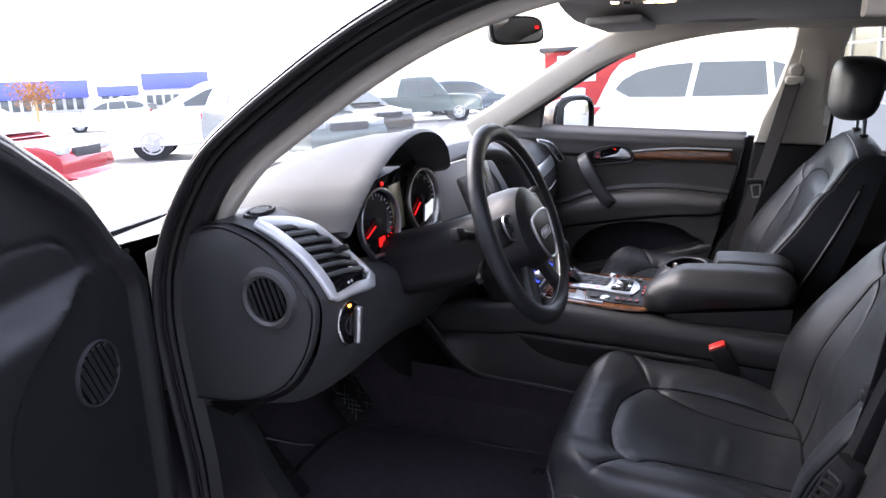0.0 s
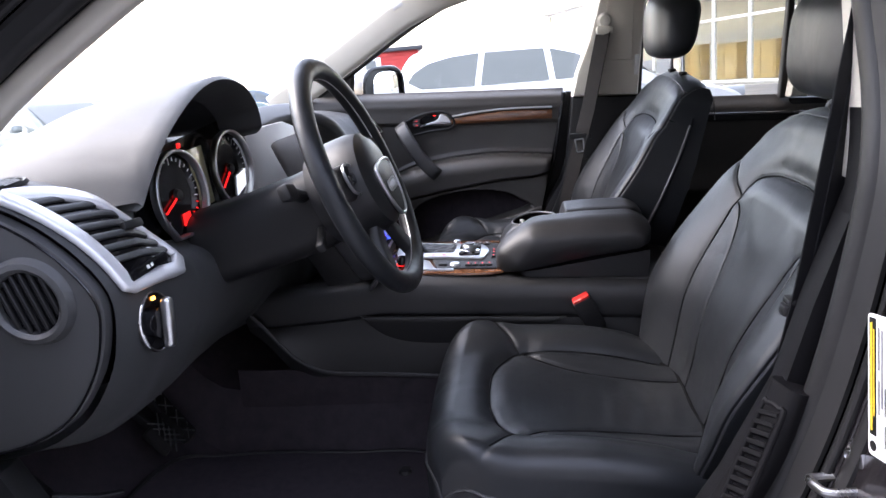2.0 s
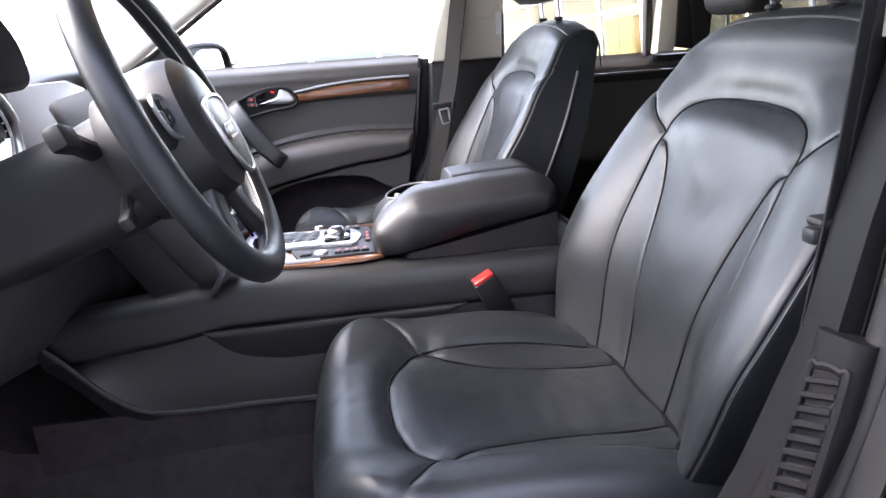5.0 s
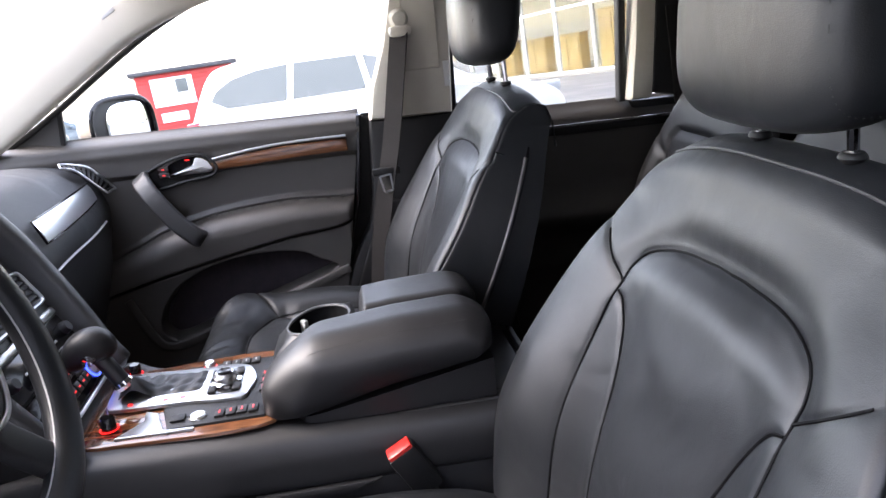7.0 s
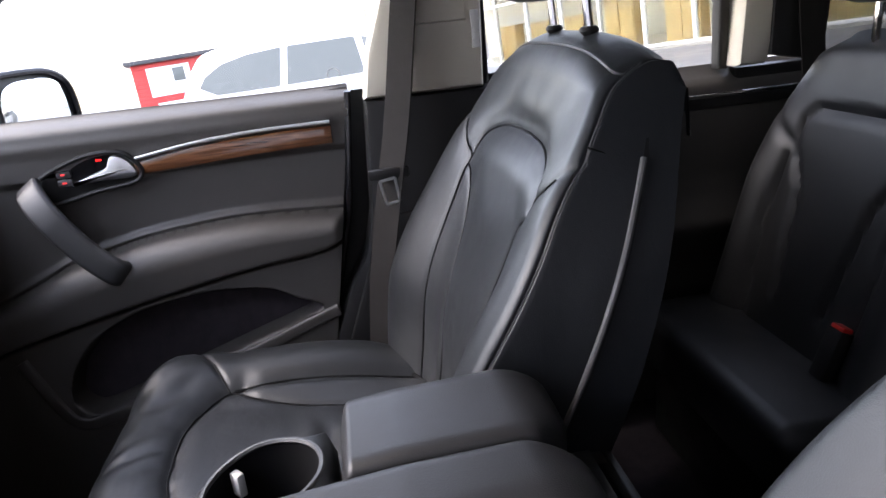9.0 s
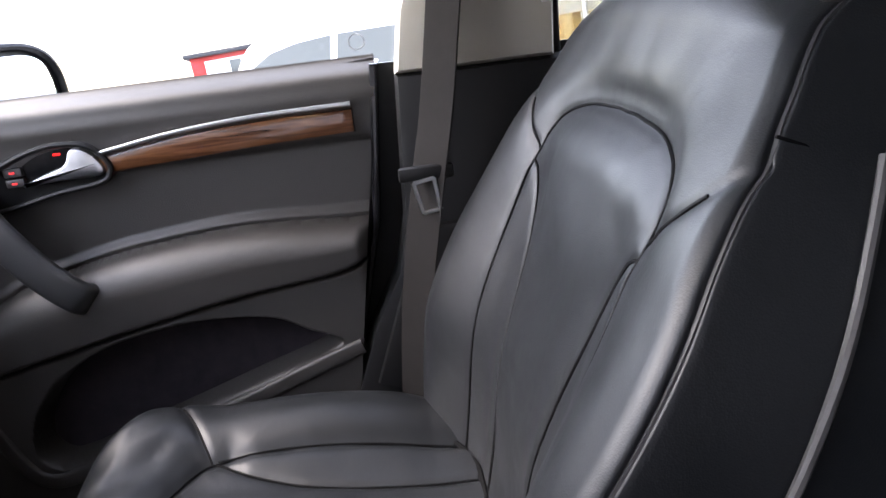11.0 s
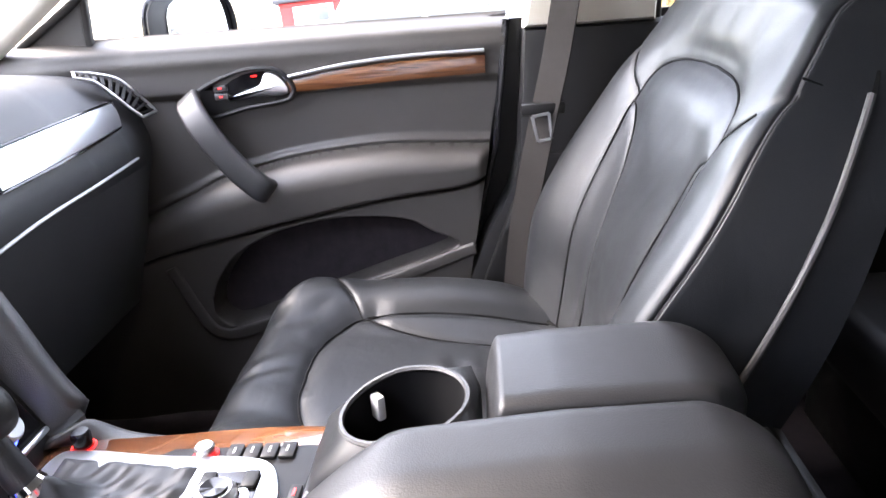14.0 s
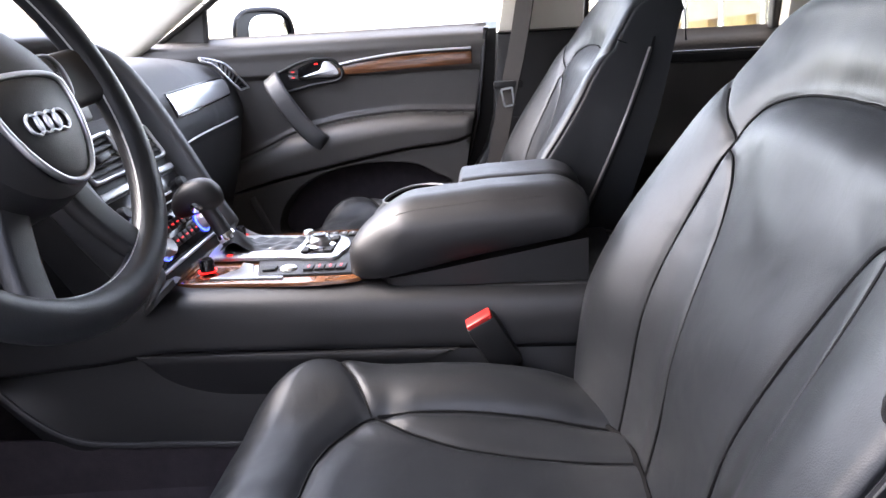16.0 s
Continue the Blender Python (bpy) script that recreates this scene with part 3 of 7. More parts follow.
trimline = lambda dz, x: curve([(x, 0.318, 1.091 + dz), (x, 0.45, 1.090 + dz), (x, 0.56, 1.083 + dz), (x, 0.672, 1.068 + dz)], 40)
part("chrome_strip", sweep(trimline(0.003, 0.770), rect(0.006, 0.0085, 0.002), (1, 0, 0)), SATIN, door, "thin bright chrome strip")
wp = [(0.316, 1.088), (0.45, 1.087), (0.56, 1.080), (0.672, 1.065), (0.668, 1.044), (0.56, 1.048), (0.45, 1.053), (0.316, 1.056)]
part("wood_strip", yz_slab([tuple(p) for p in curve(wp[:4], 16)] + [tuple(p) for p in curve(wp[4:], 16)], 0.786, 0.018, 0.006), WOOD, door, "dark walnut veneer strip")
bz = curve([(0.862, 1.024), (0.85, 1.044), (0.811, 1.066), (0.758, 1.084), (0.715, 1.089), (0.680, 1.083), (0.660, 1.062), (0.658, 1.046), (0.675, 1.034), (0.74, 1.026), (0.80, 1.014), (0.85, 1.008)], 72, True)
bezel = part("handle_bezel", sweep(np.c_[np.full(72, 0.768), bz], ring(0.0042, 8), (1, 0, 0), True), HARD, door)
part("handle_well", yz_slab([tuple(p) for p in bz[::2]], 0.790, 0.012, 0), HARD, door)
well = curve([(0.781, 1.062), (0.751, 1.078), (0.710, 1.083), (0.706, 1.074), (0.715, 1.062), (0.744, 1.054), (0.768, 1.045)], 28, True)
part("pull_recess", yz_slab([tuple(p) for p in well], 0.781, 0.004, 0), GLOSS, door, "black recess behind the handle")
hd = curve([(0.773, 1.041), (0.725, 1.043), (0.677, 1.043), (0.665, 1.050), (0.670, 1.064), (0.684, 1.078), (0.704, 1.081), (0.716, 1.063), (0.744, 1.054), (0.772, 1.045)], 44, True)
part("release_handle", yz_slab([tuple(p) for p in hd], 0.781, 0.018, 0.004), SATIN, door, "satin metal release handle")
for zk in (1.046, 1.060):
    lk = part("lock_switch", rbox(0.770, 0.779, 0.777, 0.802, zk - 0.006, zk + 0.006, 0.002), SOFT, door)
    part("switch_mark", rbox(0.7692, 0.7702, 0.786, 0.793, zk - 0.0012, zk + 0.0012, 0), REDDIM, lk)
part("lock_lamp", rbox(0.7755, 0.7775, 0.722, 0.732, 1.0745, 1.0775, 0.0005), REDL, door)
gh = curve([(0.762, 0.846, 1.046), (0.738, 0.836, 1.036), (0.722, 0.812, 1.000), (0.722, 0.770, 0.938), (0.724, 0.730, 0.897), (0.740, 0.720, 0.886)], 40)
part("grab_handle", sweep(gh, rect(0.046, 0.020, 0.008, 4), (1, 0.2, 0.1)), SOFT, door, "slanted black grab handle")
part("outer_skin", yz_slab([(0.26, 1.13), (1.32, 1.06), (1.36, 0.7), (1.30, 0.36), (0.45, 0.36), (0.33, 0.62)], 0.845, 0.04, 0.01, 1), PAINT, door, "dark painted outer door skin")
gp = thing("window_1", "clear front passenger window pane", "window", kind="structure")
pane = part("pane", sheet(np.full((2, 12), 0.83) - np.array([[0.0], [0.06]]), np.array([np.linspace(0.27, 1.15, 12), np.interp(np.linspace(0, 1, 12), [0, 1], [0.24, 0.62])]), np.array([np.full(12, 1.08), np.interp(np.linspace(0, 1, 12), [0, 0.5, 1], [1.51, 1.50, 1.44])])), PANE, gp)
pane.visible_shadow = False
wst = thing("window_sticker", "small round pale outline sticker on the window glass", "sticker")
smw = basis((0.8135, 0.312, 1.168), (0, -1, 0), (-0.13, 0, 0.99))
part("ring", moved(lathe([(0.0095, 0.0), (0.0095, 0.0006), (0.0110, 0.0006), (0.0110, 0.0)], 28), smw), GREYP, wst)
part("upper_seal", sweep(curve([(0.80, 1.12, 1.140), (0.795, 1.00, 1.212), (0.79, 0.85, 1.312), (0.785, 0.725, 1.388), (0.78, 0.61, 1.438), (0.775, 0.45, 1.468), (0.77, 0.24, 1.490)], 60), rect(0.014, 0.022, 0.004), (1, 0, 0)), RUBBER, gp)
part("sail_panel", yz_slab([(1.14, 1.095), (1.003, 1.080), (0.985, 1.232), (1.00, 1.222), (1.06, 1.182)], 0.812, 0.02, 0.004), SOFT, gp, "black triangular mirror sail panel")
part("divider", sweep(np.array([(0.80, 1.001, 1.075), (0.795, 0.983, 1.235)]), rect(0.012, 0.014, 0.003), (1, 0, 0)), RUBBER, gp)

door.scale.y, door.location.y = 0.945, 0.030

# outside mirror on the passenger door
mir = thing("door_mirror", "dark door mirror on the passenger side", "door mirror")
mm = basis((1.135, 0.992, 1.163), (0.88, -0.47, 0.0), (0.05, 0, 1)) @ Matrix.Scale(1.02, 4)
n1, n2 = 40, 20
t1, t2 = np.meshgrid(np.linspace(0, np.pi / 2, n2), np.linspace(-np.pi, np.pi, n1, endpoint=False), indexing="ij")
spw = lambda w, e: np.sign(w) * np.abs(w) ** e
part("housing", moved(grid(0.115 * spw(np.cos(t1), 0.6) * spw(np.cos(t2), 0.65), 0.095 * spw(np.cos(t1), 0.6) * spw(np.sin(t2), 0.65), -0.11 * np.sin(t1), loop_u=True), mm), PAINT, mir)
mo = np.stack([0.112 * spw(np.cos(t2[0]), 0.6), 0.092 * spw(np.sin(t2[0]), 0.6)], -1)
part("rim", moved(sweep(np.c_[mo * 1.05, np.zeros(len(mo))], ring(0.007, 8), (0, 0, 1), True), mm), GLOSS, mir)
part("surround", moved(slab(mo * 1.02, 0.004, 0.001), mm @ pose(0, 0, -0.010)), HARD, mir)
part("glass", moved(slab(mo * (0.74, 0.84), 0.003, 0.001), mm @ pose(0.022, 0.004, -0.005)), MIRROR, mir, "bright mirror glass")
part("arm", sweep(np.array([(1.10, 1.03, 1.090), (0.95, 1.02, 1.075), (0.83, 1.0, 1.065)]), rect(0.06, 0.045, 0.015), (0, 0, 1)), PAINT, mir)

mir.location = (0, -0.050, -0.042)

# the opened driver's door
H = Vector((-0.885, 1.345, 0))
dm = basis(H, (-0.97, -0.24, 0), (0, 0, 1)) @ Matrix.Diagonal((1, 1, -1, 1))
dd = thing("driver_door", "driver's door standing open, black inner panel with round speaker", "car door")
nu, nw = 150, 170
rimc = curve([(0.018, 0.42), (0.014, 0.77), (0.015, 0.95), (0.017, 1.075), (0.036, 1.118), (0.066, 1.163), (0.094, 1.205), (0.122, 1.243), (0.172, 1.287), (0.22, 1.322), (0.275, 1.362), (0.38, 1.42), (0.55, 1.48), (1.05, 1.51)], 160)
U, WZ = np.meshgrid(np.linspace(0, 1, nu), np.linspace(0, 1, nw))
topz = lambda u: np.interp(u, rimc[40:, 0], rimc[40:, 1])
UU = 0.02 + U * 1.04
PZ = 0.42 + WZ * (topz(UU) - 0.012 - 0.42)
swoop = curve([(0.085, 1.137), (0.14, 1.128), (0.224, 1.104), (0.283, 1.075), (0.325, 1.043), (0.364, 0.983), (0.385, 0.87), (0.395, 0.70), (0.40, 0.42)], 60)
ssw = np.interp(-PZ, -swoop[:, 1], swoop[:, 0])
below = step(1.155 - PZ, 0.0, 0.06)
swell = step(UU - ssw, 0.0, 0.05) * below
rimd = near(UU, PZ, [rimc])
PD = 0.030 + 0.055 * swell + 0.006 * np.exp(-((UU - ssw) / 0.004) ** 2) * below
PD = PD + 0.022 * step(rimd, 0.034, 0.022) + 0.010 * step(1.149 - PZ, -0.004, 0.01) * step(ssw - UU, -0.02, 0.0)
sail = curve([(0.160, 1.08), (0.155, 1.165), (0.190, 1.200), (0.240, 1.212), (0.35, 1.21), (0.5, 1.14)], 40)
PD = PD - 0.006 * np.exp(-(near(UU, PZ, [sail]) / 0.0035) ** 2) * step(PZ, 1.14, 1.17)
part("inner_panel", moved(grid(UU, PZ, PD), dm), HARD, dd, "black moulded inner panel", 70)
r3 = np.c_[rimc, np.full(160, 0.03)]
part("edge_seal", moved(sweep(r3, ring(0.012, 10), (0, 0, 1)), dm), RUBBER, dd)
part("edge_frame", moved(sweep(r3 + (-0.008, 0.012, -0.035), rect(0.030, 0.055, 0.010), (0, 0, 1)), dm), PAINT, dd, "dark glossy door edge")
part("shell", moved(rbox(0.03, 1.06, 0.38, 1.10, -0.12, 0.0, 0.02), dm), PAINT, dd, "dark painted outer skin")
smx = basis(dm @ Vector((0.164, 0.968, 0.0415)), (0.97, 0.24, 0), (0, 0, 1))
part("speaker_ring", moved(lathe([(0.0515, 0.0), (0.0525, 0.005), (0.0545, 0.0055), (0.0555, 0.003), (0.0555, -0.02)], 56), smx), PIPING, dd, "thin grey speaker ring")
part("speaker_well", moved(lathe([(0, 0.001), (0.051, 0.001), (0.052, 0.0)], 40), smx), GLOSS, dd)
for i in range(7):
    x = -0.039 + i * 0.013
    h = math.sqrt(max(0, 0.049 ** 2 - x * x))
    part("speaker_louvre", moved(rbox(-0.0042, 0.0042, -h, h, -0.003, 0.003, 0.001, 1), smx @ pose(0, 0, 0, 0, 0, 24) @ pose(x, 0, 0.002, 0, -24, 0)), HARD, dd)
part("pull_cup", moved(rbox(0.50, 0.72, 0.93, 0.97, 0.10, 0.14, 0.012), dm), SATIN, dd, "satin pull handle")
dd.location = (0.022, 0.0, -0.008)
hinge = thing("door_check", "black door check strap and hinge on the front jamb", "door hinge")
part("hinge_leaf", rbox(-0.900, -0.862, 1.318, 1.352, 0.90, 0.965, 0.008), PAINT, hinge)
part("wire_boot", moved(lathe([(0.0, 0.016), (0.018, 0.014), (0.024, 0.0), (0.0, 0.0)], 16), basis((-0.868, 1.335, 0.828), (0, 0, 1), (0, -1, 0)) @ Matrix.Diagonal((1.6, 0.8, 1, 1))), RUBBER, hinge)

# rest of the body shell: cowl, bonnet, wings, passenger rear side, tail
hx = np.linspace(-0.92, 0.92, 30)
hy = np.linspace(1.50, 2.55, 20)
HX, HY = np.meshgrid(hx, hy)
structure("bonnet", sheet(HX, HY, 1.075 - 0.10 * step(HY, 1.6, 2.6) - 0.10 * (np.abs(HX) / 0.92) ** 4), PAINT, "dark painted bonnet")
for s, nm in ((-1, "wing_driver"), (1, "wing_passenger")):
    structure(nm, yz_slab([(1.36, 1.05), (1.50, 1.03), (2.55, 0.90), (2.55, 0.40), (1.36, 0.36)], s * 0.90, 0.05, 0.02, s), PAINT, "dark painted front wing")
    structure("firewall_" + ("left" if s < 0 else "right"), rbox(min(0, s * 0.86), max(0, s * 0.86), 1.60, 1.64, 0.3, 1.07, 0.0), HARD, "dark bulkhead behind the dashboard", "bulkhead")
scuttle = structure("cowl", sheet(np.array([[-0.82, 0.82]] * 2), np.array([[1.50, 1.50], [1.66, 1.66]]), np.array([[1.065, 1.065], [1.05, 1.05]])), HARD, "black cowl panel below the windscreen")
ws = thing("windscreen", "curved clear windscreen", "windscreen", kind="structure")
a = np.linspace(0, 1, 16)
SX, SA = np.meshgrid(np.linspace(-1, 1, 24), a)
half = 0.76 - 0.10 * SA
pw = part("pane", sheet(SX * half, 1.56 - 0.78 * SA - 0.12 * np.abs(SX) ** 2 * (1 - 0.3 * SA), 1.075 + (0.53 - 0.06 * np.abs(SX) ** 3) * SA + 0.06 * SA * (1 - SA)), PANE, ws)
pw.visible_shadow = False
part("lower_seal", sweep(np.stack([np.linspace(-0.76, 0.76, 24), 1.555 - 0.12 * np.abs(np.linspace(-1, 1, 24)) ** 2, np.full(24, 1.078)], -1), rect(0.012, 0.012, 0.004), (0, 0, 1)), RUBBER, ws)

rd = thing("passenger_rear_door", "dark rear passenger door panel with thin bright strip", "car door")
YR, ZR = np.meshgrid(np.linspace(-0.66, 0.06, 60), np.linspace(0.44, 1.150, 70))
XR = 0.785 + 0.03 * step(ZR, 1.11, 1.15) - 0.05 * np.exp(-((ZR - 0.86) / 0.05) ** 2) + 0.03 * step(0.72 - ZR, 0, 0.05)
part("panel", grid(XR, YR, ZR), DOORVINYL, rd, "", 60)
part("chrome_strip", sweep(np.array([(0.778, -0.60, 1.098), (0.778, -0.2, 1.098), (0.778, 0.05, 1.10)]), rect(0.005, 0.006, 0.002), (1, 0, 0)), CHROME, rd)
part("wood_strip", yz_slab([(-0.60, 1.093), (0.05, 1.095), (0.05, 1.072), (-0.60, 1.072)], 0.790, 0.012, 0.004), HARD, rd)
part("outer_skin", yz_slab([(-0.72, 1.13), (0.25, 1.13), (0.32, 0.62), (0.40, 0.36), (-0.45, 0.36), (-0.78, 0.75)], 0.845, 0.04, 0.01, 1), PAINT, rd)
rd.location.z = -0.042
rw = thing("window_2", "rear passenger door window pane", "window", kind="structure")
pr = part("pane", sheet([[0.83, 0.83], [0.77, 0.77]], [[-0.46, 0.08], [-0.42, 0.06]], [[1.08, 1.08], [1.50, 1.50]]), TINT, rw)
pr.visible_shadow = False
part("frame_seal", sweep(curve([(0.80, 0.055, 1.10), (0.79, 0.05, 1.45), (0.78, 0.03, 1.49), (0.78, -0.35, 1.49), (0.785, -0.385, 1.45), (0.80, -0.395, 1.10)], 50), rect(0.02, 0.03, 0.005), (1, 0, 0)), RUBBER, rw)
cp = thing("pillar_rear_passenger", "cream rear door pillar with a dark belt guide", "car pillar", kind="structure")
part("upper_trim", yz_slab([(-0.455, 1.105), (-0.400, 1.105), (-0.410, 1.25), (-0.42, 1.52), (-0.58, 1.52), (-0.55, 1.30)], 0.80, 0.06, 0.015), CREAM, cp)
part("belt_cover", yz_slab([(-0.56, 1.10), (-0.455, 1.12), (-0.465, 1.40), (-0.58, 1.40)], 0.745, 0.012, 0.008), HARD, cp)
part("webbing", sweep(np.array([(0.728, -0.505, 1.33), (0.722, -0.52, 1.2), (0.70, -0.53, 0.98)]), rect(0.0022, 0.047, 0.0008, 1), (0, 1, 0)), WEB, cp)
structure("rear_side_passenger", yz_slab([(-0.63, 1.10), (-0.42, 1.10), (-0.40, 0.36), (-2.2, 0.36), (-2.2, 1.14)], 0.86, 0.07, 0.01), HARD, "dark rear quarter trim panel")
structure("rear_side_driver", join(yz_slab([(0.0, 1.14), (-2.2, 1.14), (-2.2, 0.36), (0.03, 0.36)], -0.86, 0.05, 0.01, 1), yz_slab([(-0.50, 1.14), (-0.62, 1.14), (-0.66, 1.52), (-0.54, 1.52)], -0.82, 0.06, 0.01, 1)), HARD, "dark rear trim and door on the driver's side")
structure("tailgate", join(rbox(-0.85, 0.85, -2.22, -2.15, 0.36, 1.12, 0.02), rbox(-0.80, -0.66, -2.20, -2.08, 1.1, 1.53, 0.02), rbox(0.66, 0.80, -2.20, -2.08, 1.1, 1.53, 0.02)), HARD, "dark tailgate trim closing the cabin")
pg_ = thing("window_3", "dark privacy glass on the driver's rear side and tailgate", "window", kind="structure")
part("side_pane", sheet([[-0.83, -0.83], [-0.77, -0.77]], [[-2.1, 0.02], [-2.1, 0.0]], [[1.12, 1.12], [1.52, 1.52]]), PRIVACY, pg_)
part("quarter_pane", sheet([[0.83, 0.83], [0.77, 0.77]], [[-2.1, -0.54], [-2.1, -0.58]], [[1.08, 1.08], [1.52, 1.52]]), PRIVACY, pg_)
part("tail_pane", sheet([[-0.7, 0.7], [-0.68, 0.68]], [[-2.17, -2.17], [-2.08, -2.08]], [[1.1, 1.1], [1.55, 1.55]]), PRIVACY, pg_)
structure("rear_pillars", join(rbox(0.70, 0.78, -1.62, -1.45, 1.1, 1.53, 0.02), rbox(-0.78, -0.70, -1.62, -1.45, 1.1, 1.53, 0.02)), CREAM, "cream rear roof pillars")
structure("roof_rail_driver", sweep(curve([(-0.715, 0.20, 1.555), (-0.71, -0.6, 1.55), (-0.69, -1.5, 1.53), (-0.68, -2.1, 1.49)], 30), rect(0.10, 0.05, 0.015), (1, 0, 0)), CREAM, "cream roof rail above the driver's side windows")

# second row: three seats
def rear_seat(label, wide=0.24):
    seat = thing("car_seat", label, "car seat", group="second row seats")
    zs, u = np.linspace(0.62, 1.16, 70), np.linspace(-1, 1, 60)
    Wz = wide - 0.05 * step(zs, 1.0, 1.16)
    X = Wz[:, None] * u[None]
    Z = np.repeat(zs[:, None], 60, 1) - 0.03 * np.abs(u[None]) ** 4 * step(zs, 1.08, 1.16)[:, None]
    k = wide / 0.24
    d = near(X, Z, both([(0.13 * k, 0.98), (0.125 * k, 1.02), (0.10 * k, 1.04), (0, 1.045)], [(0.13 * k, 0.98), (0.14 * k, 0.85), (0.12 * k, 0.66)], [(0.125 * k, 0.98), (0.085 * k, 0.92), (0.06 * k, 0.75)], [(0.13 * k, 0.98), (0.22 * k, 1.03)]))
    Y = -0.62 - 0.30 * (zs - 0.62)[:, None] - 0.05 * np.abs(u[None]) ** 6 - 0.05 * step(zs, 1.12, 1.16)[:, None] ** 2 + 0.035 * step(np.abs(u), 0.45, 0.85)[None] * step(1.1 - zs, 0, 0.2)[:, None] - 0.008 * np.exp(-(d / 0.008) ** 2)
    part("backrest", join(grid(X, Y, Z), grid(X, Y * 0 - 0.92 + 0 * X, Z)), LEATHER2, seat, "black leather rear backrest")
    part("cushion", rbox(-wide, wide, -0.72, -0.490, 0.57, 0.690, 0.030, 4), LEATHER2, seat, "black leather rear cushion")
    part("base", rbox(-wide + 0.02, wide - 0.02, -0.70, -0.52, 0.41, 0.58, 0.01), HARD, seat)
    part("headrest", rbox(-0.13, 0.13, -0.86, -0.76, 1.20, 1.34, 0.04, 4), LEATHER2, seat)
    for x in (-0.05, 0.05):
        part("post", tube(np.array([(x, -0.80, 1.12), (x, -0.805, 1.25)]), 0.006, 8, up=(0, 1, 0)), CHROME, seat)
    return seat


rs = rear_seat("black leather rear seat behind the front passenger")
rs.location = (0.495, 0.295, 0)
for x in (0.0, -0.495):
    copy_thing(rs, pose(x, 0.295, 0))
bk = thing("rear_buckle", "black rear belt buckle with red button", "belt buckle")
part("body", moved(rbox(-0.016, 0.016, -0.012, 0.012, -0.05, 0.03, 0.004), pose(0.372, -0.345, 0.735, 20)), HARD, bk)
part("button", moved(rbox(-0.013, 0.013, -0.009, 0.009, 0.028, 0.036, 0.002), pose(0.372, -0.345, 0.735, 20)), REDP, bk)


# ---- front seats ----
def cross_section(n, flat=0.76, edge=0.035):
    """Across a cushion: share of the width, drop round the edge, run down the side."""
    a = np.linspace(-1, 1, n)
    m = np.abs(a)
    th = np.clip((m - flat) / 0.14, 0, 1) * np.pi / 2
    inner = np.where(m < flat, m / flat, 1.0)
    return np.sign(a), inner, edge * np.sin(th), edge * (1 - np.cos(th)), np.clip((m - flat - 0.14) / (0.86 - flat), 0, 1)


def folds(A, B, period, amount):
    wob = 0.35 * np.sin(A * 31 + 1.0) + 0.3 * np.sin(A * 17 + B * 9)
    return amount * np.sin(2 * np.pi * (B / period) + 2.2 * wob) * (0.6 + 0.4 * np.sin(A * 23 + 2))


def seam_tubes(name, lines, A, B, C, order, allowed, seat, r=0.0016):
    """Thin dark seams laid into a surface: A, B are its plan, C its height."""
    for ln in lines:
        P = []
        for p in ln:
            d = np.where(allowed, (A - p[0]) ** 2 + (B - p[1]) ** 2, 9.0)
            j, i = np.unravel_index(int(np.argmin(d)), d.shape)
            q = np.empty(3)
            q[order[0]], q[order[1]], q[order[2]] = p[0], p[1], C[j, i]
            P.append(q)
        P = np.array(P)
        k = order[2]
        P[1:-1, k] = (P[:-2, k] + P[1:-1, k] + P[2:, k]) / 3
        P[:, k] += 0.0006
        part(name, tube(P, r, 5), SEAM_SHADE, seat)


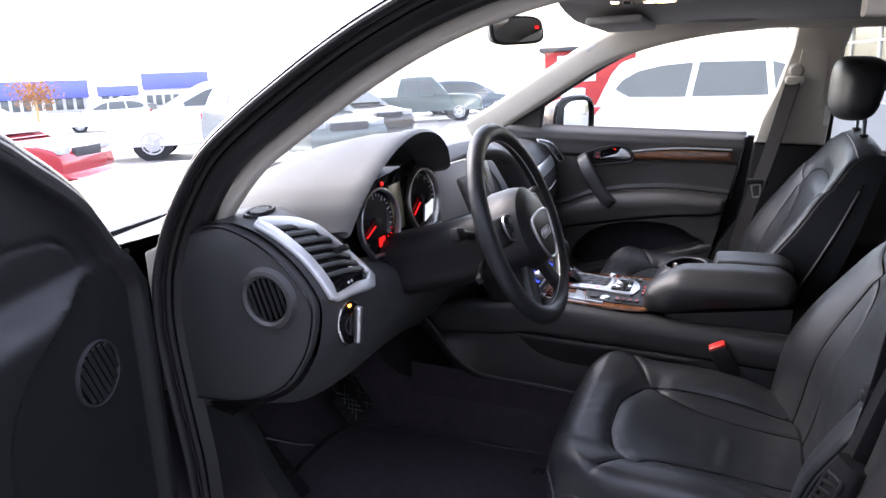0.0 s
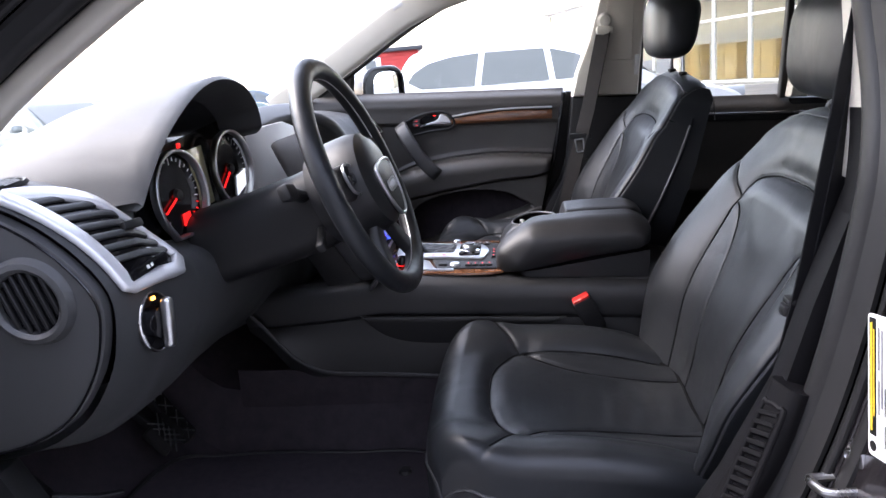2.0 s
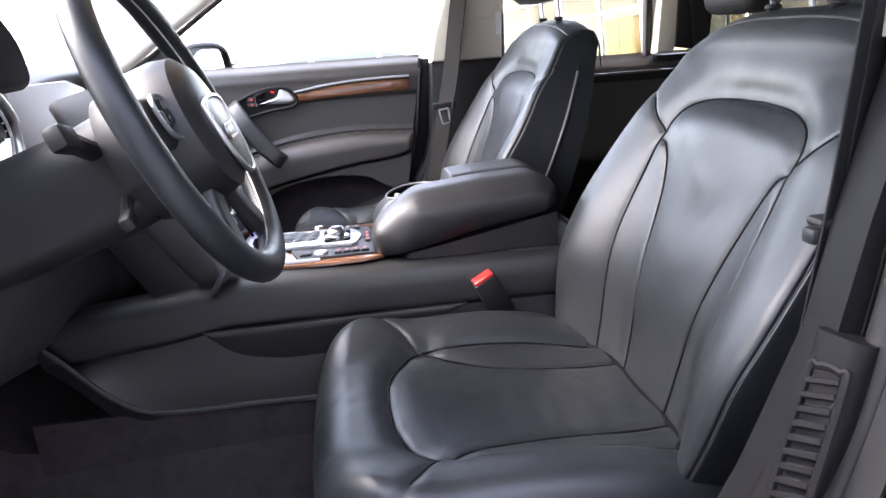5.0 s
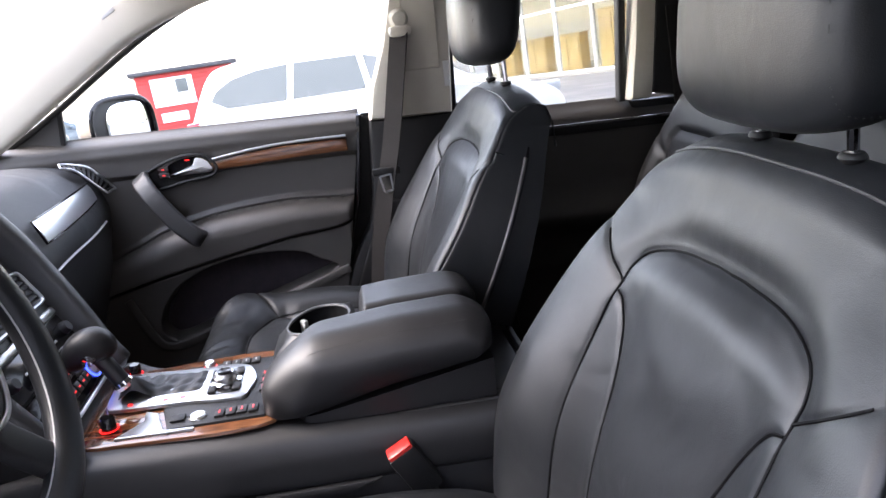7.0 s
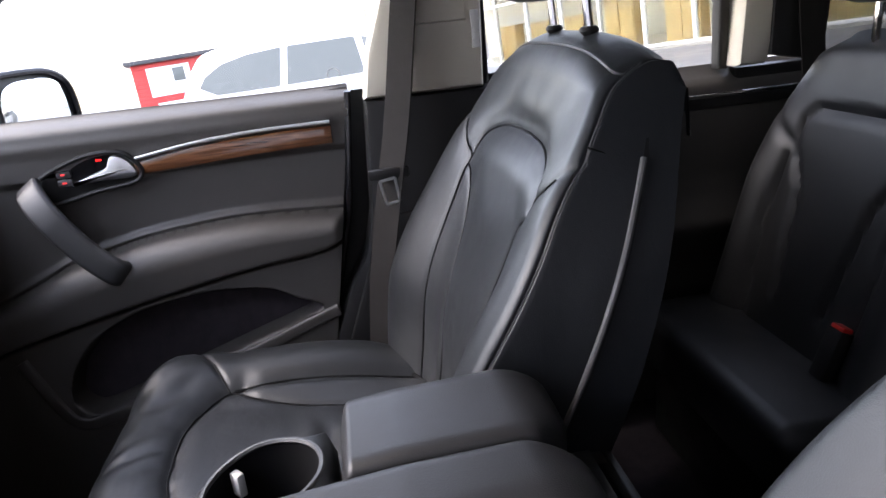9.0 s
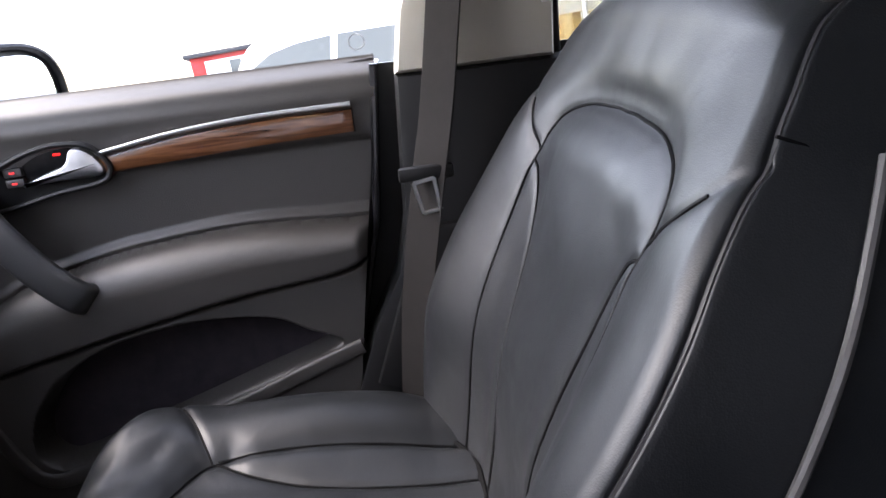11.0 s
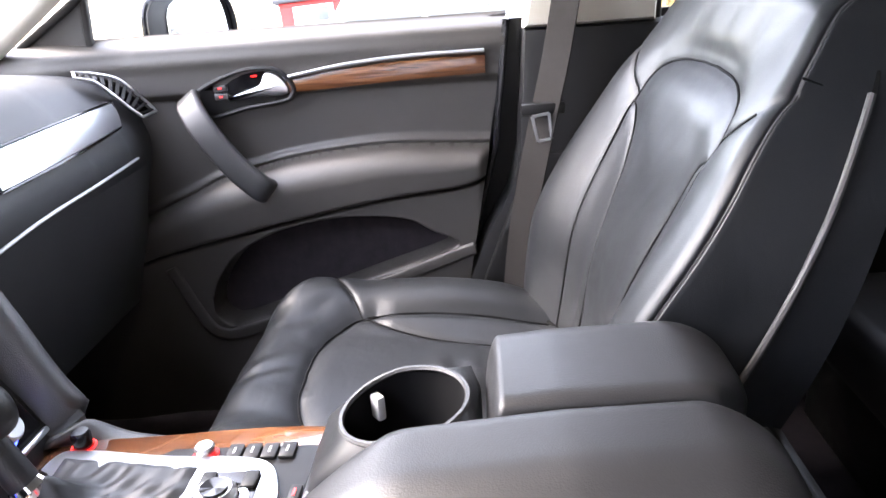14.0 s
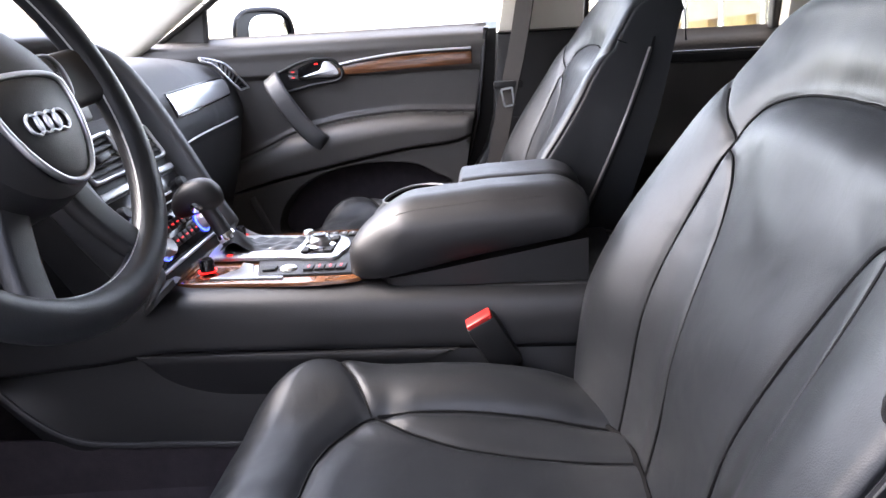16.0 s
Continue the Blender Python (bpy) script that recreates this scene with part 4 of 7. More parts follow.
def front_seat(name, label, wrinkle, sink=0.0):
    seat = thing(name, label, "car seat", group="front seats")
    # cushion
    nu, nv = 220, 240
    sg, inner, out, drop, run = cross_section(nu)
    b = np.linspace(0, 1, nv)
    yf = np.where(b < 0.74, 0.10 + b / 0.74 * 0.515, 0.615)
    th = np.clip((b - 0.74) / 0.14, 0, 1) * np.pi / 2
    yline = yf + 0.055 * np.sin(th)
    zf = -0.055 * (1 - np.cos(th)) - 0.12 * np.clip((b - 0.88) / 0.12, 0, 1)
    ztop = np.interp(yline, [0.10, 0.25, 0.50, 0.62], [0.706, 0.706, 0.730, 0.741])
    W = 0.262 - 0.030 * np.clip((yline - 0.55) / 0.12, 0, 1) ** 2 - 0.05 * np.clip((0.32 - yline) / 0.2, 0, 1) ** 2
    X = sg[None] * (inner[None] * (W[:, None] - 0.035) + out[None])
    Y = np.repeat(yline[:, None], nu, 1) - 0.062 * np.clip(np.abs(X) / 0.26, 0, 1) ** 4 * np.clip((yline[:, None] - 0.5) / 0.17, 0, 1)
    front_seam = [(0.0, 0.563), (0.06, 0.560), (0.11, 0.545), (0.145, 0.518), (0.155, 0.49)]
    wing = [(0.150, 0.508), (0.20, 0.535), (0.262, 0.575)]
    strip = [(0.152, 0.505), (0.128, 0.465), (0.108, 0.40), (0.098, 0.32), (0.092, 0.12)]
    bolster = [(0.154, 0.502), (0.160, 0.40), (0.158, 0.30), (0.150, 0.12)]
    d1 = near(X, Y, both(front_seam))
    d2 = near(X, Y, both(wing, strip, bolster))
    Z = ztop[:, None] + (0.026 + 0.016 * np.exp(-((Y - 0.37) / 0.13) ** 2)) * step(np.abs(X), 0.10, 0.215) + 0.010 * step(Y, 0.50, 0.60) - 0.030 * step(np.abs(X), 0.10, 0.215) * step(Y, 0.30, 0.12)
    Z = Z - 0.008 * np.exp(-(d1 / 0.020) ** 2) - 0.004 * np.exp(-(d1 / 0.006) ** 2) - 0.0016 * np.exp(-(d2 / 0.012) ** 2) * (1 - np.exp(-(d1 / 0.03) ** 2)) - 0.003 * np.exp(-(d2 / 0.005) ** 2) * (1 - np.exp(-(d1 / 0.012) ** 2))
    Z = Z - 0.004 * np.exp(-((np.abs(X) - 0.158) / 0.012) ** 2) * step(Y, 0.52, 0.42)
    mid = step(0.115 - np.abs(X), 0, 0.05)
    Z = Z + (0.85 * folds(X, Y, 0.047, wrinkle) + 0.35 * folds(X * 0.7 + 0.2, Y + 0.25 * X, 0.078, wrinkle)) * mid * step(Y, 0.18, 0.24) * step(Y, 0.46, 0.34) * step(X * -1 + 0.05, -0.04, 0.06)
    Z = Z + (folds(Y, X, 0.083, wrinkle * 0.28) + folds(X * 1.7, Y + X, 0.061, wrinkle * 0.22)) * step(Y, 0.54, 0.58)
    Z = Z - drop[None] - 0.075 * run[None] + zf[:, None] * (1 - 0.2 * run[None])
    part("cushion", grid(X, Y, Z), LEATHER, seat, "creased black leather cushion", 180)
    ok = np.repeat((run == 0)[None], nv, 0) & (b < 0.86)[:, None]
    seam_tubes("cushion_seam", both(curve(front_seam, 24), curve(wing[:2] + [(0.232, 0.556)], 14), curve(strip, 30), curve(bolster, 24)), X, Y, Z, (0, 1, 2), ok, seat)
    k = int(np.argmin(np.abs(run - 0.55)))
    rim = np.stack([np.r_[X[:, k], X[::-1, nu - 1 - k]], np.r_[Y[:, k], Y[::-1, nu - 1 - k]], np.r_[Z[:, k], Z[::-1, nu - 1 - k]]], -1)
    zrow = int(np.argmin(np.abs(b - 0.91)))
    side1 = np.stack([X[:zrow, k], Y[:zrow, k], Z[:zrow, k]], -1)
    nose = np.stack([X[zrow, k:nu - k], Y[zrow, k:nu - k], Z[zrow, k:nu - k]], -1)
    side2 = np.stack([X[:zrow, nu - 1 - k], Y[:zrow, nu - 1 - k], Z[:zrow, nu - 1 - k]], -1)[::-1]
    loop = np.concatenate([side1[12::8], nose[4:-4:6], side2[:-12:8]])
    part("cushion_piping", tube(curve(loop, 120), 0.0034, 6), PIPING, seat)
    # lower box of the cushion, and the base with its rails
    lo = join(rbox(-0.245, 0.245, 0.10, 0.63, 0.535, 0.665, 0.03, 3))
    part("cushion_side", lo, LEATHER2, seat)
    part("seat_base", join(rbox(-0.235, 0.235, 0.08, 0.58, 0.43, 0.55, 0.02)), HARD, seat)
    for x in (-0.19, 0.19):
        part("seat_rail", rbox(x - 0.022, x + 0.022, 0.0, 0.66, 0.392, 0.435, 0.006), HARD, seat)
        part("rail_cap", rbox(x - 0.025, x + 0.025, 0.655, 0.68, 0.39, 0.44, 0.006), STEEL, seat)
    # backrest, rolled over at the top
    nu, nv = 250, 330
    sg, inner, out, drop, run = cross_section(nu, 0.76, 0.015)
    v = np.linspace(0, 1, nv)
    th = np.clip((v - 0.80) / 0.20, 0, 1) * np.pi
    zline = np.where(v < 0.80, 0.60 + v / 0.80 * 0.578, 1.178) + 0.046 * np.sin(th)
    back = 0.043 * (1 - np.cos(th))
    W = np.interp(zline, [0.60, 0.70, 0.80, 0.90, 1.00, 1.06, 1.10, 1.14, 1.18, 1.21, 1.235, 1.25], [0.205, 0.232, 0.270, 0.289, 0.285, 0.267, 0.246, 0.228, 0.214, 0.202, 0.188, 0.176])
    W = np.convolve(np.pad(W, 22, mode="edge"), np.ones(45) / 45, "valid")
    X = sg[None] * (inner[None] * (W[:, None] - 0.015) + out[None])
    Zc = np.repeat(zline[:, None], nu, 1)
    Zc = Zc - 0.016 * (np.abs(X) / 0.16) ** 3 * step(Zc, 1.15, 1.235)
    yflat = 0.075 - 0.30 * (zline - 1.05)
    yc = yflat + 0.012 * np.exp(-((zline - 0.86) / 0.10) ** 2) + 0.020 * step(1.178 - zline, 0, 0.12) - back
    arch = curve([(0.161, 1.048), (0.158, 1.068), (0.140, 1.088), (0.096, 1.101), (0.034, 1.106), (0.0, 1.106)], 30)
    yoke = curve([(0.161, 1.050), (0.20, 1.078), (0.250, 1.118)], 16)
    outer = curve([(0.161, 1.048), (0.165, 1.005), (0.166, 0.91), (0.157, 0.80), (0.144, 0.64)], 24)
    leg = curve([(0.160, 1.040), (0.142, 1.030), (0.122, 0.995), (0.102, 0.93), (0.082, 0.82), (0.064, 0.66)], 30)
    da, dl, dy_ = near(X, Zc, both(arch)), near(X, Zc, both(leg, outer)), near(X, Zc, both(yoke))
    face = (th < 1.2)[:, None] * 1.0
    B = np.interp(zline, [0.6, 0.72, 0.85, 0.95, 1.05, 1.12, 1.2, 1.25], [0.040, 0.066, 0.070, 0.055, 0.026, 0.008, 0.0, 0.0])
    B = np.convolve(np.pad(B, 10, mode="edge"), np.ones(21) / 21, "valid")
    Y = yc[:, None] + B[:, None] * step(np.abs(X), 0.10, 0.25) * face
    fade = step(Zc, 0.66, 0.90)
    dm_ = np.minimum(np.minimum(da, dy_), dl)
    Y = Y - face * (0.006 * np.exp(-((Zc - 1.118) / 0.024) ** 2) * step(0.15 - np.abs(X), 0, 0.08) + 0.0095 * np.exp(-(da / 0.021) ** 2) * step(Zc, 1.02, 1.08))
    Y = Y - face * (0.0014 * np.exp(-(np.minimum(dl, dy_) / 0.013) ** 2) * (0.45 + 0.55 * fade) + 0.0026 * np.exp(-(dm_ / 0.0038) ** 2) * (0.5 + 0.5 * fade))
    Y = Y + 0.006 * step(0.15 - np.abs(X), 0, 0.09) * step(Zc, 1.11, 0.97) * step(Zc, 0.7, 0.9) * face
    Y = Y + face * (folds(X, Zc, 0.10, 0.0009) * step(Zc, 1.10, 1.0) * step(0.13 - np.abs(X), 0, 0.06) + folds(Zc, X, 0.08, 0.0008) * step(Zc, 1.12, 1.16) * step(1.22 - Zc, 0, 0.03))
    sway = 0.5 + 0.5 * np.cos(th)
    ybk = yflat - 0.086
    Y = (Y - drop[None] * sway[:, None]) * (1 - run[None]) + ybk[:, None] * run[None]
    lobe = np.clip(1 - (np.maximum(-0.013 - Y, 0) / 0.0445) ** 2, 0, 1)
    Zc = np.where(Zc > 1.10, 0.5 * (Zc + 1.118 + 0.108 * np.sqrt(lobe) - np.sqrt((Zc - 1.118 - 0.108 * np.sqrt(lobe)) ** 2 + 0.00012)), Zc)
    pinch = np.exp(-((np.abs(np.linspace(-1, 1, nu)) - 0.87) / 0.012) ** 2)[None] * np.ones((nv, 1))
    X, Y = X - np.sign(X) * 0.003 * pinch, Y - 0.003 * pinch * face
    part("backrest", grid(X, Y, Zc), LEATHER, seat, "black leather backrest with arched seams", 180)
    ok = np.repeat((run == 0)[None], nv, 0) & (th == 0)[:, None]
    j = int(np.argmin(np.abs(zline[:200] - 0.715)))
    cols = np.where(run == 0)[0][::6]
    gz = np.interp(Y[j, cols] + 0.004, [0.10, 0.25, 0.50], [0.706, 0.706, 0.730]) + 0.008 * step(np.abs(X[j, cols]), 0.10, 0.215)
    # near-black tube painted in for the shaded gap behind the cushion
    part("gap_shade", tube(np.c_[X[j, cols], Y[j, cols] + 0.004, gz - 0.004], 0.0052, 8), SEAM_SHADE, seat)
    seam_tubes("backrest_seam", both(arch, yoke[:12], outer, leg), X, Zc, Y, (0, 2, 1), ok, seat)
    k = int(np.argmin(np.abs(np.linspace(-1, 0, nu // 2) + 0.872)))
    last = int(np.argmax(th > 1.35))
    rows = slice(16, last, 7)
    for kk in (k, nu - 1 - k):
        part("backrest_piping", tube(curve(np.stack([X[rows, kk], Y[rows, kk], Zc[rows, kk]], -1), 90), 0.0022, 6), PIPING, seat)
        q = curve(np.stack([X[rows, kk], Y[rows, kk] + 0.0012, Zc[rows, kk]], -1), 240)
        q[:, 0] -= np.sign(q[:, 0]) * 0.0055
        tagged(part("stitching", join(*[tube(q[i:i + 2], 0.0007, 4, up=(1, 0.1, 0)) for i in range(0, 239, 2)]), THREAD, seat), kind="stuff")
    k2 = int(np.argmax(th > 0.75))
    part("backrest_piping", tube(curve(np.stack([X[k2, k:nu - k:6], Y[k2, k:nu - k:6], Zc[k2, k:nu - k:6]], -1), 60), 0.0020, 6), PIPING, seat)
    # leather back, and the hard shell clipped on its lower part
    zs = np.linspace(0.60, 1.150, 40)
    front = int(np.argmax(th > 0))
    Wz = np.interp(zs, zline[:front], W[:front])
    u = np.linspace(-1, 1, 24)
    part("back_cover", grid(Wz[:, None] * u[None], (0.075 - 0.30 * (zs - 1.05) - 0.0855)[:, None] - 0.012 * (1 - np.abs(u[None]) ** 4) * step(1.150 - zs, 0, 0.03)[:, None], np.repeat(zs[:, None], 24, 1)), LEATHER2, seat)
    zs = np.linspace(0.60, 1.128, 34)
    rnd = np.sqrt(np.clip(1 - np.clip((zs - 1.095) / 0.036, 0, 1) ** 2, 0, 1))
    Wb = (np.interp(zs, zline[:front], W[:front]) + 0.004) * (0.985 + 0.015 * rnd)
    u = np.linspace(-1, 1, 30)
    yb = 0.075 - 0.30 * (zs - 1.05) - 0.072
    lip_ = 1 - np.clip((1 - np.abs(u)) / 0.12, 0, 1) ** 0.5
    ye = 0.055 - 0.42 * (zs - 1.0)
    part("back_shell", grid(Wb[:, None] * u[None], ye[:, None] * lip_[None] + (yb - 0.018)[:, None] * (1 - lip_)[None], np.repeat(zs[:, None], 30, 1)), HARD, seat)
    for s in (-1, 1):
        edge = np.stack([s * (Wb[:33] + 0.001), ye[:33], zs[:33]], -1)
        ws = float(np.interp(1.126, zline[:front], W[:front])) + 0.0006
        part("side_seam", tube(np.array([(s * ws, 0.058, 1.126), (s * (ws + 0.002), 0.035, 1.116), (s * (ws + 0.005), 0.004, 1.104)]), 0.0010, 5), SEAM_SHADE, seat)
        part("shell_edge", tube(edge, 0.0032, 8), SHELLP, seat, "scuffed grey shell edge")
    # headrest on its two posts
    for x in (-0.065, 0.065):
        part("headrest_post", tube(np.array([(x, -0.010, 1.20), (x, 0.0, 1.33)]), 0.005, 10, up=(0, 1, 0)), CHROME, seat)
        part("post_collar", moved(lathe([(0, 0.005), (0.0085, 0.005), (0.0105, 0.003), (0.0115, 0), (0, -0.012)], 16), pose(x, -0.008, 1.221)), HARD, seat)
    n1, n2 = 56, 40
    t1, t2 = np.meshgrid(np.linspace(-np.pi / 2, np.pi / 2, n2), np.linspace(-np.pi, np.pi, n1, endpoint=False), indexing="ij")
    sp = lambda w, e: np.sign(w) * np.abs(w) ** e
    hx = 0.128 * sp(np.cos(t1), 0.55) * sp(np.cos(t2), 0.55)
    hy = 0.056 * sp(np.cos(t1), 0.55) * sp(np.sin(t2), 0.6)
    hz = 0.080 * sp(np.sin(t1), 0.60)
    hx = hx * (1 - 0.05 * hz / 0.08)
    hy = hy + 0.022 - 0.012 * (hx / 0.13) ** 2 - 0.15 * hz * (hy < 0)
    groove = np.exp(-((np.abs(hx) - 0.112) / 0.003) ** 2)
    hy, hz = hy * (1 - 0.02 * groove), hz * (1 - 0.02 * groove)
    head = part("headrest", grid(hx, hy, hz + 1.337 - sink, loop_u=True), LEATHER, seat, "plump black leather headrest")
    for s in (-1, 1):
        c = 0.1125 / 0.132
        lim = math.acos(c ** (1 / 0.55)) * 0.999
        half = lim * np.sin(np.linspace(-np.pi / 2, np.pi / 2, 45))
        turn = np.arccos(np.clip((c / np.cos(half) ** 0.55) ** (1 / 0.55), -1, 1))
        st = []
        for side, order in ((1, slice(None)), (-1, slice(None, None, -1))):
            q1, q2 = half[order], side * turn[order]
            sy, sz = 0.056 * np.cos(q1) ** 0.55 * sp(np.sin(q2), 0.6), 0.080 * sp(np.sin(q1), 0.60)
            st.append(np.c_[s * 0.1125 * (1 - 0.05 * sz / 0.08), sy * 0.985 + 0.022 - 0.012 * (0.1125 / 0.13) ** 2 - 0.15 * sz * (sy < 0), sz * 0.985 + 1.337 - sink])
        st = np.concatenate(st)
        bits = [tube(np.stack([st[i], st[(i + 1) % 90]]) * 0.5 + 0.5 * st[i], 0.0006, 4, up=(1, 0.1, 0)) for i in range(0, 90, 2)]
        tagged(part("stitching", join(*bits), THREAD, head), kind="stuff")
    return seat


seat_p = front_seat("car_seat", "black leather front passenger seat with a creased cushion", 0.0058)
seat_p.location = (0.396, 0.030, -0.004)
seat_d = front_seat("car_seat", "black leather driver's seat with piped edges and headrest", 0.0016, 0.014)
seat_d.location = (-0.428, -0.058, -0.016)


# ---- roof fittings ----
oc = thing("overhead_console", "grey roof console with two lit warm map lamps", "roof lamp")
part("housing", rbox(-0.17, 0.13, 0.44, 0.74, 1.548, 1.64, 0.02, 3), LINER, oc)
part("lamp_lens", moved(slab(rect(0.075, 0.020, 0.008), 0.004, 0.001), pose(-0.05, 0.530, 1.548, 180, 0, 25)), WARML, oc, "lit warm map lamp")
part("lamp_lens", moved(slab(rect(0.075, 0.016, 0.007), 0.004, 0.001), pose(-0.05, 0.500, 1.548, 180, 0, 25)), WARML, oc, "lit warm map lamp")
part("lamp_lens", moved(slab(rect(0.035, 0.016, 0.007), 0.004, 0.001), pose(-0.04, 0.615, 1.548, 180)), WARML, oc, "lit warm map lamp")
for x in (-0.06, -0.035, -0.01):
    part("button", rbox(x - 0.009, x + 0.009, 0.575, 0.592, 1.541, 1.549, 0.003), HARD, oc)
for s, z in ((1, 1.499),):
    vz = thing("sun_visor", "grey fabric sun visor folded against the roof", "sun visor")
    part("pad", moved(rbox(-0.17, 0.17, -0.075, 0.075, -0.010, 0.010, 0.008, 3), pose(s * 0.40, 0.66, z, -3, s * 4)), LINER, vz)
    part("pivot", tube(np.array([(s * 0.54, 0.695, z), (s * 0.60, 0.695, z - 0.015)]), 0.007, 8), HARD, vz)
gr = thing("roof_grab_handle", "grey folding grab handle on the passenger roof rail", "grab handle")
part("bar", tube(curve([(0.665, 0.30, 1.525), (0.645, 0.33, 1.512), (0.645, 0.50, 1.512), (0.665, 0.53, 1.525)], 20), 0.010, 8), LINER, gr)
rm = thing("rear_view_mirror", "interior mirror with a small red compass display", "mirror")
rmx = basis((0.01, 0.858, 1.488), (0.97, -0.24, 0.0), (0.03, 0.20, 0.98))
part("shell", moved(grid(*[w for w in (0.125 * spw(np.cos(t1), 0.5) * spw(np.cos(t2), 0.5), 0.034 * spw(np.cos(t1), 0.5) * spw(np.sin(t2), 0.6), -0.035 * np.sin(t1))], loop_u=True), rmx), LINER, rm)
mo2 = np.stack([0.118 * spw(np.cos(t2[0]), 0.45), 0.030 * spw(np.sin(t2[0]), 0.5)], -1)
gls = part("glass", moved(slab(mo2, 0.002, 0), rmx @ pose(0, 0, 0.001)), MIRROR, rm)
part("rim", moved(sweep(np.c_[mo2 * 1.05, np.zeros(len(mo2))], ring(0.004, 6), (0, 0, 1), True), rmx), HARD, rm)
for i in range(2):
    part("compass_mark", moved(rbox(-0.0028, 0.0028, -0.004, 0.004, 0, 0.002, 0), rmx @ pose(0.090 + 0.009 * i, 0.006, 0.003)), REDL, gls)
part("stalk", tube(curve([(0.0, 0.875, 1.495), (0.0, 0.90, 1.53), (0.0, 0.89, 1.555)], 10), 0.012, 10), HARD, rm)
part("sensor_foot", moved(rbox(-0.035, 0.035, -0.05, 0.05, -0.015, 0.015, 0.012), pose(0, 0.91, 1.545, -30)), HARD, rm)


# ---- dashboard ----
dash = thing("dashboard", "black soft-touch dashboard with satin-framed vents and hooded gauges", "dashboard")
PROF = {
    -0.800: [(1.56, 1.055), (1.36, 1.12), (1.19, 1.168), (1.11, 1.168), (1.03, 1.125), (0.972, 1.060), (0.968, 1.00), (0.992, 0.93), (1.05, 0.86), (1.16, 0.815), (1.34, 0.80)],
    -0.700: [(1.60, 1.055), (1.36, 1.125), (1.16, 1.175), (1.05, 1.165), (0.98, 1.115), (0.948, 1.055), (0.945, 1.00), (0.958, 0.93), (1.005, 0.85), (1.10, 0.77), (1.30, 0.73)],
    -0.600: [(1.62, 1.055), (1.36, 1.125), (1.18, 1.160), (1.10, 1.130), (1.02, 1.060), (0.955, 1.030), (0.94, 0.98), (0.955, 0.91), (1.005, 0.83), (1.10, 0.76), (1.30, 0.72)],
    -0.400: [(1.64, 1.055), (1.38, 1.125), (1.24, 1.150), (1.16, 1.110), (1.08, 1.030), (0.975, 1.010), (0.95, 0.96), (0.965, 0.90), (1.015, 0.82), (1.10, 0.75), (1.30, 0.70)],
    -0.180: [(1.65, 1.055), (1.38, 1.130), (1.20, 1.160), (1.12, 1.130), (1.06, 1.060), (0.985, 1.020), (0.955, 0.96), (0.96, 0.90), (1.00, 0.82), (1.10, 0.72), (1.30, 0.62)],
    0.000: [(1.65, 1.055), (1.38, 1.130), (1.18, 1.165), (1.09, 1.155), (1.06, 1.110), (1.03, 1.05), (1.00, 0.98), (0.98, 0.90), (0.97, 0.82), (1.02, 0.72), (1.30, 0.60)],
    0.170: [(1.64, 1.055), (1.36, 1.125), (1.16, 1.155), (1.04, 1.140), (0.98, 1.100), (0.945, 1.050), (0.93, 0.99), (0.935, 0.92), (0.95, 0.82), (1.02, 0.70), (1.30, 0.60)],
    0.300: [(1.63, 1.055), (1.34, 1.110), (1.12, 1.138), (1.00, 1.120), (0.95, 1.075), (0.918, 1.030), (0.900, 0.985), (0.915, 0.93), (0.955, 0.82), (1.03, 0.68), (1.30, 0.58)],
    0.550: [(1.60, 1.055), (1.34, 1.100), (1.10, 1.125), (0.99, 1.110), (0.945, 1.072), (0.914, 1.030), (0.898, 0.985), (0.915, 0.93), (0.955, 0.82), (1.03, 0.68), (1.30, 0.58)],
    0.680: [(1.58, 1.055), (1.34, 1.090), (1.12, 1.115), (1.00, 1.102), (0.952, 1.064), (0.925, 1.022), (0.908, 0.98), (0.925, 0.93), (0.965, 0.82), (1.04, 0.68), (1.30, 0.58)],
    0.800: [(1.54, 1.055), (1.34, 1.080), (1.14, 1.097), (1.02, 1.090), (0.965, 1.060), (0.935, 1.018), (0.925, 0.97), (0.938, 0.92), (0.975, 0.82), (1.06, 0.68), (1.30, 0.58)],
}
secs = np.array([curve(PROF[x], 44) for x in PROF])
xs = np.array(list(PROF))
fine = np.unique(np.r_[np.linspace(-0.8, 0.8, 90), xs])
DY = np.array([[np.interp(fine, xs, secs[:, j, k]) for j in range(44)] for k in (0, 1)])
for k in (0, 1):
    for j in range(44):
        row = np.pad(DY[k, j], 3, mode="edge")
        DY[k, j] = np.convolve(row, np.ones(7) / 7, "valid")
part("dash_body", grid(np.repeat(fine[None], 44, 0), DY[0], DY[1]), DASHM, dash, "black grained dashboard moulding", 50)


def dash_at(x, j):
    """A point of the dashboard's face at x and section place j (0 to 43)."""
    return np.array([x, np.interp(x, fine, DY[0][j]), np.interp(x, fine, DY[1][j])])


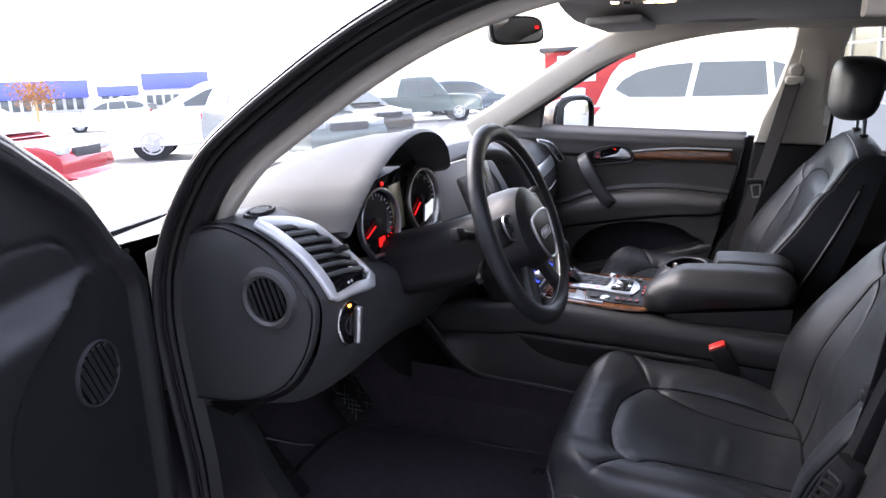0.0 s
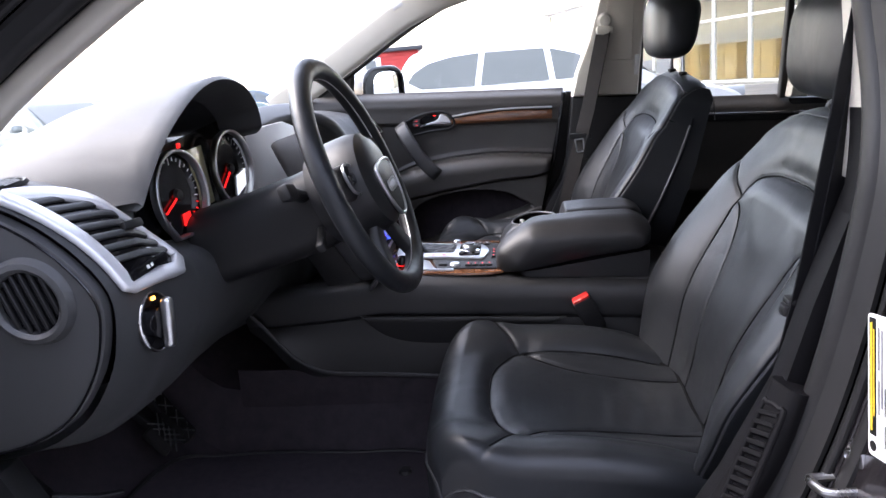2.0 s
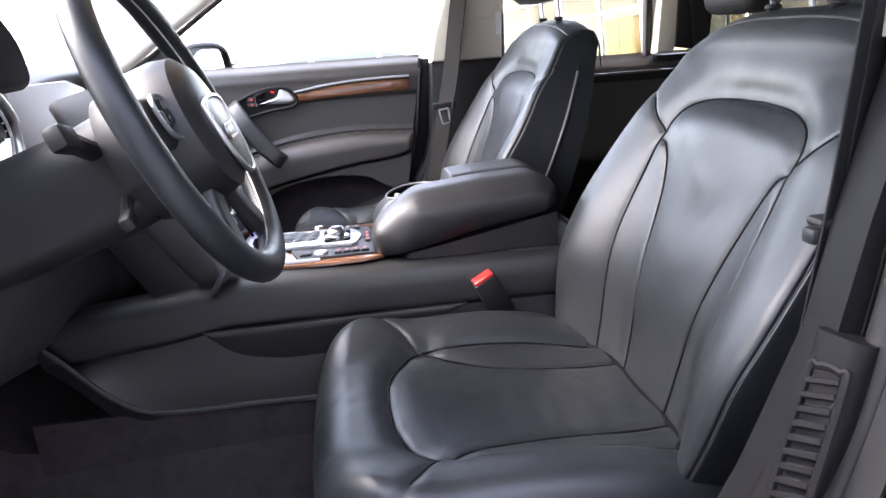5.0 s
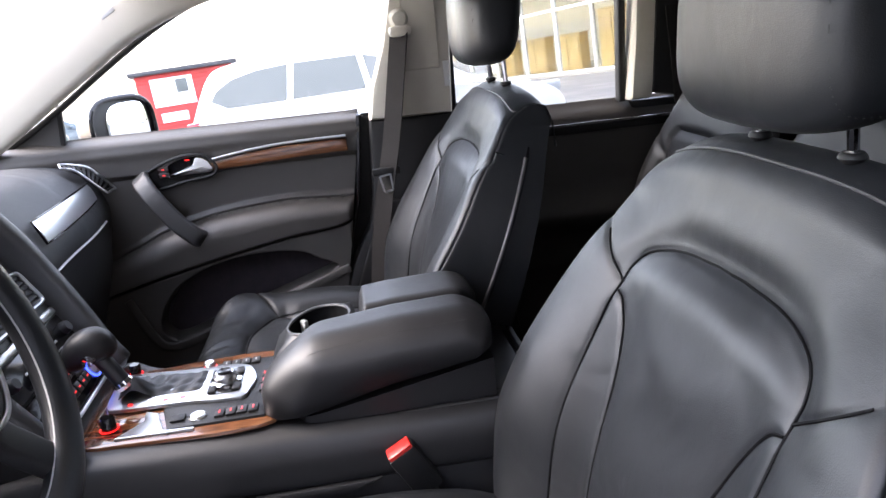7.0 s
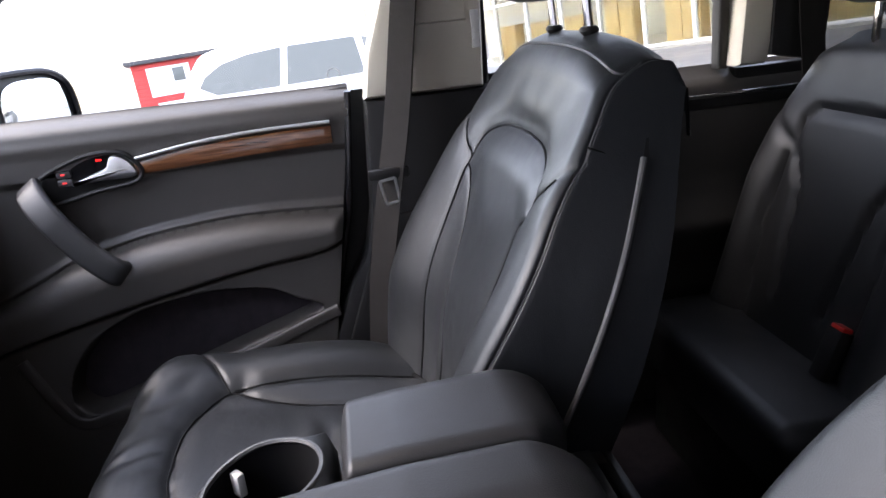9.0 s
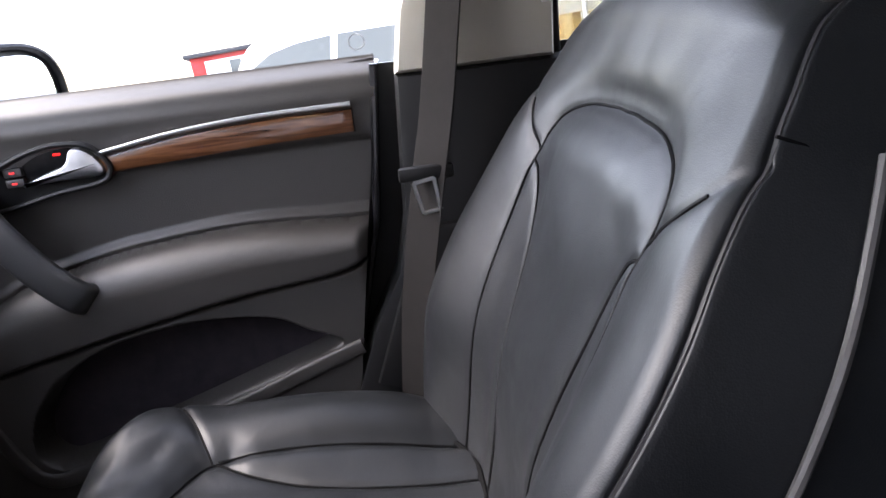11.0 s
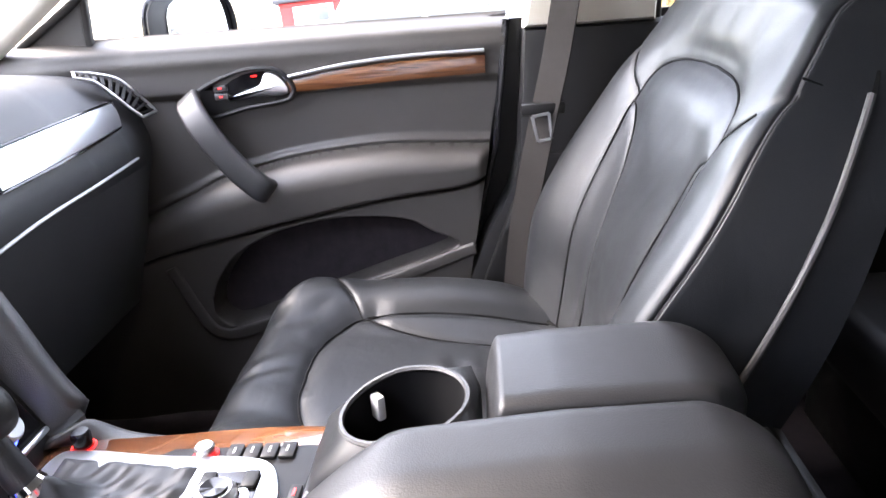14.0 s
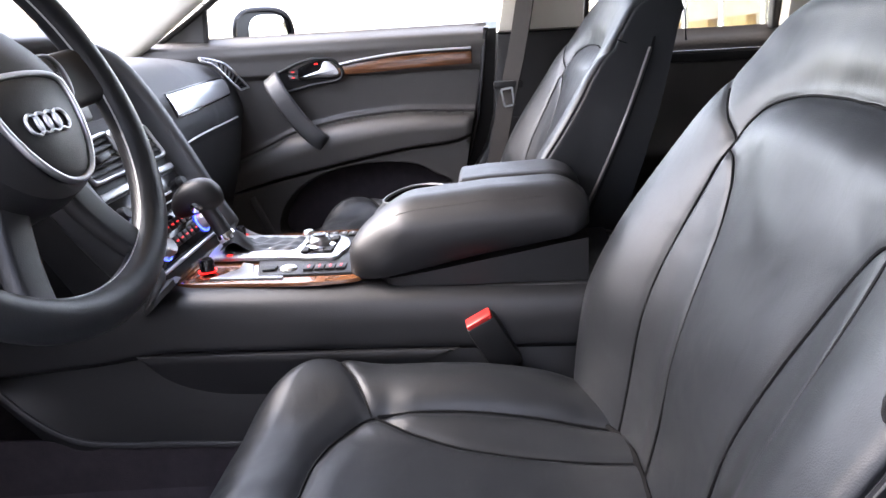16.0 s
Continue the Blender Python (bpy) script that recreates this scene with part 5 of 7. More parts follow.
# end panel on the driver's side, with its round outlet and cut line
cap = curve([(1.34, 1.10), (1.19, 1.166), (1.11, 1.163), (1.03, 1.120), (0.974, 1.055), (0.972, 1.0), (0.998, 0.93), (1.055, 0.862), (1.16, 0.818), (1.34, 0.805)], 50)
part("end_panel", yz_slab([tuple(p) for p in cap], -0.795, 0.016, 0.010), SOFT, dash, "black end panel")
part("end_cut", sweep(np.c_[np.full(46, -0.812), cap[4:] * 0.97 + (0.036, 0.030)], ring(0.0018, 6), (1, 0, 0)), GLOSS, dash)
om = basis((-0.8115, 1.062, 1.045), (0, -1, 0), (0, 0, 1)) @ Matrix.Diagonal((1.12, 1.12, 1, 1))
part("round_outlet", moved(lathe([(0.036, 0.0), (0.037, 0.008), (0.042, 0.012), (0.048, 0.010), (0.053, 0.0)], 40), om), SOFT, dash, "black round outlet ring")
part("outlet_well", moved(lathe([(0, 0.001), (0.036, 0.001)], 30), om), GLOSS, dash)
for i in range(6):
    x = -0.027 + i * 0.011
    h = math.sqrt(0.036 ** 2 - x * x)
    part("outlet_fin", moved(rbox(-0.0022, 0.0022, -h, h, 0.0, 0.006, 0.001, 1), om @ pose(0, 0, 0, 0, 0, 18) @ pose(x, 0, 0.001)), HARD, dash)


def louvre_vent(corners, rows, frame_mat, name, depth=0.012, w=0.010, knob=True):
    """A vent in the quad tl, tr, br, bl: frame, dark well and slats."""
    tl, tr, br, bl = [np.array(c, float) for c in corners]
    nrm = np.cross(tr - tl, bl - tl)
    nrm /= np.linalg.norm(nrm)
    if nrm[1] > 0:
        nrm = -nrm
    ring_ = []
    for a, b in ((tl, tr), (tr, br), (br, bl), (bl, tl)):
        ring_ += [a + (b - a) * t for t in (0.10, 0.5, 0.90)]
    rim = curve(ring_, 60, True)
    v = part(name, sweep(rim + nrm * 0.004, rect(w, 0.008, 0.003), nrm, True), frame_mat, dash, "satin silver vent frame" if frame_mat is SATIN else "")
    part("well", (np.array([c - nrm * depth for c in (tl, tr, br, bl)]), [(0, 1, 2, 3)]), GLOSS, v)
    for i in range(rows):
        t = (i + 0.5) / rows
        a, b = tl + (bl - tl) * t, tr + (br - tr) * t
        P = np.array([a + (b - a) * s for s in (0.03, 0.35, 0.65, 0.97)]) + nrm * 0.001
        part("slat", sweep(P, rect(0.012, 0.0035, 0.0012, 1), (tl - bl) * 0.6 + nrm * 0.08, False), HARD, v)
    if knob:
        c = (tl + tr + br + bl) / 4
        part("thumb_tab", moved(rbox(-0.018, 0.018, -0.006, 0.006, 0, 0.010, 0.003), basis(c + nrm * 0.002, tr - tl, tl - bl)), HARD, v)
    return v


def on_face(x, j, lift):
    """A point of the dashboard's face, lifted off it."""
    j0, j1 = int(j), min(int(j) + 1, 43)
    p = dash_at(x, j0) * (1 - (j - j0)) + dash_at(x, j1) * (j - j0)
    d = dash_at(x, min(j0 + 1, 43)) - dash_at(x, max(j0 - 1, 0))
    e = dash_at(min(x + 0.02, 0.8), j0) - dash_at(max(x - 0.02, -0.8), j0)
    nr = np.cross(e, d)
    nr /= np.linalg.norm(nr)
    if nr[1] > 0.2 or (abs(nr[1]) <= 0.2 and nr[2] < 0):
        nr = -nr
    return p + nr * lift


VJ0, VJ1 = 13.0, 22.0
left = lambda t: -0.785 + 0.012 * t
right = lambda t: left(t) + 0.008 + 0.122 * (1 - (1 - t) ** 2.2) ** 0.6
TT, SS = np.meshgrid(np.linspace(0, 1, 14), np.linspace(0, 1, 12), indexing="ij")
pts = np.array([[on_face(left(t) + (right(t) - left(t)) * s, VJ0 + (VJ1 - VJ0) * t, 0.004) for s in SS[0]] for t in TT[:, 0]])
edge = [on_face(left(t), VJ0 + (VJ1 - VJ0) * t, 0.007) for t in np.linspace(1, 0.02, 12)]
edge += [on_face(right(t), VJ0 + (VJ1 - VJ0) * t, 0.007) for t in np.linspace(0.0, 0.94, 22) ** 1.5]
edge += [on_face(right(1) + (left(1) - right(1)) * s, VJ1 + 0.3, 0.007) for s in np.linspace(0.14, 0.94, 6)]
edge = np.array(edge)
nrm_ = np.array([on_face(p[0], 16, 0.01) - on_face(p[0], 16, 0) for p in edge])
dv = part("driver_vent", sweep(edge, rect(0.023, 0.012, 0.005), nrm_, True), VENTP, dash, "satin silver vent frame")
part("well", grid(pts[..., 0], pts[..., 1], pts[..., 2]), GLOSS, dv)
for i in range(7):
    t = 0.13 + i * 0.108
    P = np.array([on_face(left(t) + 0.006 + (right(t) - left(t) - 0.012) * s, VJ0 + (VJ1 - VJ0) * t, 0.006) for s in np.linspace(0, 1, 8)])
    part("slat", sweep(P, rect(0.010, 0.007, 0.003, 2), (0, -0.75, 0.65)), SOFT, dv)
P = on_face(-0.705, VJ0 + (VJ1 - VJ0) * 0.52, 0.012)
part("thumb_tab", moved(rbox(-0.017, 0.017, -0.006, 0.006, -0.002, 0.008, 0.003), basis(P, (0.95, -0.25, -0.05), (0, 0.4, 0.9))), HARD, dv)
P = on_face(-0.725, VJ0 + (VJ1 - VJ0) * 0.92, 0.008)
part("vent_wheel", moved(rbox(-0.040, 0.040, -0.007, 0.007, 0, 0.004, 0.002), basis(P, (0.98, -0.12, 0.06), (0, 0.3, 0.95))), GLOSS, dv)
for i in (-1, 1):
    part("dot", moved(rbox(-0.0025, 0.0025, -0.0025, 0.0025, 0.004, 0.005, 0), basis(P + (i * 0.005, 0, 0), (0.98, -0.12, 0.06), (0, 0.3, 0.95))), WHITE, dv)
# small demister grille on top
dmx = basis((-0.728, 1.128, 1.1785), (1, 0, 0.03), (0, 0.98, 0.03))
mv = part("demister", moved(lathe([(0.0, -0.003), (0.026, -0.003), (0.028, 0.002), (0.032, 0.003), (0.036, -0.002)], 30), dmx @ Matrix.Diagonal((1.15, 0.62, 1, 1))), HARD, dash)
for i in range(5):
    w_ = 0.026 - 0.005 * abs(i - 2)
    part("slot", moved(rbox(-w_, w_, -0.0013, 0.0013, -0.003, 0.003, 0), dmx @ pose(0, -0.0125 + i * 0.0062, 0)), SOFT, mv)

# rotary light switch
sj = min(np.linspace(22, 40, 90), key=lambda j: abs(on_face(-0.728, j, 0)[2] - 0.984))
sw = basis(on_face(-0.728, sj, 0.002), (0.97, -0.24, 0), (0.0, 0.05, 1.0)) @ Matrix.Scale(1.3, 4)
part("switch_plate", moved(lathe([(0, 0.004), (0.026, 0.004), (0.030, 0.0)], 30), sw @ Matrix.Diagonal((0.8, 1.15, 1, 1))), GLOSS, dash)
part("switch_base", moved(lathe([(0.017, 0), (0.017, 0.010), (0.0, 0.012)], 24), sw @ pose(0, 0, 0.003)), GLOSS, dash)
part("switch_rim", moved(sweep(np.c_[ring(0.028, 36) * (0.8, 1.15), np.full(36, 0.003)], ring(0.0016, 6), (0, 0, 1), True), sw), CHROME, dash)
part("light_switch", moved(rbox(-0.0060, 0.0060, -0.027, 0.027, 0.010, 0.022, 0.005, 3), sw @ pose(0, 0, 0.003, 0, 0, -8)), INLAY, dash, "chromed rotary light switch")
part("switch_lamp", moved(rbox(-0.003, 0.003, 0.024, 0.028, 0.004, 0.006, 0.001), sw), mat("amber_lamp", (1.0, 0.35, 0.05), emit=1.0), dash)
part("coin_tray_line", sweep(np.array([(-0.66, 0.975, 0.902), (-0.64, 0.972, 0.905)]), rect(0.004, 0.003, 0.001, 1), (0, 1, 0)), SILVERP, dash)

# instrument hood
lead = curve([(-0.668, 1.036, 1.126), (-0.642, 1.022, 1.178), (-0.596, 1.012, 1.225), (-0.50, 1.008, 1.268), (-0.40, 1.010, 1.280), (-0.305, 1.012, 1.262), (-0.245, 1.014, 1.222), (-0.225, 1.016, 1.180), (-0.20, 1.03, 1.165)], 50)
backl = lead * (1, 0, 0) + np.c_[(lead[:, 0] + 0.46) * 0.10, 1.42 - 0.25 * (lead[:, 0] + 0.46) ** 2, 1.118 + 0.10 * (lead[:, 2] - 1.135)]
lead[:, 1] -= 0.058
lead[:, 0] += 0.05 * np.clip(lead[:, 0] + 0.50, 0, 1)
lead[:, 2] += 0.008
inn = np.c_[-0.46 + (lead[:, 0] + 0.46) * 0.90, np.full(50, 1.030), 1.05 + (lead[:, 2] - 1.05) * 0.86]
rows = [backl]
for t in (0.25, 0.5, 0.75, 0.92):
    q = backl + (lead - backl) * t
    q[:, 2] += 0.035 * np.sin(np.pi * t) * (lead[:, 2] - 1.13) / 0.15
    rows.append(q)
rows += [lead + (0, 0.004, 0.003), lead + (0, -0.004, -0.003), lead + (0, 0.006, -0.010), inn]
R = np.array(rows)
part("gauge_hood", grid(R[..., 0], R[..., 1], R[..., 2]), DASHM, dash, "curved soft hood over the gauges", 60)

# cluster: dark face, two ringed dials, centre screen and silver surround
part("cluster_face", (np.array([(-0.62, 1.020, 1.035), (-0.16, 1.026, 1.035), (-0.18, 1.036, 1.20), (-0.59, 1.032, 1.180)]), [(0, 1, 2, 3)]), GLOSS, dash)
for gx, lab in ((-0.508, "tachometer"), (-0.282, "speedometer")):
    g = basis((gx, 1.004, 1.110), (0.99, -0.10, 0), (0, 0.12, 0.99))
    dial = part(lab, moved(lathe([(0, 0.0), (0.066, 0.0)], 48), g), GLOSS, dash, "black dial with white ticks and red needle")
    a = np.radians(np.linspace(-45, 225, 60))
    tear = np.concatenate([np.c_[0.071 * np.cos(a), 0.071 * np.sin(a)], [(-0.040, -0.064), (0.0, -0.066), (0.040, -0.064)]])
    part("ring", moved(sweep(np.c_[tear, np.full(len(tear), 0.010)], rect(0.006, 0.014, 0.002), (0, 0, 1), True), g), SATIN, dial, "satin silver dial ring")
    for i in range(25):
        t = math.radians(225 - i * 11.25)
        big = i % 3 == 0
        part("tick", moved(rbox(0.050 if big else 0.056, 0.062, -0.0009, 0.0009, 0.001, 0.0016, 0), g @ pose(0, 0, 0, 0, 0, math.degrees(t))), REDL if (gx < -0.4 and i > 21) else WHITE, dial)
    part("needle", moved(rbox(-0.008, 0.050, -0.0016, 0.0016, 0.004, 0.006, 0.0005), g @ pose(0, 0, 0, 0, 0, 205 if gx < -0.4 else 215)), REDL, dial, "lit red needle")
    part("hub", moved(lathe([(0, 0.009), (0.009, 0.008), (0.011, 0.002)], 20), g), HARD, dial)
    part("info_panel", moved(slab([(0.008, -0.055), (0.048, -0.042), (0.060, -0.010), (0.020, -0.018)] if gx > -0.4 else [(0.0, -0.052), (0.026, -0.050), (0.023, -0.032), (0.002, -0.033)], 0.0015, 0), g @ pose(0, 0, 0.001)), WHITEL if gx > -0.4 else REDL, dial, "glowing panel in the dial")
part("warning_lamp", rbox(-0.467, -0.459, 1.008, 1.012, 1.180, 1.188, 0.001), REDL, dash)
part("trip_screen", moved(rbox(-0.030, 0.030, -0.052, 0.052, 0, 0.003, 0.002), basis((-0.395, 1.012, 1.118), (1, 0, 0), (0, 0.12, 0.99))), OLIVE, dash)
part("cluster_surround", moved(slab([(-0.045, -0.075), (0.16, -0.085), (0.16, 0.045), (0.12, 0.06), (-0.03, 0.06)], 0.010, 0.004), basis((-0.150, 0.995, 1.108), (0.97, -0.24, 0), (0, 0.22, 0.975))), SILVERP, dash, "silver painted panel beside the dials")
sc = basis((0.020, 0.985, 1.095), (1, -0.10, 0), (0, 0.30, 0.954))
scr = part("screen_frame", moved(rbox(-0.115, 0.125, -0.055, 0.060, -0.02, 0.004, 0.006), sc), SILVERP, dash, "silver frame round the screen")
part("screen", moved(rbox(-0.082, 0.092, -0.046, 0.050, 0.003, 0.0055, 0.002), sc), OLIVE, scr, "unlit brownish display screen")
for i in range(3):
    part("key", moved(rbox(-0.109, -0.090, -0.040 + i * 0.026, -0.018 + i * 0.026, 0.004, 0.008, 0.002), sc), GLOSS, scr)
eyebrow = curve([(-0.09, 1.04, 1.160), (0.0, 1.01, 1.172), (0.09, 0.965, 1.168), (0.137, 0.930, 1.138), (0.156, 0.895, 1.08), (0.160, 0.860, 1.01), (0.152, 0.822, 0.94), (0.139, 0.785, 0.872), (0.133, 0.752, 0.826), (0.129, 0.715, 0.800), (0.127, 0.66, 0.789), (0.127, 0.58, 0.786), (0.127, 0.46, 0.784)], 90)
wgt = np.clip((np.arange(90) - 48) / 20, 0, 1)[:, None]
eups = np.array([(0, 1, 0.4)]) * (1 - wgt) + np.array([(0, 0.1, 1.0)]) * wgt
part("tower_flank", sweep(eyebrow, rect(0.034, 0.072, 0.014, 4), eups), SOFT, dash, "soft black flank beside the centre stack")
part("tower_flank", sweep(eyebrow[22:60] * (-1, 1, 1), rect(0.030, 0.072, 0.014, 4), eups[22:60]), SOFT, dash, "soft black flank beside the centre stack")

# centre stack
cs = basis((0.0, 0.762, 0.850), (1, 0, 0), (0, 0.50, 0.866))
stack = part("stack_body", moved(rbox(-0.125, 0.125, -0.030, 0.240, -0.12, 0.0, 0.006), cs), HARD, dash, "black centre stack")
for x0, x1 in ((-0.110, -0.004), (0.004, 0.110)):
    P = [cs @ Vector(p) for p in ((x0, 0.206 if x0 < -0.05 else 0.214, 0.004), (x1, 0.214 if x0 < -0.05 else 0.206, 0.004), (x1, 0.150, 0.004), (x0, 0.150, 0.004))]
    lv = louvre_vent(P, 6, SATIN, "centre_vent", w=0.006)
    part("tab", moved(rbox(-0.014, 0.014, -0.002, 0.002, 0.006, 0.012, 0.001), cs @ pose((x0 + x1) / 2, 0.184, 0)), SATIN, lv)
part("silver_bar", moved(rbox(-0.116, 0.116, 0.124, 0.136, 0.0, 0.007, 0.003), cs), SATIN, stack)
part("hazard_button", moved(rbox(-0.012, 0.012, 0.136, 0.150, 0.002, 0.008, 0.002), cs), HARD, stack)
part("hazard_mark", moved(slab([(-0.004, 0.140), (0.004, 0.140), (0, 0.147)], 0.0005, 0), cs @ pose(0, 0, 0.0082)), REDP, stack)
part("radio_face", moved(rbox(-0.114, 0.114, 0.070, 0.121, 0.0, 0.004, 0.003), cs), GLOSS, stack)
part("disc_slot", moved(rbox(-0.058, 0.058, 0.092, 0.0955, 0.004, 0.005, 0.001), cs), SATIN, stack)
part("lower_slot", moved(rbox(-0.058, 0.058, 0.080, 0.082, 0.004, 0.005, 0.001), cs), SILVERP, stack)
for x in (-0.098, 0.098):
    part("radio_knob", moved(lathe([(0.0, 0.010), (0.008, 0.010), (0.010, 0.007), (0.011, 0.0)], 20), cs @ pose(x, 0.098, 0.004)), HARD, stack)
part("climate_face", moved(rbox(-0.114, 0.114, 0.006, 0.066, 0.0, 0.004, 0.003), cs), GLOSS, stack)
for x in (-0.074, 0.074):
    dial = part("temperature_dial", moved(lathe([(0.0, 0.018), (0.011, 0.018), (0.013, 0.015), (0.0145, 0.0)], 24), cs @ pose(x, 0.027, 0.004)), SATIN, stack, "satin temperature dial")
    part("blue_ring", moved(sweep(np.c_[ring(0.0165, 24), np.full(24, 0.005)], ring(0.0013, 6), (0, 0, 1), True), cs @ pose(x, 0.027, 0)), BLUEL, dial, "glowing blue ring")
    part("red_mark", moved(rbox(-0.008, 0.008, -0.0055, 0.0055, 0.003, 0.005, 0.001), cs @ pose(x, 0.053, 0)), REDL, stack)
for i in range(12):
    x, y = -0.045 + (i % 6) * 0.018, 0.050 - (i // 6) * 0.024
    part("climate_key", moved(rbox(-0.0075, 0.0075, -0.008, 0.008, 0.003, 0.0065, 0.002), cs @ pose(x, y, 0)), HARD, stack)
    part("key_mark", moved(rbox(-0.003, 0.003, -0.0012, 0.0012, 0.0065, 0.007, 0), cs @ pose(x, y, 0)), REDDIM, stack)
part("stack_base_bar", moved(rbox(-0.116, 0.116, -0.003, 0.003, 0.0, 0.006, 0.002), cs), SATIN, stack)
part("ashtray_well", moved(rbox(-0.11, 0.11, -0.045, -0.005, -0.03, -0.001, 0.004), cs), GLOSS, stack)

# passenger side: bright inlay, glovebox line, corner vent
il = [(0.345, 0.924, 1.056), (0.47, 0.918, 1.060), (0.60, 0.922, 1.060), (0.700, 0.936, 1.056)]
lo_ = [(0.665, 0.913, 1.028), (0.57, 0.905, 1.026), (0.45, 0.903, 1.022), (0.349, 0.908, 1.018)]
up_, dn_ = curve(il, 20), curve(lo_[::-1], 20)
G = np.array([up_ + (0, -0.004, 0.004), up_ + (0, -0.009, 0), (up_ + dn_) / 2 + (0, -0.011, 0), dn_ + (0, -0.009, 0), dn_ + (0, -0.004, -0.004)])
part("inlay", grid(G[..., 0], G[..., 1], G[..., 2]), INLAY, dash, "bright satin aluminium inlay")
part("inlay_edge", tube(np.concatenate([up_ + (0, -0.006, 0.004), dn_[::-1] + (0, -0.006, -0.004)]), 0.0022, 6, True), GLOSS, dash)
gl_ = curve([(0.285, 0.900, 0.955), (0.40, 0.896, 0.966), (0.55, 0.894, 0.970), (0.70, 0.912, 0.966)], 30)
part("glovebox_strip", sweep(gl_ + (0, -0.004, 0), rect(0.004, 0.006, 0.0015, 1), (0, 1, 0)), SILVERP, dash, "thin grey glovebox lip")
part("glovebox_lid", grid(*[np.array(w) for w in (np.tile(np.linspace(0.22, 0.72, 20), (6, 1)), np.interp(np.linspace(0, 1, 6), [0, 0.4, 1], [0.905, 0.925, 0.975])[:, None] + 0 * np.linspace(0, 1, 20)[None], np.linspace(0.95, 0.70, 6)[:, None] + 0 * np.linspace(0, 1, 20)[None])]), SOFT, dash)
vt = curve([(0.700, 0.985, 1.106), (0.722, 0.966, 1.100), (0.752, 0.943, 1.086), (0.768, 0.923, 1.058), (0.775, 0.899, 1.026)], 24)
vb = curve([(0.692, 0.978, 1.104), (0.705, 0.953, 1.093), (0.722, 0.935, 1.067), (0.734, 0.921, 1.045), (0.745, 0.908, 1.028)], 24)
cv = part("corner_vent", tube(np.concatenate([vt + (0.002, -0.004, 0.003), vb[::-1] + (-0.002, -0.004, -0.002)]), 0.0028, 8, True), SATIN, dash, "satin frame round the corner vent")
part("well", grid(*[np.stack([vt[:, k] + (0, 0.002, -0.001)[k], vb[:, k] + (0, 0.002, -0.001)[k]]) for k in range(3)]), GLOSS, cv)
for i in range(2, 23, 2):
    part("fin", sweep(np.array([vt[i], vb[i]]) + (0, -0.003, 0.001), rect(0.003, 0.006, 0.001, 1), (0, 1, 0.2)), HARD, cv)

# ---- steering wheel ----
WC = pose(-0.455, 0.705, 1.125, 67)
wheel = thing("steering_wheel", "black leather three-spoke steering wheel with satin trim", "steering wheel")
a = np.linspace(0, 2 * np.pi, 96, endpoint=False)
rp_ = np.c_[0.188 * np.cos(a), 0.188 * np.sin(a), np.zeros(96)]
part("rim", moved(sweep(rp_, ring(0.0185, 16, 0.0160), (0, 0, 1), True), WC), LEATHER, wheel, "worn black leather rim")
# thin pale line round the inner edge of the rim
part("rim_inner_line", moved(tube(np.c_[0.1712 * np.cos(a), 0.1712 * np.sin(a), np.zeros(96) + 0.003], 0.0015, 5, True), WC), SILVERP, wheel)
bossP = [(0.0, 0.026), (0.030, 0.025), (0.055, 0.020), (0.068, 0.010), (0.073, -0.01), (0.074, -0.045), (0.066, -0.075)]
part("hub_pad", moved(lathe(bossP, 48), WC @ pose(0, -0.012, 0.010) @ Matrix.Diagonal((1.22, 1.16, 1.1, 1))), LEATHER2, wheel, "round padded airbag hub")
HB = WC @ pose(0, -0.014, 0.012) @ Matrix.Scale(1.12, 4)
sh = curve([(-0.042, 0.018), (0.0, 0.023), (0.042, 0.018), (0.047, -0.002), (0.038, -0.032), (0.020, -0.055), (0.0, -0.061), (-0.020, -0.055), (-0.038, -0.032), (-0.047, -0.002)], 60, True)
part("shield_trim", moved(sweep(np.c_[sh, np.full(60, 0.0225)], rect(0.0045, 0.006, 0.0018), (0, 0, 1), True), HB), SATIN, wheel, "satin shield-shaped trim")
part("shield_pad", moved(slab(sh * 0.97, 0.024, 0.004), HB), LEATHER2, wheel)
for i in range(4):
    q = np.linspace(0, 2 * np.pi, 20, endpoint=False)
    part("badge_ring", moved(tube(np.c_[-0.0168 + i * 0.0112 + 0.0078 * np.cos(q), -0.015 + 0.0078 * np.sin(q), np.full(20, 0.0252)], 0.0014, 6, True), HB), SATIN, wheel, "chrome badge ring")
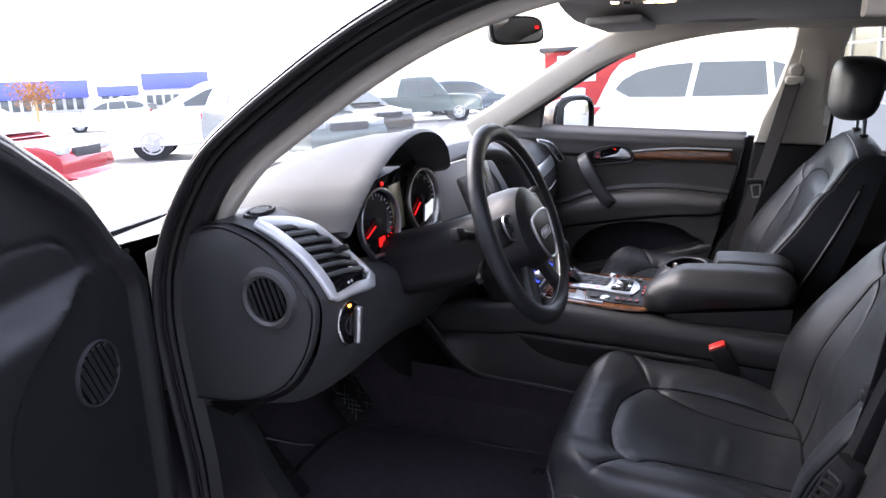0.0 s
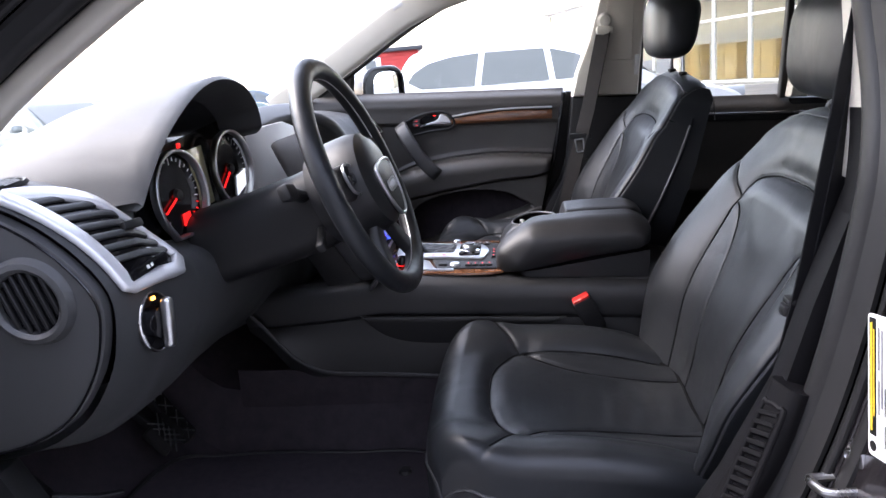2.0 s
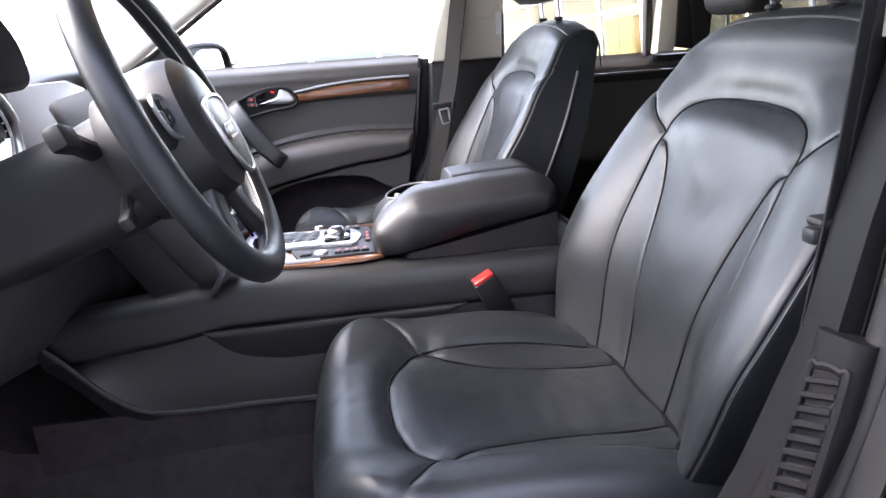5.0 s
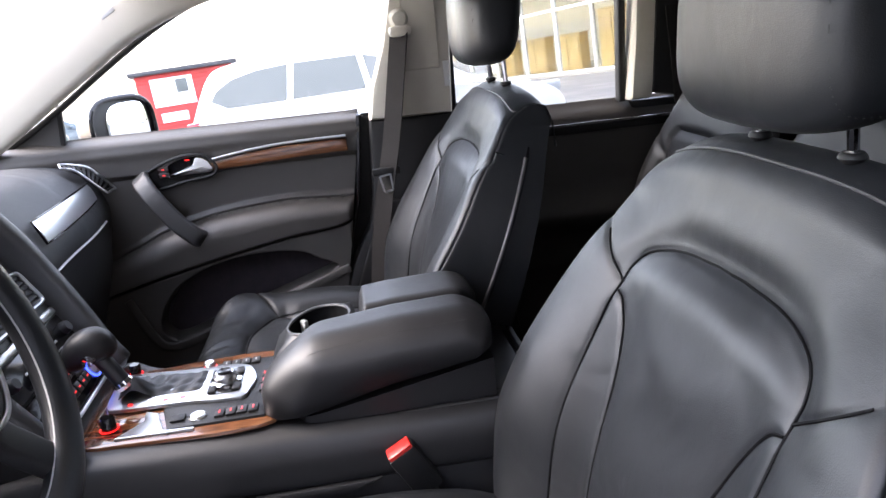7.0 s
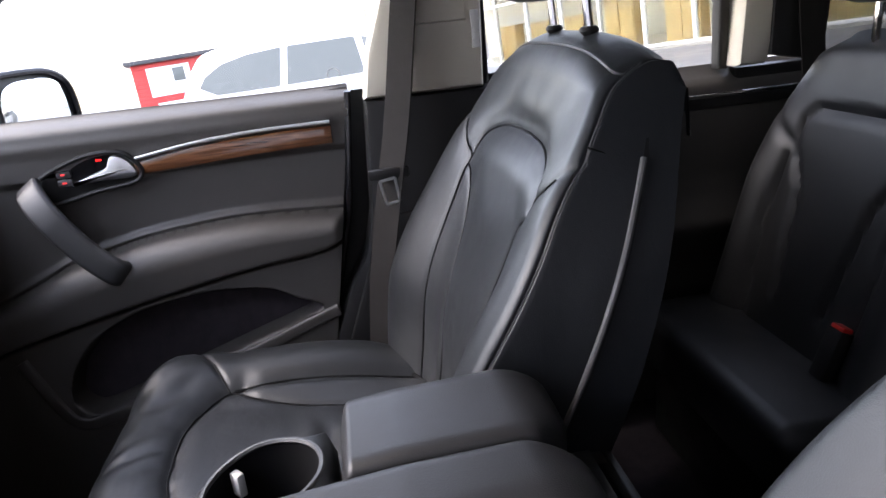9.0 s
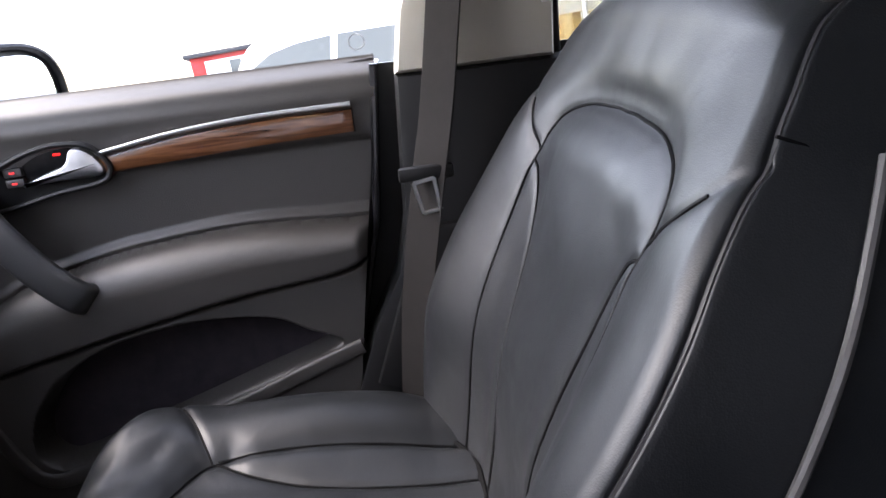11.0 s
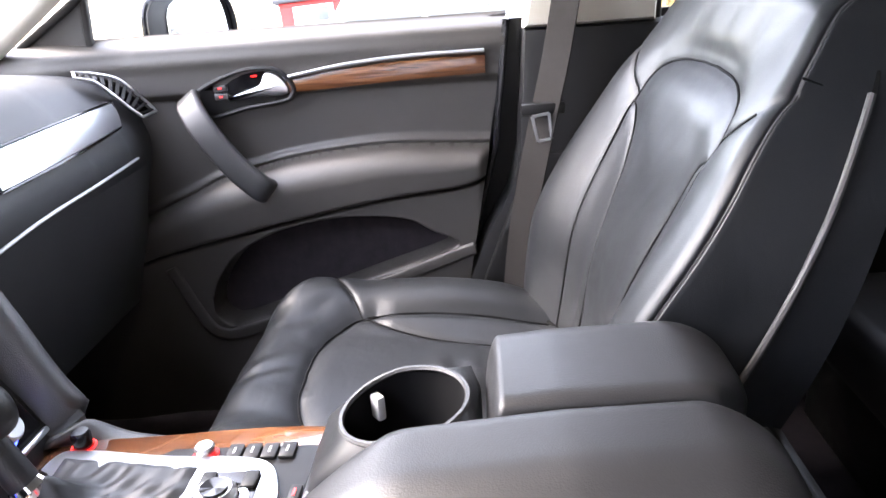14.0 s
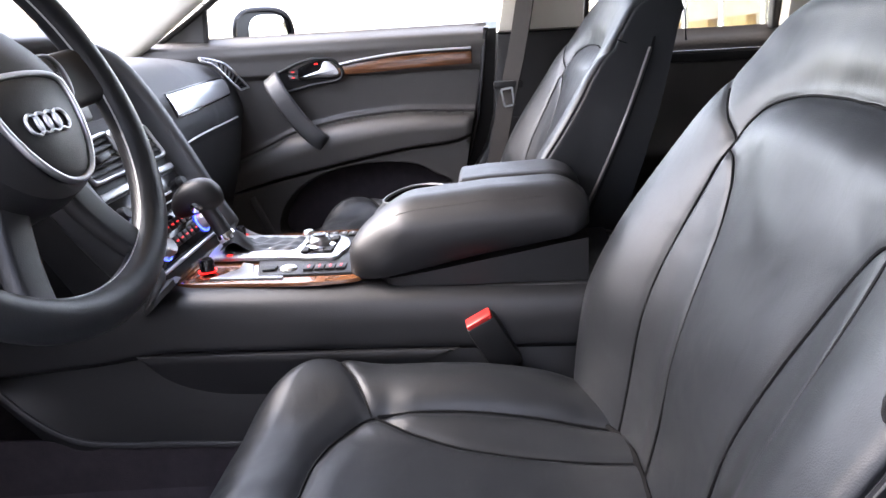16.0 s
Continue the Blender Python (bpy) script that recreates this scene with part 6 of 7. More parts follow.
for sx in (-1, 1):
    sp1 = np.array([(sx * 0.055, 0.006, 0.000), (sx * 0.10, 0.010, -0.010), (sx * 0.14, 0.014, -0.010), (sx * 0.176, 0.016, -0.004)])
    part("spoke", moved(sweep(curve(sp1, 16), rect(0.058, 0.022, 0.009, 4), (0, 0, 1)), WC), LEATHER2, wheel)
    key = curve([(sx * 0.070, 0.028), (sx * 0.105, 0.036), (sx * 0.118, 0.020), (sx * 0.108, -0.006), (sx * 0.074, -0.012)], 30, True)
    part("key_pad", moved(sweep(np.c_[key, np.full(30, 0.008)], rect(0.003, 0.005, 0.001, 1), (0, 0, 1), True), WC), SATIN, wheel)
    part("scroll_key", moved(rbox(sx * 0.093 - 0.014, sx * 0.093 + 0.014, 0.002, 0.020, 0.004, 0.012, 0.004), WC), GLOSS, wheel)
    sp2 = np.array([(sx * 0.030, -0.050, -0.004), (sx * 0.052, -0.10, -0.010), (sx * 0.072, -0.14, -0.008), (sx * 0.085, -0.168, -0.003)])
    part("lower_spoke", moved(sweep(curve(sp2, 16), rect(0.036, 0.018, 0.007, 4), (0, 0, 1)), WC), LEATHER2, wheel)

col = thing("steering_column", "black steering column shroud with two stalks", "steering column")
part("shroud", moved(sweep(np.array([(0, -0.016, -0.060), (0, -0.018, -0.11), (0, -0.012, -0.20), (0, 0.0, -0.30)]), rect(0.128, 0.132, 0.045, 6), (0, 1, 0)), WC), HARD, col)
part("shroud_joint", moved(sweep(np.array([(0, -0.016, -0.066), (0, -0.016, -0.072)]), rect(0.132, 0.136, 0.047, 6), (0, 1, 0)), WC), GLOSS, col)
part("stalk", moved(join(sweep(curve([(-0.060, 0.015, -0.085), (-0.10, 0.028, -0.082), (-0.125, 0.034, -0.078)], 10), ring(0.009, 10, 0.012), (0, 0, 1)), moved(rbox(-0.020, 0.016, -0.013, 0.013, -0.010, 0.010, 0.006), pose(-0.132, 0.036, -0.077, 0, 0, -14))), WC), HARD, col)
part("cruise_stalk", moved(join(sweep(curve([(-0.050, -0.040, -0.085), (-0.085, -0.052, -0.082), (-0.105, -0.058, -0.078)], 10), ring(0.007, 10), (0, 0, 1)), moved(rbox(-0.012, 0.012, -0.008, 0.008, -0.007, 0.007, 0.004), pose(-0.112, -0.059, -0.077, 0, 0, 16))), WC), HARD, col)
part("right_stalk", moved(sweep(curve([(0.060, 0.02, -0.085), (0.11, 0.04, -0.08), (0.155, 0.05, -0.065)], 12), ring(0.008, 10, 0.012), (0, 0, 1)), WC), HARD, col)
part("ignition_collar", moved(lathe([(0.012, 0.004), (0.018, 0.006), (0.022, 0.0), (0.0, 0.0)], 20), basis((-0.29, 0.905, 0.968), (1, 0, 0), (0, 0.3, 0.95))), SATIN, col)

# ---- pedals ----
def pedal(name, label, x, y, z, w, h, tilt, turn=0):
    p = thing(name, label, "pedal", group="pedals")
    m = pose(x, y, z, 90 - tilt, 0, turn)
    part("pad", moved(rbox(-w / 2, w / 2, -h / 2, h / 2, -0.008, 0.008, 0.005), m), RUBBER, p)
    for i in range(-3, 4):
        for s in (-1, 1):
            L = min(w, h) * 0.42
            part("tread", moved(rbox(-L, L, -0.0012, 0.0012, 0.008, 0.0098, 0), m @ pose(0, i * h / 8, 0, 0, 0, 40 * s)), STEEL if i % 2 else RUBBER, p)
    part("arm", sweep(curve([(x, y + 0.01, z), (x, y + 0.08, z + 0.08), (x, y + 0.12, z + 0.22)], 10), rect(0.016, 0.010, 0.002), (1, 0, 0)), HARD, p)


pedal("brake_pedal", "black rubber brake pedal with crosshatched tread", -0.335, 1.20, 0.555, 0.085, 0.065, 40)
pedal("accelerator_pedal", "tall black accelerator pedal with ribbed tread", -0.235, 1.24, 0.545, 0.050, 0.15, 35)
rest = thing("foot_rest", "black ribbed dead pedal by the door side", "foot rest")
part("plate", moved(rbox(-0.045, 0.045, -0.11, 0.11, -0.008, 0.010, 0.006), pose(-0.63, 1.24, 0.545, 48)), HARD, rest)
for i in range(5):
    part("rib", moved(rbox(-0.035, 0.035, -0.003, 0.003, 0.010, 0.014, 0.001), pose(-0.63, 1.24, 0.545, 48) @ pose(0, -0.06 + i * 0.022, 0)), RUBBER, rest)
rel = thing("bonnet_release", "thin grey bonnet release lever near the sill", "lever")
part("lever", sweep(np.array([(-0.735, 1.16, 0.70), (-0.70, 1.11, 0.675), (-0.675, 1.085, 0.665)]), rect(0.012, 0.005, 0.002), (0, 0, 1)), HARD, rel)
sill = thing("sill_trim", "black plastic sill kick panel in the footwell", "sill trim", kind="structure")
part("kick_panel", yz_slab([(1.30, 0.42), (1.30, 0.80), (1.18, 0.78), (1.12, 0.66), (1.02, 0.52), (0.95, 0.45), (0.95, 0.42)], -0.80, 0.05, 0.01, 1), HARD, sill)
part("sill_plate", rbox(-0.80, -0.74, 0.20, 1.2, 0.40, 0.452, 0.012), HARD, sill)


# ---- centre console ----
con = thing("centre_console", "black leather-wrapped centre console with walnut and switch panel", "centre console")
cy = np.linspace(0.10, 1.06, 110)
zt_ = np.interp(cy, [-0.05, 0.15, 0.45, 0.75, 0.86, 1.06], [0.800, 0.812, 0.815, 0.818, 0.80, 0.78])
low = np.interp(cy, [-0.05, 0.62, 0.72, 0.87, 0.93, 0.965, 1.00, 1.03, 1.06], [0.585, 0.594, 0.598, 0.598, 0.612, 0.648, 0.695, 0.735, 0.775])
low = np.convolve(np.pad(low, 6, mode="edge"), np.ones(13) / 13, "valid")
upper = curve([(0.100, 0.0), (0.122, -0.002), (0.140, -0.012), (0.150, -0.032), (0.153, -0.056), (0.1535, -0.074), (0.150, -0.080), (0.1465, -0.084)], 30)
for s, side in ((-1, "driver"), (1, "passenger")):
    rows_x, rows_z = [], []
    for i, y in enumerate(cy):
        flare = 0.012 * step(y, 0.80, 1.0)
        z1 = zt_[i] - 0.084
        t = np.linspace(0, 1, 24)[1:]
        zz = z1 + (low[i] - z1) * t
        rows_x.append(np.r_[upper[:, 0], 0.1465 + (0.016 + flare) * t + 0.004 * np.sin(np.pi * t), 0.152 + flare, 0.150])
        rows_z.append(np.r_[zt_[i] + upper[:, 1], zz, low[i] - 0.005, low[i] - 0.06])
    CX, CZ = s * np.array(rows_x), np.array(rows_z)
    CY = np.repeat(cy[:, None], CX.shape[1], 1)
    part("side_panel", grid(CX, CY, CZ), LEATHER2 if s < 0 else SOFT, con, "black stitched side panel", 45)
    lip = np.c_[s * (0.1635 + 0.012 * step(cy, 0.80, 1.0)), cy, low]
    part("lower_lip", sweep(lip[20:108], rect(0.009, 0.005, 0.002), (1, 0, 0)), PIPING, con, "worn grey lower lip")
top = rbox(-0.125, 0.125, 0.11, 0.80, 0.74, 0.812, 0.004)
part("top_deck", top, SOFT, con)
part("rear_panel", rbox(-0.150, 0.150, 0.085, 0.106, 0.44, 0.806, 0.010), HARD, con)
part("map_pocket", yz_slab([tuple(p) for p in curve([(0.80, 0.735), (0.745, 0.690), (0.66, 0.672), (0.52, 0.678), (0.43, 0.700), (0.345, 0.735)], 30)], -0.146, 0.013, 0.005), LEATHER2, con, "black flap of the side pocket")
part("carpet_skirt", join(rbox(-0.155, -0.145, 0.10, 1.10, 0.42, 0.60, 0.004), rbox(0.145, 0.155, 0.10, 1.10, 0.42, 0.60, 0.004)), CARPET, con)

# switch panel round the selector, set on walnut
pz = 0.818
pm = basis((0.021, 0.60, pz), (1, 0, 0), (0, 1.0, -0.01))
part("wood_panel", moved(slab([tuple(p) for p in curve([(-0.132, -0.115), (-0.132, 0.08), (-0.122, 0.145), (-0.082, 0.165), (0.066, 0.165), (0.094, 0.145), (0.098, 0.08), (0.098, -0.115), (0.0, -0.118)], 60, True)], 0.006, 0.003), pm), WOOD, con, "glossy walnut panel")
sp0 = part("switch_plate", moved(slab([(0.072, 0.030), (0.060, 0.046), (-0.060, 0.046), (-0.116, 0.030), (-0.120, -0.104), (0.070, -0.104)], 0.004, 0.002), pm @ pose(0, 0, 0.006)), HARD, con, "grey switch plate")
part("ash_lid", moved(slab([(-0.129, -0.008), (-0.1215, -0.008), (-0.118, 0.034), (-0.066, 0.052), (-0.054, 0.072), (-0.083, 0.068), (-0.121, 0.099)], 0.004, 0.0015), pm @ pose(0, 0, 0.0062)), SATIN, con)
gate = part("selector_surround", moved(slab([tuple(p) for p in curve([(-0.064, -0.070), (-0.040, -0.078), (-0.012, -0.084), (0.018, -0.078), (0.040, -0.066), (0.050, -0.040), (0.056, 0.03), (0.068, 0.105), (0.062, 0.134), (0.010, 0.136), (-0.038, 0.130), (-0.048, 0.108), (-0.054, 0.02), (-0.064, -0.040)], 70, True)], 0.006, 0.002), pm @ pose(0, 0, 0.0098)), SATIN, con, "bright satin selector surround")
cu_, cv_ = np.meshgrid(np.linspace(0, 1, 60), np.linspace(0, 1, 90))
bu_ = (1 - cv_) * (-0.026 + 0.063 * cu_) + cv_ * (-0.022 + 0.080 * cu_)
bv_ = -0.006 + cv_ * (0.124 + 0.006 * cu_)
crease = 0.0014 * np.sin(bv_ * 150 + 2.5 * np.sin(bu_ * 60) + 3 * bu_ / 0.04) * np.sin(bu_ * 90 + 1 + bv_ * 30) + 0.0010 * np.sin(bv_ * 260 + 40 * bu_)
rimf = np.minimum(np.minimum(cu_, 1 - cu_) / 0.10, np.minimum(cv_, 1 - cv_) / 0.07)
bz_ = 0.0145 + np.clip(rimf, 0, 1) ** 0.5 * (0.0035 + crease) + 0.030 * np.exp(-((bu_ + 0.008) ** 2 + (bv_ - 0.094) ** 2) / 0.019 ** 2)
part("selector_boot", moved(grid(bu_, bv_, bz_), pm), LEATHER2, gate, "crumpled black leather boot", 180)
lever = thing("gear_selector", "black leather gear selector with chrome button", "gear selector")
part("shaft", tube(curve([(0.010, 0.704, 0.848), (0.012, 0.718, 0.875), (0.015, 0.734, 0.902)], 12), 0.0125, 14), LEATHER2, lever)
part("collar", moved(lathe([(0.0135, -0.006), (0.0155, 0.0), (0.0135, 0.006)], 20), pose(0.011, 0.708, 0.856, -28)), CHROME, lever)
k1, k2 = np.meshgrid(np.linspace(-np.pi / 2, np.pi / 2, 24), np.linspace(-np.pi, np.pi, 36, endpoint=False), indexing="ij")
kx = 0.0235 * spw(np.cos(k1), 0.8) * spw(np.cos(k2), 0.85)
ky = 0.037 * spw(np.cos(k1), 0.8) * spw(np.sin(k2), 0.85)
kz = 0.021 * spw(np.sin(k1), 0.85) - 0.10 * ky
part("knob", moved(grid(kx * (1 + 3.0 * ky), ky, kz - 6 * ky ** 2, loop_u=True), pose(0.017, 0.748, 0.920, -8) @ Matrix.Diagonal((1.15, 1.1, 1.25, 1))), HARD, lever, "smooth black knob")
part("release_button", moved(lathe([(0, 0.008), (0.008, 0.007), (0.010, 0.0)], 18), basis((-0.004, 0.742, 0.908), (0, 1, 0), (0, 0, 1)) @ pose(0, 0, 0, 180)), CHROME, lever)


def ringed_knob(name, x, y, r, h, m_, red=True):
    kb = part(name, moved(lathe([(0, h), (r * 0.8, h), (r, h * 0.8), (r * 0.92, 0)], 24), pm @ pose(x, y, 0.010)), m_, con)
    if red:
        part("red_ring", moved(sweep(np.c_[ring(r * 1.14, 24), np.full(24, 0.001)], ring(0.0010, 6), (0, 0, 1), True), pm @ pose(x, y, 0.0105)), REDL, kb, "glowing red ring")
    return kb


ringed_knob("lock_knob", 0.079, 0.118, 0.009, 0.018, GLOSS)
ringed_knob("lock_knob", -0.092, 0.112, 0.011, 0.020, GLOSS)
ringed_knob("volume_knob", 0.060, -0.003, 0.0090, 0.011, SATIN)
mk = ringed_knob("menu_knob", -0.010, -0.038, 0.017, 0.022, SATIN, False)
part("knob_base", moved(lathe([(0.024, 0.0), (0.024, 0.005), (0.018, 0.007)], 30), pm @ pose(-0.010, -0.038, 0.014)), CHROME, mk)
part("knob_dish", moved(lathe([(0, 0.0), (0.011, 0.0015)], 24), pm @ pose(-0.010, -0.038, 0.0325)), GLOSS, mk)
part("knob_recess", moved(slab(rect(0.076, 0.050, 0.008), 0.001, 0), pm @ pose(-0.010, -0.039, 0.0159)), GLOSS, con)
for sx in (-1, 1):
    for sy in (-1, 1):
        part("soft_key", moved(rbox(-0.010, 0.010, -0.006, 0.006, 0, 0.004, 0.002), pm @ pose(-0.010 + sx * 0.026, -0.039 + sy * 0.018, 0.0165)), HARD, con)
part("start_button", moved(lathe([(0, 0.003), (0.010, 0.004), (0.0125, 0.002), (0.013, 0)], 28), pm @ pose(-0.096, -0.009, 0.010)), SATIN, con, "round silver start button")
part("stop_key", moved(rbox(-0.009, 0.009, -0.010, 0.010, 0, 0.004, 0.002), pm @ pose(-0.095, 0.018, 0.010)), HARD, con)
for x, y0, mark in ((-0.099, -0.040, REDDIM), (0.060, -0.029, GREYP)):
    for i in range(4):
        kk = part("menu_key", moved(rbox(-0.010, 0.010, -0.0070, 0.0070, 0, 0.004, 0.002), pm @ pose(x, y0 - i * 0.0157, 0.010)), HARD, con)
        part("key_mark", moved(rbox(-0.004, 0.004, -0.0010, 0.0010, 0.0042, 0.0046, 0), pm @ pose(x, y0 - i * 0.0157, 0.010)), mark, kk)
for i in range(3):
    kk = part("menu_key", moved(rbox(-0.010, 0.010, -0.005, 0.005, 0, 0.004, 0.002), pm @ pose(-0.041 + i * 0.0225, -0.095, 0.010)), HARD, con)
    part("key_mark", moved(rbox(-0.004, 0.004, -0.0010, 0.0010, 0.0042, 0.0046, 0), pm @ pose(-0.041 + i * 0.0225, -0.095, 0.010)), REDDIM, kk)
for i, c in enumerate((REDL, WHITE, REDDIM, REDDIM)):
    part("gear_mark", moved(rbox(-0.0025, 0.0025, -0.0035, 0.0035, 0, 0.0006, 0), pm @ pose(-0.040, 0.096 - i * 0.025, 0.0161)), c, gate)

con.location.z = lever.location.z = 0.013

# armrest: two padded lids, the cup holder ahead of the passenger one
arm = thing("armrest", "padded black leather armrest box with cup holder", "armrest")


def pad(x0, x1, y0, y1, zfun, z0, drop_left, drop_right, nose):
    n, m_ = 60, 80
    uu, vv2 = np.meshgrid(np.linspace(0, 1, n), np.linspace(0, 1, m_))
    X = x0 + (x1 - x0) * uu
    Yp = y0 + (y1 - y0) * vv2
    Z = np.interp(Yp, *zfun) + 0.0 * X
    eL = np.clip((X - x0) / (0.055 if drop_left > 0.02 else 0.015), 0, 1)
    eR = np.clip((x1 - X) / (0.045 if drop_right > 0.02 else 0.015), 0, 1)
    eF = np.clip((y1 - Yp) / nose, 0, 1)
    eB = np.clip((Yp - y0) / 0.05, 0, 1)
    rd_ = lambda e: 1 - np.sqrt(np.clip(1 - (1 - e) ** 2, 0, 1))
    fall = drop_left * rd_(eL) + drop_right * rd_(eR) + 0.062 * rd_(eF) + 0.030 * rd_(eB)
    Yp = Yp - 0.045 * np.abs(2 * uu - 1) ** 4 * step(vv2, 0.7, 1.0) * (nose > 0.05)
    Yp = Yp + 0.02 * np.abs(2 * uu - 1) ** 4 * step(0.2 - vv2, 0, 0.2)
    lo = z0 + 0.022 - (Yp - y0) * 0.185
    Z = lo + (Z - lo) * np.exp(-1.3 * fall / (Z - lo))
    V1, F1 = grid(X, Yp, Z)
    rim = [i for i in range(n)] + [j * n + n - 1 for j in range(1, m_)] + [(m_ - 1) * n + i for i in range(n - 2, -1, -1)] + [j * n for j in range(m_ - 2, 0, -1)]
    B = V1[rim].copy()
    B[:, 2] = z0 + 0.012 - (B[:, 1] - y0) * 0.185
    k0 = len(V1)
    C = B.copy()
    mid = np.array([(x0 + x1) / 2, (y0 + y1) / 2])
    B[:, 2] += 0.006
    C[:, :2] += 0.009 * (mid - C[:, :2]) / np.maximum(np.linalg.norm(mid - C[:, :2], axis=1, keepdims=True), 0.01)
    C[:, 2] -= 0.002
    nr = len(rim)
    F1 = F1 + [(rim[i], rim[(i + 1) % nr], k0 + (i + 1) % nr, k0 + i) for i in range(nr)]
    F1 = F1 + [(k0 + i, k0 + (i + 1) % nr, k0 + nr + (i + 1) % nr, k0 + nr + i) for i in range(nr)]
    return np.concatenate([V1, B, C]), F1


zline_ = ([0.05, 0.15, 0.30, 0.42, 0.50], [0.925, 0.935, 0.930, 0.918, 0.900])
part("driver_lid", pad(-0.126, -0.022, 0.165, 0.497, zline_, 0.862, 0.048, 0.006, 0.10), LEATHER2, arm, "padded leather lid", 120)
part("passenger_lid", pad(-0.018, 0.112, 0.165, 0.350, zline_, 0.862, 0.006, 0.032, 0.012), LEATHER2, arm, "padded leather lid", 120)


def lid_z(x, y, x0=-0.126, y1=0.497):
    rnd_ = lambda e: 1 - math.sqrt(max(0.0, 1 - (1 - min(max(e, 0), 1)) ** 2))
    top, lo = float(np.interp(y, *zline_)), 0.884 - (y - 0.165) * 0.185
    return lo + (top - lo) * math.exp(-1.3 * (0.048 * rnd_((x - x0) / 0.055) + 0.062 * rnd_((y1 - y) / 0.10)) / (top - lo))


stp = np.array([(-0.106, y, lid_z(-0.106, y) + 0.0004) for y in np.linspace(0.20, 0.43, 110)])
tagged(part("stitching", join(*[tube(stp[i:i + 2], 0.0007, 4) for i in range(0, 108, 2)]), THREAD, arm, "fine thread along the lid edge"), kind="stuff")
box_vf = moved(slab([tuple(p) for p in curve([(-0.121, 0.17), (-0.122, 0.40), (-0.103, 0.448), (-0.05, 0.462), (-0.022, 0.464)], 36, False)] + [(-0.020, 0.350), (0.102, 0.348), (0.102, 0.17)], 0.066, 0.006), pose(0, 0, 0.805))
box_vf[0][:, 2] = np.minimum(box_vf[0][:, 2], 0.8655 - (box_vf[0][:, 1] - 0.165) * 0.185)
part("box_body", box_vf, LEATHER2, arm, "black box below the lids")
ctr = (0.034, 0.412)
ring_o = np.c_[ctr[0] + 0.049 * np.cos(a), ctr[1] + 0.049 * np.sin(a)]
th_ = np.linspace(0, 2 * np.pi, 96, endpoint=False)
sq = np.c_[np.clip(ctr[0] + 0.075 * np.cos(th_), -0.017, 0.088), np.clip(ctr[1] + 0.095 * np.sin(th_), 0.354, 0.490)]
zr = lambda y: np.interp(y, *zline_) - 0.024
sk = np.c_[sq, np.full(96, 0.802)]
st_ = np.c_[sq, zr(sq[:, 1]) - 0.020 * step(sq[:, 1], 0.44, 0.486) - 0.012 * step(sq[:, 0], 0.06, 0.088)]
st_[:, 2] -= 0.016
sm_ = np.array(ctr) + (sq - np.array(ctr)) * np.array([0.90, 0.88])
st2_ = np.c_[sm_, zr(sm_[:, 1]) - 0.002 - 0.016 * step(sm_[:, 1], 0.43, 0.48)]
ri = np.c_[ring_o, zr(ring_o[:, 1]) + 0.002]
rb = np.c_[ctr[0] + 0.040 * np.cos(th_), ctr[1] + 0.040 * np.sin(th_), np.full(96, 0.820)]
L = np.array([sk, st_, st2_, ri])
part("cup_surround", grid(L[..., 0], L[..., 1], L[..., 2], loop_u=True), LEATHER, arm, "leather surround of the cup holder", 180)
L2 = np.array([ri, rb, np.c_[np.full(96, ctr[0]), np.full(96, ctr[1]), np.full(96, 0.819)]])
# the well's deep shade is put into its near-black colour
part("cup_well", grid(L2[..., 0], L2[..., 1], L2[..., 2], loop_u=True), SEAM_SHADE, arm, "cup holder well, coloured near-black for its deep shade")
part("cup_rim", tube(ri, 0.0025, 6, True), SOFT, arm)
for q in (0.7, 2.6):
    part("cup_spring", moved(rbox(-0.006, 0.006, -0.004, 0.004, -0.012, 0.010, 0.002), pose(ctr[0] + 0.040 * math.cos(q), ctr[1] + 0.040 * math.sin(q), 0.875, 0, 0, math.degrees(q))), SILVERP, arm)

arm.location.z = 0.022

# driver's belt buckle
bu = thing("belt_buckle", "black belt buckle with bright red release button", "belt buckle")
bm2 = pose(-0.163, 0.308, 0.774, -28, -4, 8)
part("body", moved(rbox(-0.0135, 0.0135, -0.021, 0.021, -0.060, 0.022, 0.005), bm2), HARD, bu)
part("release_button", moved(rbox(-0.0115, 0.0115, -0.0185, 0.0185, 0.018, 0.027, 0.003), bm2), REDP, bu, "red release button")
part("stalk", tube(np.array([(-0.163, 0.282, 0.727), (-0.165, 0.25, 0.62), (-0.165, 0.22, 0.54)]), 0.010, 8), HARD, bu)


# ---- outside: the lot falls gently away past the passenger side ----
OUT = basis((0, 0, 0), (1, 0, -0.062), (0, 1, -0.060))
EYE0 = Vector((-1.77, 0.36, 1.47))
ASPHALT = mat("wet_pale_asphalt", (0.16, 0.16, 0.165), 0.55, vary=0.35, scale=0.6, bump=0.5, bscale=60, rvary=0.2)
GRASS = mat("yellowish_grass", (0.16, 0.17, 0.04), 0.95, vary=0.5, scale=3, bump=0.8, bscale=40)
KERB = mat("concrete_kerb", (0.42, 0.41, 0.39), 0.85, vary=0.15, scale=4)
WHITECAR = mat("white_car_paint", (0.80, 0.80, 0.80), 0.2, coat=0.8, vary=0.02, scale=1)
GLASSDARK = mat("tinted_car_glass", (0.12, 0.13, 0.125), 0.08, spec=0.3)
TYRE = mat("tyre_rubber", (0.02, 0.02, 0.02), 0.8, vary=0.3, scale=20)
REDLENS = mat("red_tail_lamp", (0.55, 0.02, 0.03), 0.15, coat=0.5)
CLEARL = mat("clear_headlamp", (0.6, 0.62, 0.64), 0.1, 0.4)
